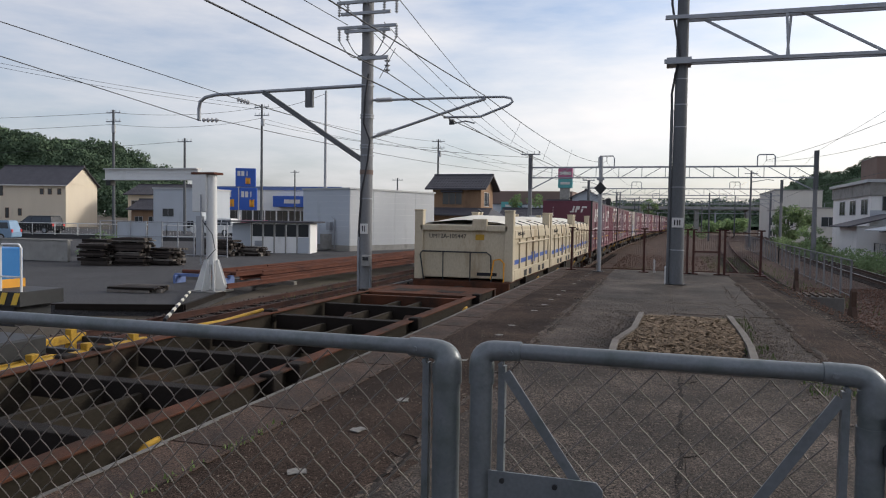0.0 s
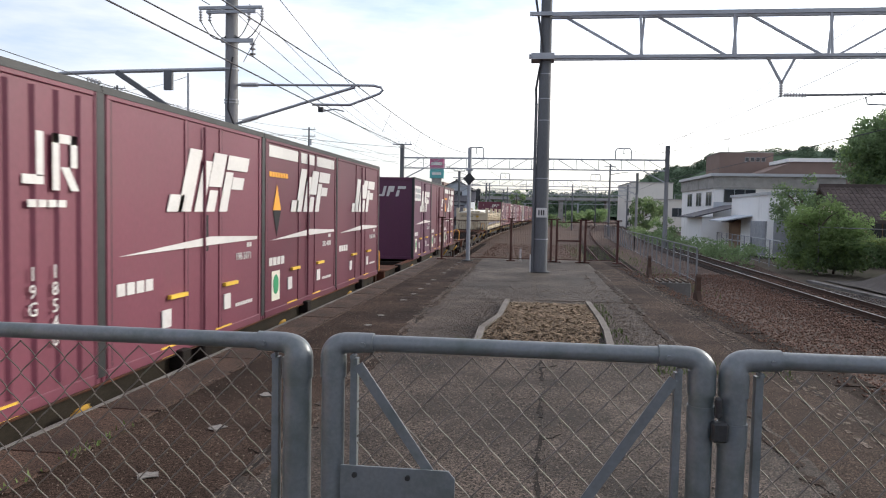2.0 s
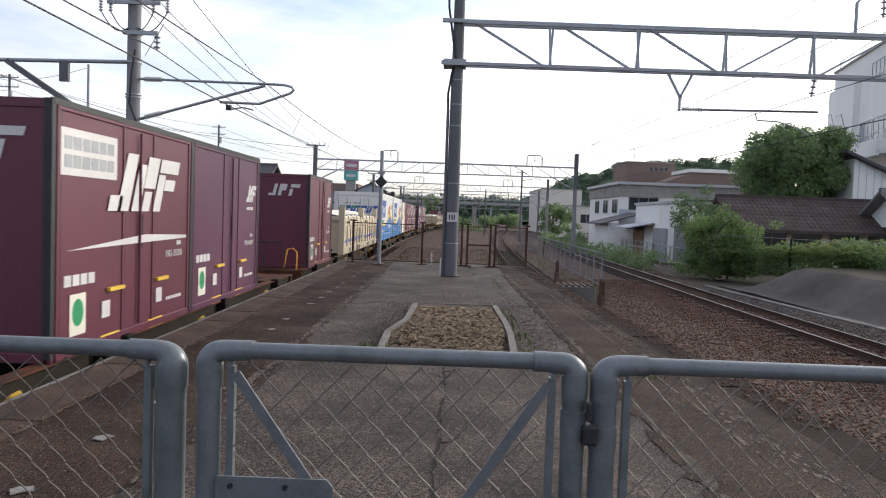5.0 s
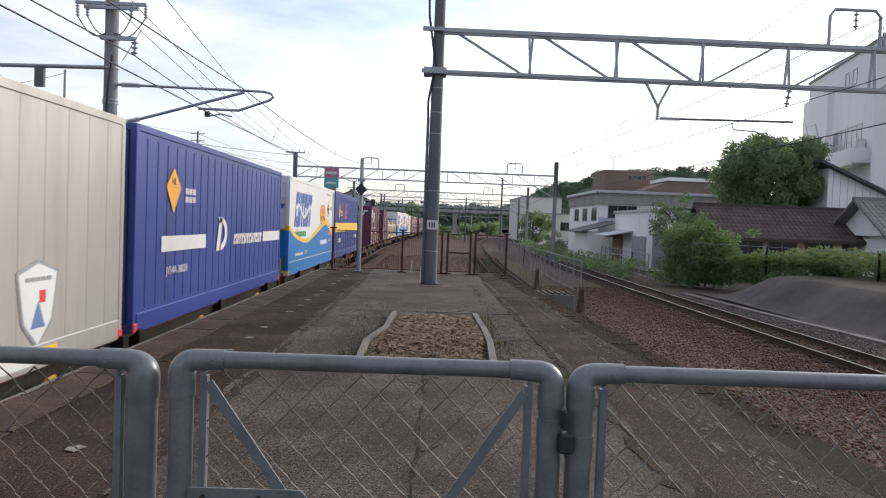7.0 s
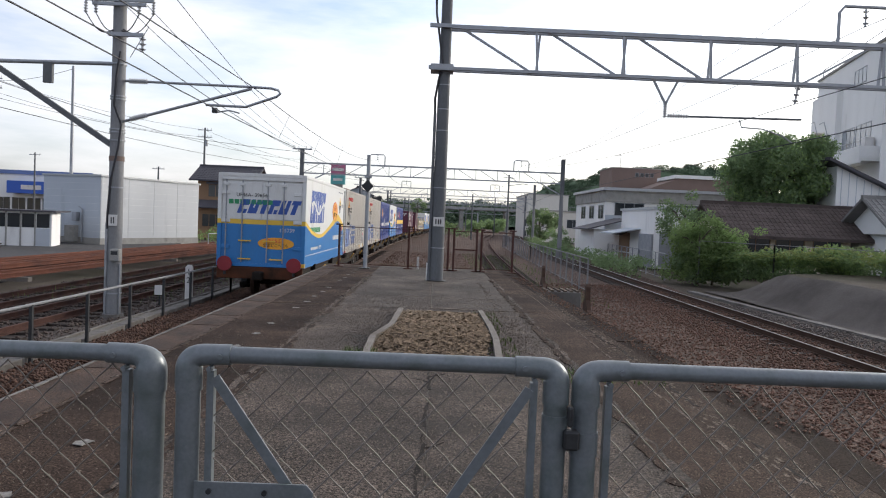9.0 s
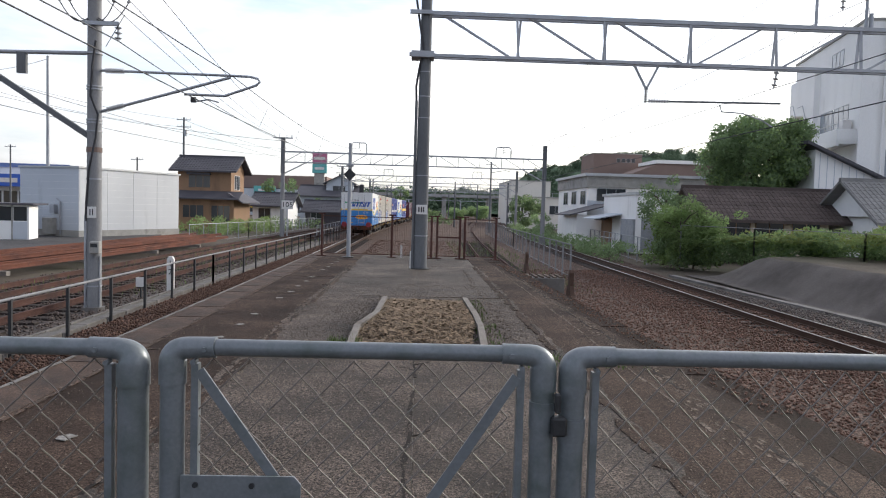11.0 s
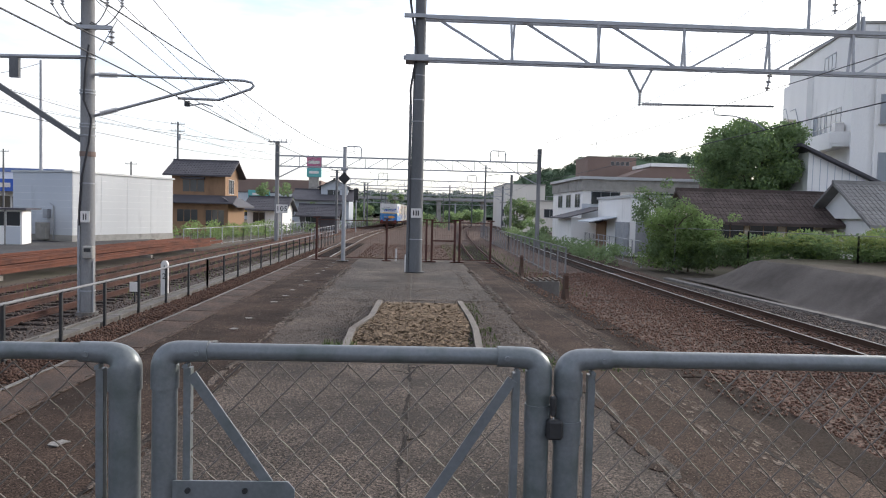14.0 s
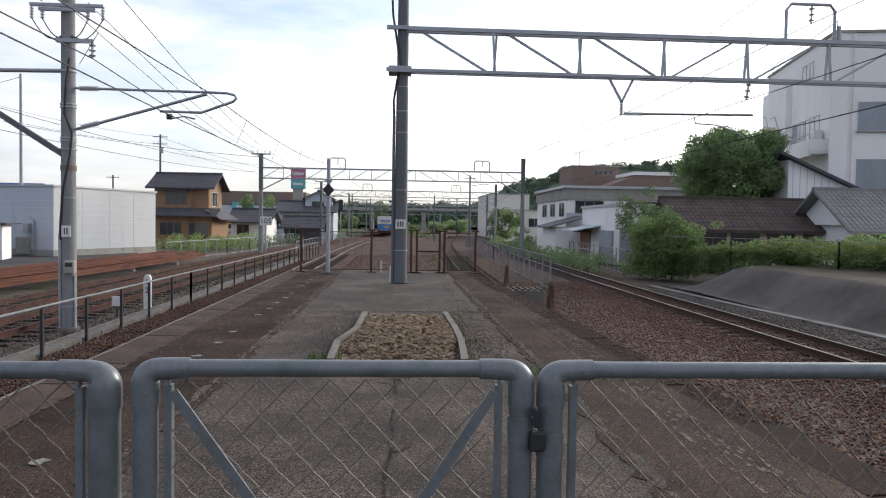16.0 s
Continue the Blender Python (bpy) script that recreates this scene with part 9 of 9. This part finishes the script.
# ---- trees, shrubs, grass, hills ----
def leaf_cloud(centres, radii, per, size, squash=0.85):
    """Small bent leaves scattered in the outer part of many clumps."""
    vs = []
    for (cx, cy, cz), r in zip(centres, radii):
        n = max(8, int(per * r * r))
        d = rng.normal(size=(n, 3))
        d /= np.linalg.norm(d, axis=1, keepdims=True)
        rad = r * rng.uniform(0.45, 1.08, (n, 1)) ** 0.6
        c = d * rad * np.array([1, 1, squash]) + np.array([cx, cy, cz])
        a = rng.normal(size=(n, 3))
        a /= np.linalg.norm(a, axis=1, keepdims=True)
        b = np.cross(a, d + 0.4 * rng.normal(size=(n, 3)))
        b /= np.linalg.norm(b, axis=1, keepdims=True) + 1e-6
        s = size * rng.uniform(0.6, 1.3, (n, 1))
        vs.append(np.stack([c - a * s, c + b * s * 0.5, c + a * s, c - b * s * 0.5], 1).reshape(-1, 3))
    v = np.concatenate(vs)
    return v, np.arange(len(v)).reshape(-1, 4)


def tree(x, y, z, h, w, label, leaf, seed, clumps=34, per=260, size=0.13, name="tree", low=0.28):
    r = np.random.default_rng(seed)
    t = thing(name, label, "tree" if name == "tree" else "shrub", pose(x, y, z))
    trunk = [(0, 0, -0.1), (0.06 * w * 0.3, 0, h * 0.25), (-0.04, 0.05, h * 0.5), (0.05, 0, h * 0.75)]
    part("trunk", Mesh().tube(trunk, [0.05 * h * 0.5, 0.04 * h * 0.5, 0.028 * h * 0.5, 0.01 * h], 10), BARK, t, smooth=True)
    cs, rs = [], []
    for k in range(clumps):
        u = r.uniform(0, 1) ** 0.8
        zz = h * (low + (0.97 - low) * u)
        reach = w / 2 * (math.sin(math.pi * min(1, 0.18 + 0.80 * (1 - u) ** 0.8)) * 0.95 + 0.05)
        a, q = r.uniform(0, 2 * math.pi), r.uniform(0.25, 1.0) ** 0.6
        cs.append((reach * q * math.cos(a), reach * q * math.sin(a), zz))
        rs.append(r.uniform(0.16, 0.30) * w * 0.62)
        if k % 5 == 0:
            s = (0, 0, h * min(0.7, 0.25 + 0.4 * u))
            part("limb", Mesh().tube([s, ((s[0] + cs[-1][0]) / 2, (s[1] + cs[-1][1]) / 2, (s[2] + cs[-1][2]) / 2 + 0.05 * h), cs[-1]], [0.012 * h, 0.009 * h, 0.004 * h], 6), BARK, t)
    v, f = leaf_cloud(cs, rs, per, size)
    tagged(soup("crown", v, f, leaf, t), kind="stuff")
    v, f = leaf_cloud([(a, b, c + 0.1) for a, b, c in cs[::2]], [q * 1.03 for q in rs[::2]], per * 0.25, size)
    tagged(soup("crown_outer", v, f, LEAF_B, t), kind="stuff")
    return t


tree(23.7, 50.5, -1.0, 9.2, 7.0, "dense dark green broadleaf tree behind the old house", LEAF, 11, 110, 420, 0.13, low=0.1)
tree(27.0, 53.5, -1.0, 5.5, 4.5, "smaller dark tree beside the white building", LEAF, 12, 20, 300, 0.13)
tree(13.7, 37.4, -1.3, 3.5, 2.7, "leafy green shrub at the boundary fence", LEAF_B, 13, 22, 600, 0.085, "shrub", 0.06)
tree(14.1, 41.0, -1.3, 4.9, 3.0, "upright green shrub at the boundary fence", LEAF, 14, 26, 600, 0.085, "shrub", 0.06)
tree(14.8, 38.2, -1.3, 2.6, 2.8, "low green shrub at the boundary fence", LEAF_B, 15, 22, 600, 0.08, "shrub", 0.05)
tree(15.0, 104.0, -1.3, 4.6, 5.2, "dark round tree beside the depot", LEAF, 16, 26, 260, 0.16, low=0.15)
tree(13.2, 78.0, -1.3, 2.6, 2.6, "low shrub at the gantry's foot", LEAF, 17, 16, 380, 0.11, "shrub", 0.05)
tree(11.7, 66.0, -1.3, 1.6, 2.6, "low shrub beside the line", LEAF, 18, 14, 380, 0.10, "shrub", 0.05)
tree(-19.5, 104.0, -1.3, 6.2, 5.4, "green tree beside the line", LEAF, 19, 26, 200, 0.17, low=0.15)
tree(-13.2, 98.0, -1.3, 3.4, 4.0, "dark shrub beside the shed", LEAF, 20, 18, 240, 0.14, "shrub", 0.08)
tree(-4.2, 170.0, -1.3, 7.6, 3.6, "conifer-like dark tree beyond the gantries", LEAF, 21, 26, 110, 0.24)
tree(-13.5, 176.0, -1.3, 4.4, 6.5, "dark tree beyond the gantries", LEAF, 22, 26, 110, 0.24, low=0.1)
tree(10.5, 195.0, -1.3, 2.8, 6.0, "dark trees before the overbridge", LEAF, 23, 30, 100, 0.26, low=0.05)
tree(17.5, 207.0, -1.3, 3.4, 7.0, "dark trees before the overbridge", LEAF, 24, 26, 100, 0.26, low=0.05)
tree(4.2, 205.0, -1.3, 2.2, 5.0, "shrubs before the overbridge", LEAF, 25, 20, 100, 0.26, "shrub", low=0.05)


def thicket(name, pts, width, height, count, leaf, label, size=0.09, per=420):
    r = np.random.default_rng(len(name) + count)
    cs, rs = [], []
    for k in range(count):
        u = r.random() * (len(pts) - 1)
        i = min(int(u), len(pts) - 2)
        q = u - i
        x = pts[i][0] + (pts[i + 1][0] - pts[i][0]) * q + r.uniform(-width, width)
        y = pts[i][1] + (pts[i + 1][1] - pts[i][1]) * q + r.uniform(-width, width) * 0.6
        z = pts[i][2] + (pts[i + 1][2] - pts[i][2]) * q + height * r.uniform(0.1, 0.95)
        cs.append((x, y, z))
        rs.append(r.uniform(0.3, 0.62))
    v, f = leaf_cloud(cs, rs, per, size, 0.8)
    return tagged(soup(name, v, f, leaf), label, "undergrowth", kind="stuff")


bank = [(13.6, 38.5, -1.2), (16.0, 35.5, -0.7), (18.4, 30.0, -0.4), (20.0, 24.0, -0.2), (21.0, 16.0, -0.2)]
thicket("undergrowth", bank, 1.1, 1.15, 220, LEAF, "dense green undergrowth along the bank fence", 0.085)
thicket("undergrowth", [(x + 0.3, y - 0.4, z + 0.4) for x, y, z in bank[1:]], 0.8, 0.95, 150, LEAF_B, "light green vine leaves over the bank fence", 0.10, 260)
thicket("undergrowth", [(x + 0.6, y - 0.2, z + 0.8) for x, y, z in bank[1:]], 0.7, 0.45, 50, LEAF_Y, "yellowish young leaves on the undergrowth", 0.09, 200)
thicket("undergrowth", [(13.3, 39.5, -1.3), (14.0, 38.2, -1.3), (14.8, 37.2, -1.2), (15.6, 36.2, -1.0)], 0.8, 3.2, 80, LEAF_B, "tall green undergrowth at the old house", 0.085)
thicket("undergrowth", [(13.0, 38.9, -1.3), (13.9, 37.4, -1.3), (15.2, 36.0, -1.0)], 0.8, 2.6, 60, LEAF_B, "lighter leaves on the undergrowth at the old house", 0.09, 300)
thicket("undergrowth", [(10.9, 66, -1.4), (11.6, 50, -1.4), (11.5, 40, -1.4)], 0.7, 1.1, 70, LEAF, "weeds along the main line", 0.08)
thicket("undergrowth", [(13.5, 100, -1.4), (12.3, 82, -1.4), (11.3, 68, -1.4)], 0.9, 1.0, 50, LEAF, "weeds along the main line", 0.12, 200)
thicket("undergrowth", [(-20.5, 60, -1.4), (-17.5, 66, -1.4), (-16, 72, -1.4), (-15, 82, -1.4)], 2.2, 1.3, 110, LEAF_B, "tall weeds before the brown house", 0.10, 260)
thicket("undergrowth", [(-15, 84, -1.4), (-12, 100, -1.4), (-9.5, 125, -1.4), (-8, 150, -1.4)], 2.4, 1.4, 90, LEAF, "green weeds along the siding", 0.16, 120)
thicket("undergrowth", [(-46, 51, -1.3), (-38, 46, -1.3), (-33, 35, -1.3)], 1.0, 1.0, 50, LEAF, "weeds at the yard's edge", 0.10, 240)
thicket("undergrowth", [(6, 120, -1.4), (3.2, 170, -1.4), (3.6, 210, -1.4)], 2.5, 1.2, 60, LEAF, "weeds between the far tracks", 0.2, 80)


def fronds(name, pts, width, count, leaf, label, length=0.75):
    """Arching stems with rows of narrow leaflets to both sides."""
    r = np.random.default_rng(count)
    v, pairs = [], 9
    for k in range(count):
        u = r.random() * (len(pts) - 1)
        i = min(int(u), len(pts) - 2)
        q = u - i
        base = np.array(pts[i]) * (1 - q) + np.array(pts[i + 1]) * q + np.array((r.uniform(-width, width), r.uniform(-width, width) * 0.6, r.uniform(-0.1, 0.25)))
        a, el = r.uniform(0, 2 * np.pi), r.uniform(0.3, 1.1)
        ln = length * r.uniform(0.6, 1.25)
        out = np.array((math.cos(a), math.sin(a), 0.0))
        side = np.array((-math.sin(a), math.cos(a), 0.0))
        for s in range(1, pairs + 1):
            w = s / pairs
            c = base + out * ln * w * math.cos(el) + np.array((0, 0, ln * (w * math.sin(el) - 0.55 * w * w)))
            h = 0.17 * ln * (1.25 - 0.75 * w)
            for sg in (-1, 1):
                tip = c + side * sg * h + out * 0.05 + np.array((0, 0, -0.25 * h))
                mid = (c + tip) / 2
                v += [c, mid + out * 0.030, tip, mid - out * 0.030]
    v = np.array(v)
    return tagged(soup(name, v, np.arange(len(v)).reshape(-1, 4), leaf), label, "undergrowth", kind="stuff")


fronds("fern_fronds", [(15.4, 34.6, 0.2), (16.6, 31.2, 0.45), (18.0, 27.0, 0.6), (19.3, 22.0, 0.7), (20.2, 16.0, 0.7)], 0.7, 520, LEAF_Y, "pale green feathery fronds over the bank fence")
fronds("fern_fronds", [(13.9, 36.6, 0.0), (15.4, 34.9, 0.1), (17.2, 30.0, 0.2), (18.8, 23.0, 0.3)], 0.6, 300, LEAF_B, "green feathery fronds in the undergrowth")


def blades(name, n, x0, x1, y0, y1, z, h, label):
    x, y = rng.uniform(x0, x1, n), rng.uniform(y0, y1, n)
    a, l = rng.uniform(0, 2 * np.pi, n), rng.uniform(-0.4, 0.4, (n, 2))
    hh = h * rng.uniform(0.4, 1.1, n)
    w = 0.006 + 0.004 * rng.random(n)
    p = np.stack([x, y, np.full(n, z)], 1)
    s = np.stack([np.cos(a) * w, np.sin(a) * w, np.zeros(n)], 1)
    tip = p + np.stack([l[:, 0] * hh, l[:, 1] * hh, hh], 1)
    v = np.stack([p - s, p + s, tip], 1).reshape(-1, 3)
    return tagged(soup(name, v, np.arange(3 * n).reshape(-1, 3), GRASSM), label, "grass", kind="stuff")


blades("weeds", 260, 1.0, 2.2, 6.4, 7.0, 0.0, 0.05, "short weeds in a paving joint")
blades("weeds", 90, -2.75, -2.66, 1.8, 4.2, 0.0, 0.04, "short weeds along the coping joint")
blades("weeds", 220, -0.95, -0.6, 7.0, 7.5, 0.0, 0.10, "short weeds at the bed's corner")
blades("weeds", 400, 0.6, 0.95, 7.2, 11.2, 0.0, 0.05, "short weeds along the bed")


def hill(name, cx, cy, w, d, h, seed, label, count=520):
    """A wooded hill: a rough mound whose canopy is made of many tree clumps."""
    r = np.random.default_rng(seed)
    v, nx, ny = [], 60, 16
    for j in range(ny + 1):
        for i in range(nx + 1):
            u, q = i / nx, j / ny
            x, y = cx + w * (u - 0.5), cy + d * q
            z = h * math.sin(math.pi * u) ** 0.8 * math.sin(math.pi * (0.08 + 0.5 * q)) * (0.8 + 0.35 * noise.noise((u * 4 + seed, q * 2, 0)))
            v.append((x, y, -1.4 + max(0, z)))
    f = [(j * (nx + 1) + i, j * (nx + 1) + i + 1, (j + 1) * (nx + 1) + i + 1, (j + 1) * (nx + 1) + i) for j in range(ny) for i in range(nx)]
    ob = solid(name, Mesh().add(v, f), HILLM, label, "hill", "structure", True)
    cs, rs = [], []
    for k in range(count):
        i, j = r.integers(0, nx + 1), r.integers(0, ny + 1)
        p = v[j * (nx + 1) + i]
        if p[2] > 1:
            cs.append((p[0] + r.uniform(-2, 2), p[1], p[2] + r.uniform(-0.6, 1.2) * w / 160))
            rs.append(r.uniform(1.6, 3.4) * w / 160)
    vv, ff = leaf_cloud(cs, rs, 34 * (160 / w) ** 2, 0.42 * w / 160)
    tagged(soup("canopy", vv, ff, HILLM, ob), kind="stuff")


blades("dry_grass", 2600, -2.9, 2.6, 22.3, 40.0, -1.27, 0.34, "thin dry grass past the platform's end")
blades("dry_grass", 1500, 2.2, 6.0, 24.0, 60.0, -1.27, 0.30, "thin grass along the stub track")
blades("dry_grass", 1600, -12.6, -7.4, 20.0, 60.0, -1.27, 0.22, "thin weeds between the sidings")
hill("wooded_hill", -530, 380, 440, 80, 86, 3, "dark wooded hill behind the houses", 1300)
hill("wooded_hill", 108, 290, 150, 60, 40, 5, "wooded hill behind the works")
hill("wooded_hill", 74, 340, 90, 60, 30, 6, "low wooded hill behind the depot")
hill("wooded_hill", -15, 300, 300, 40, 9, 8, "low woods beyond the overbridge")

motions()
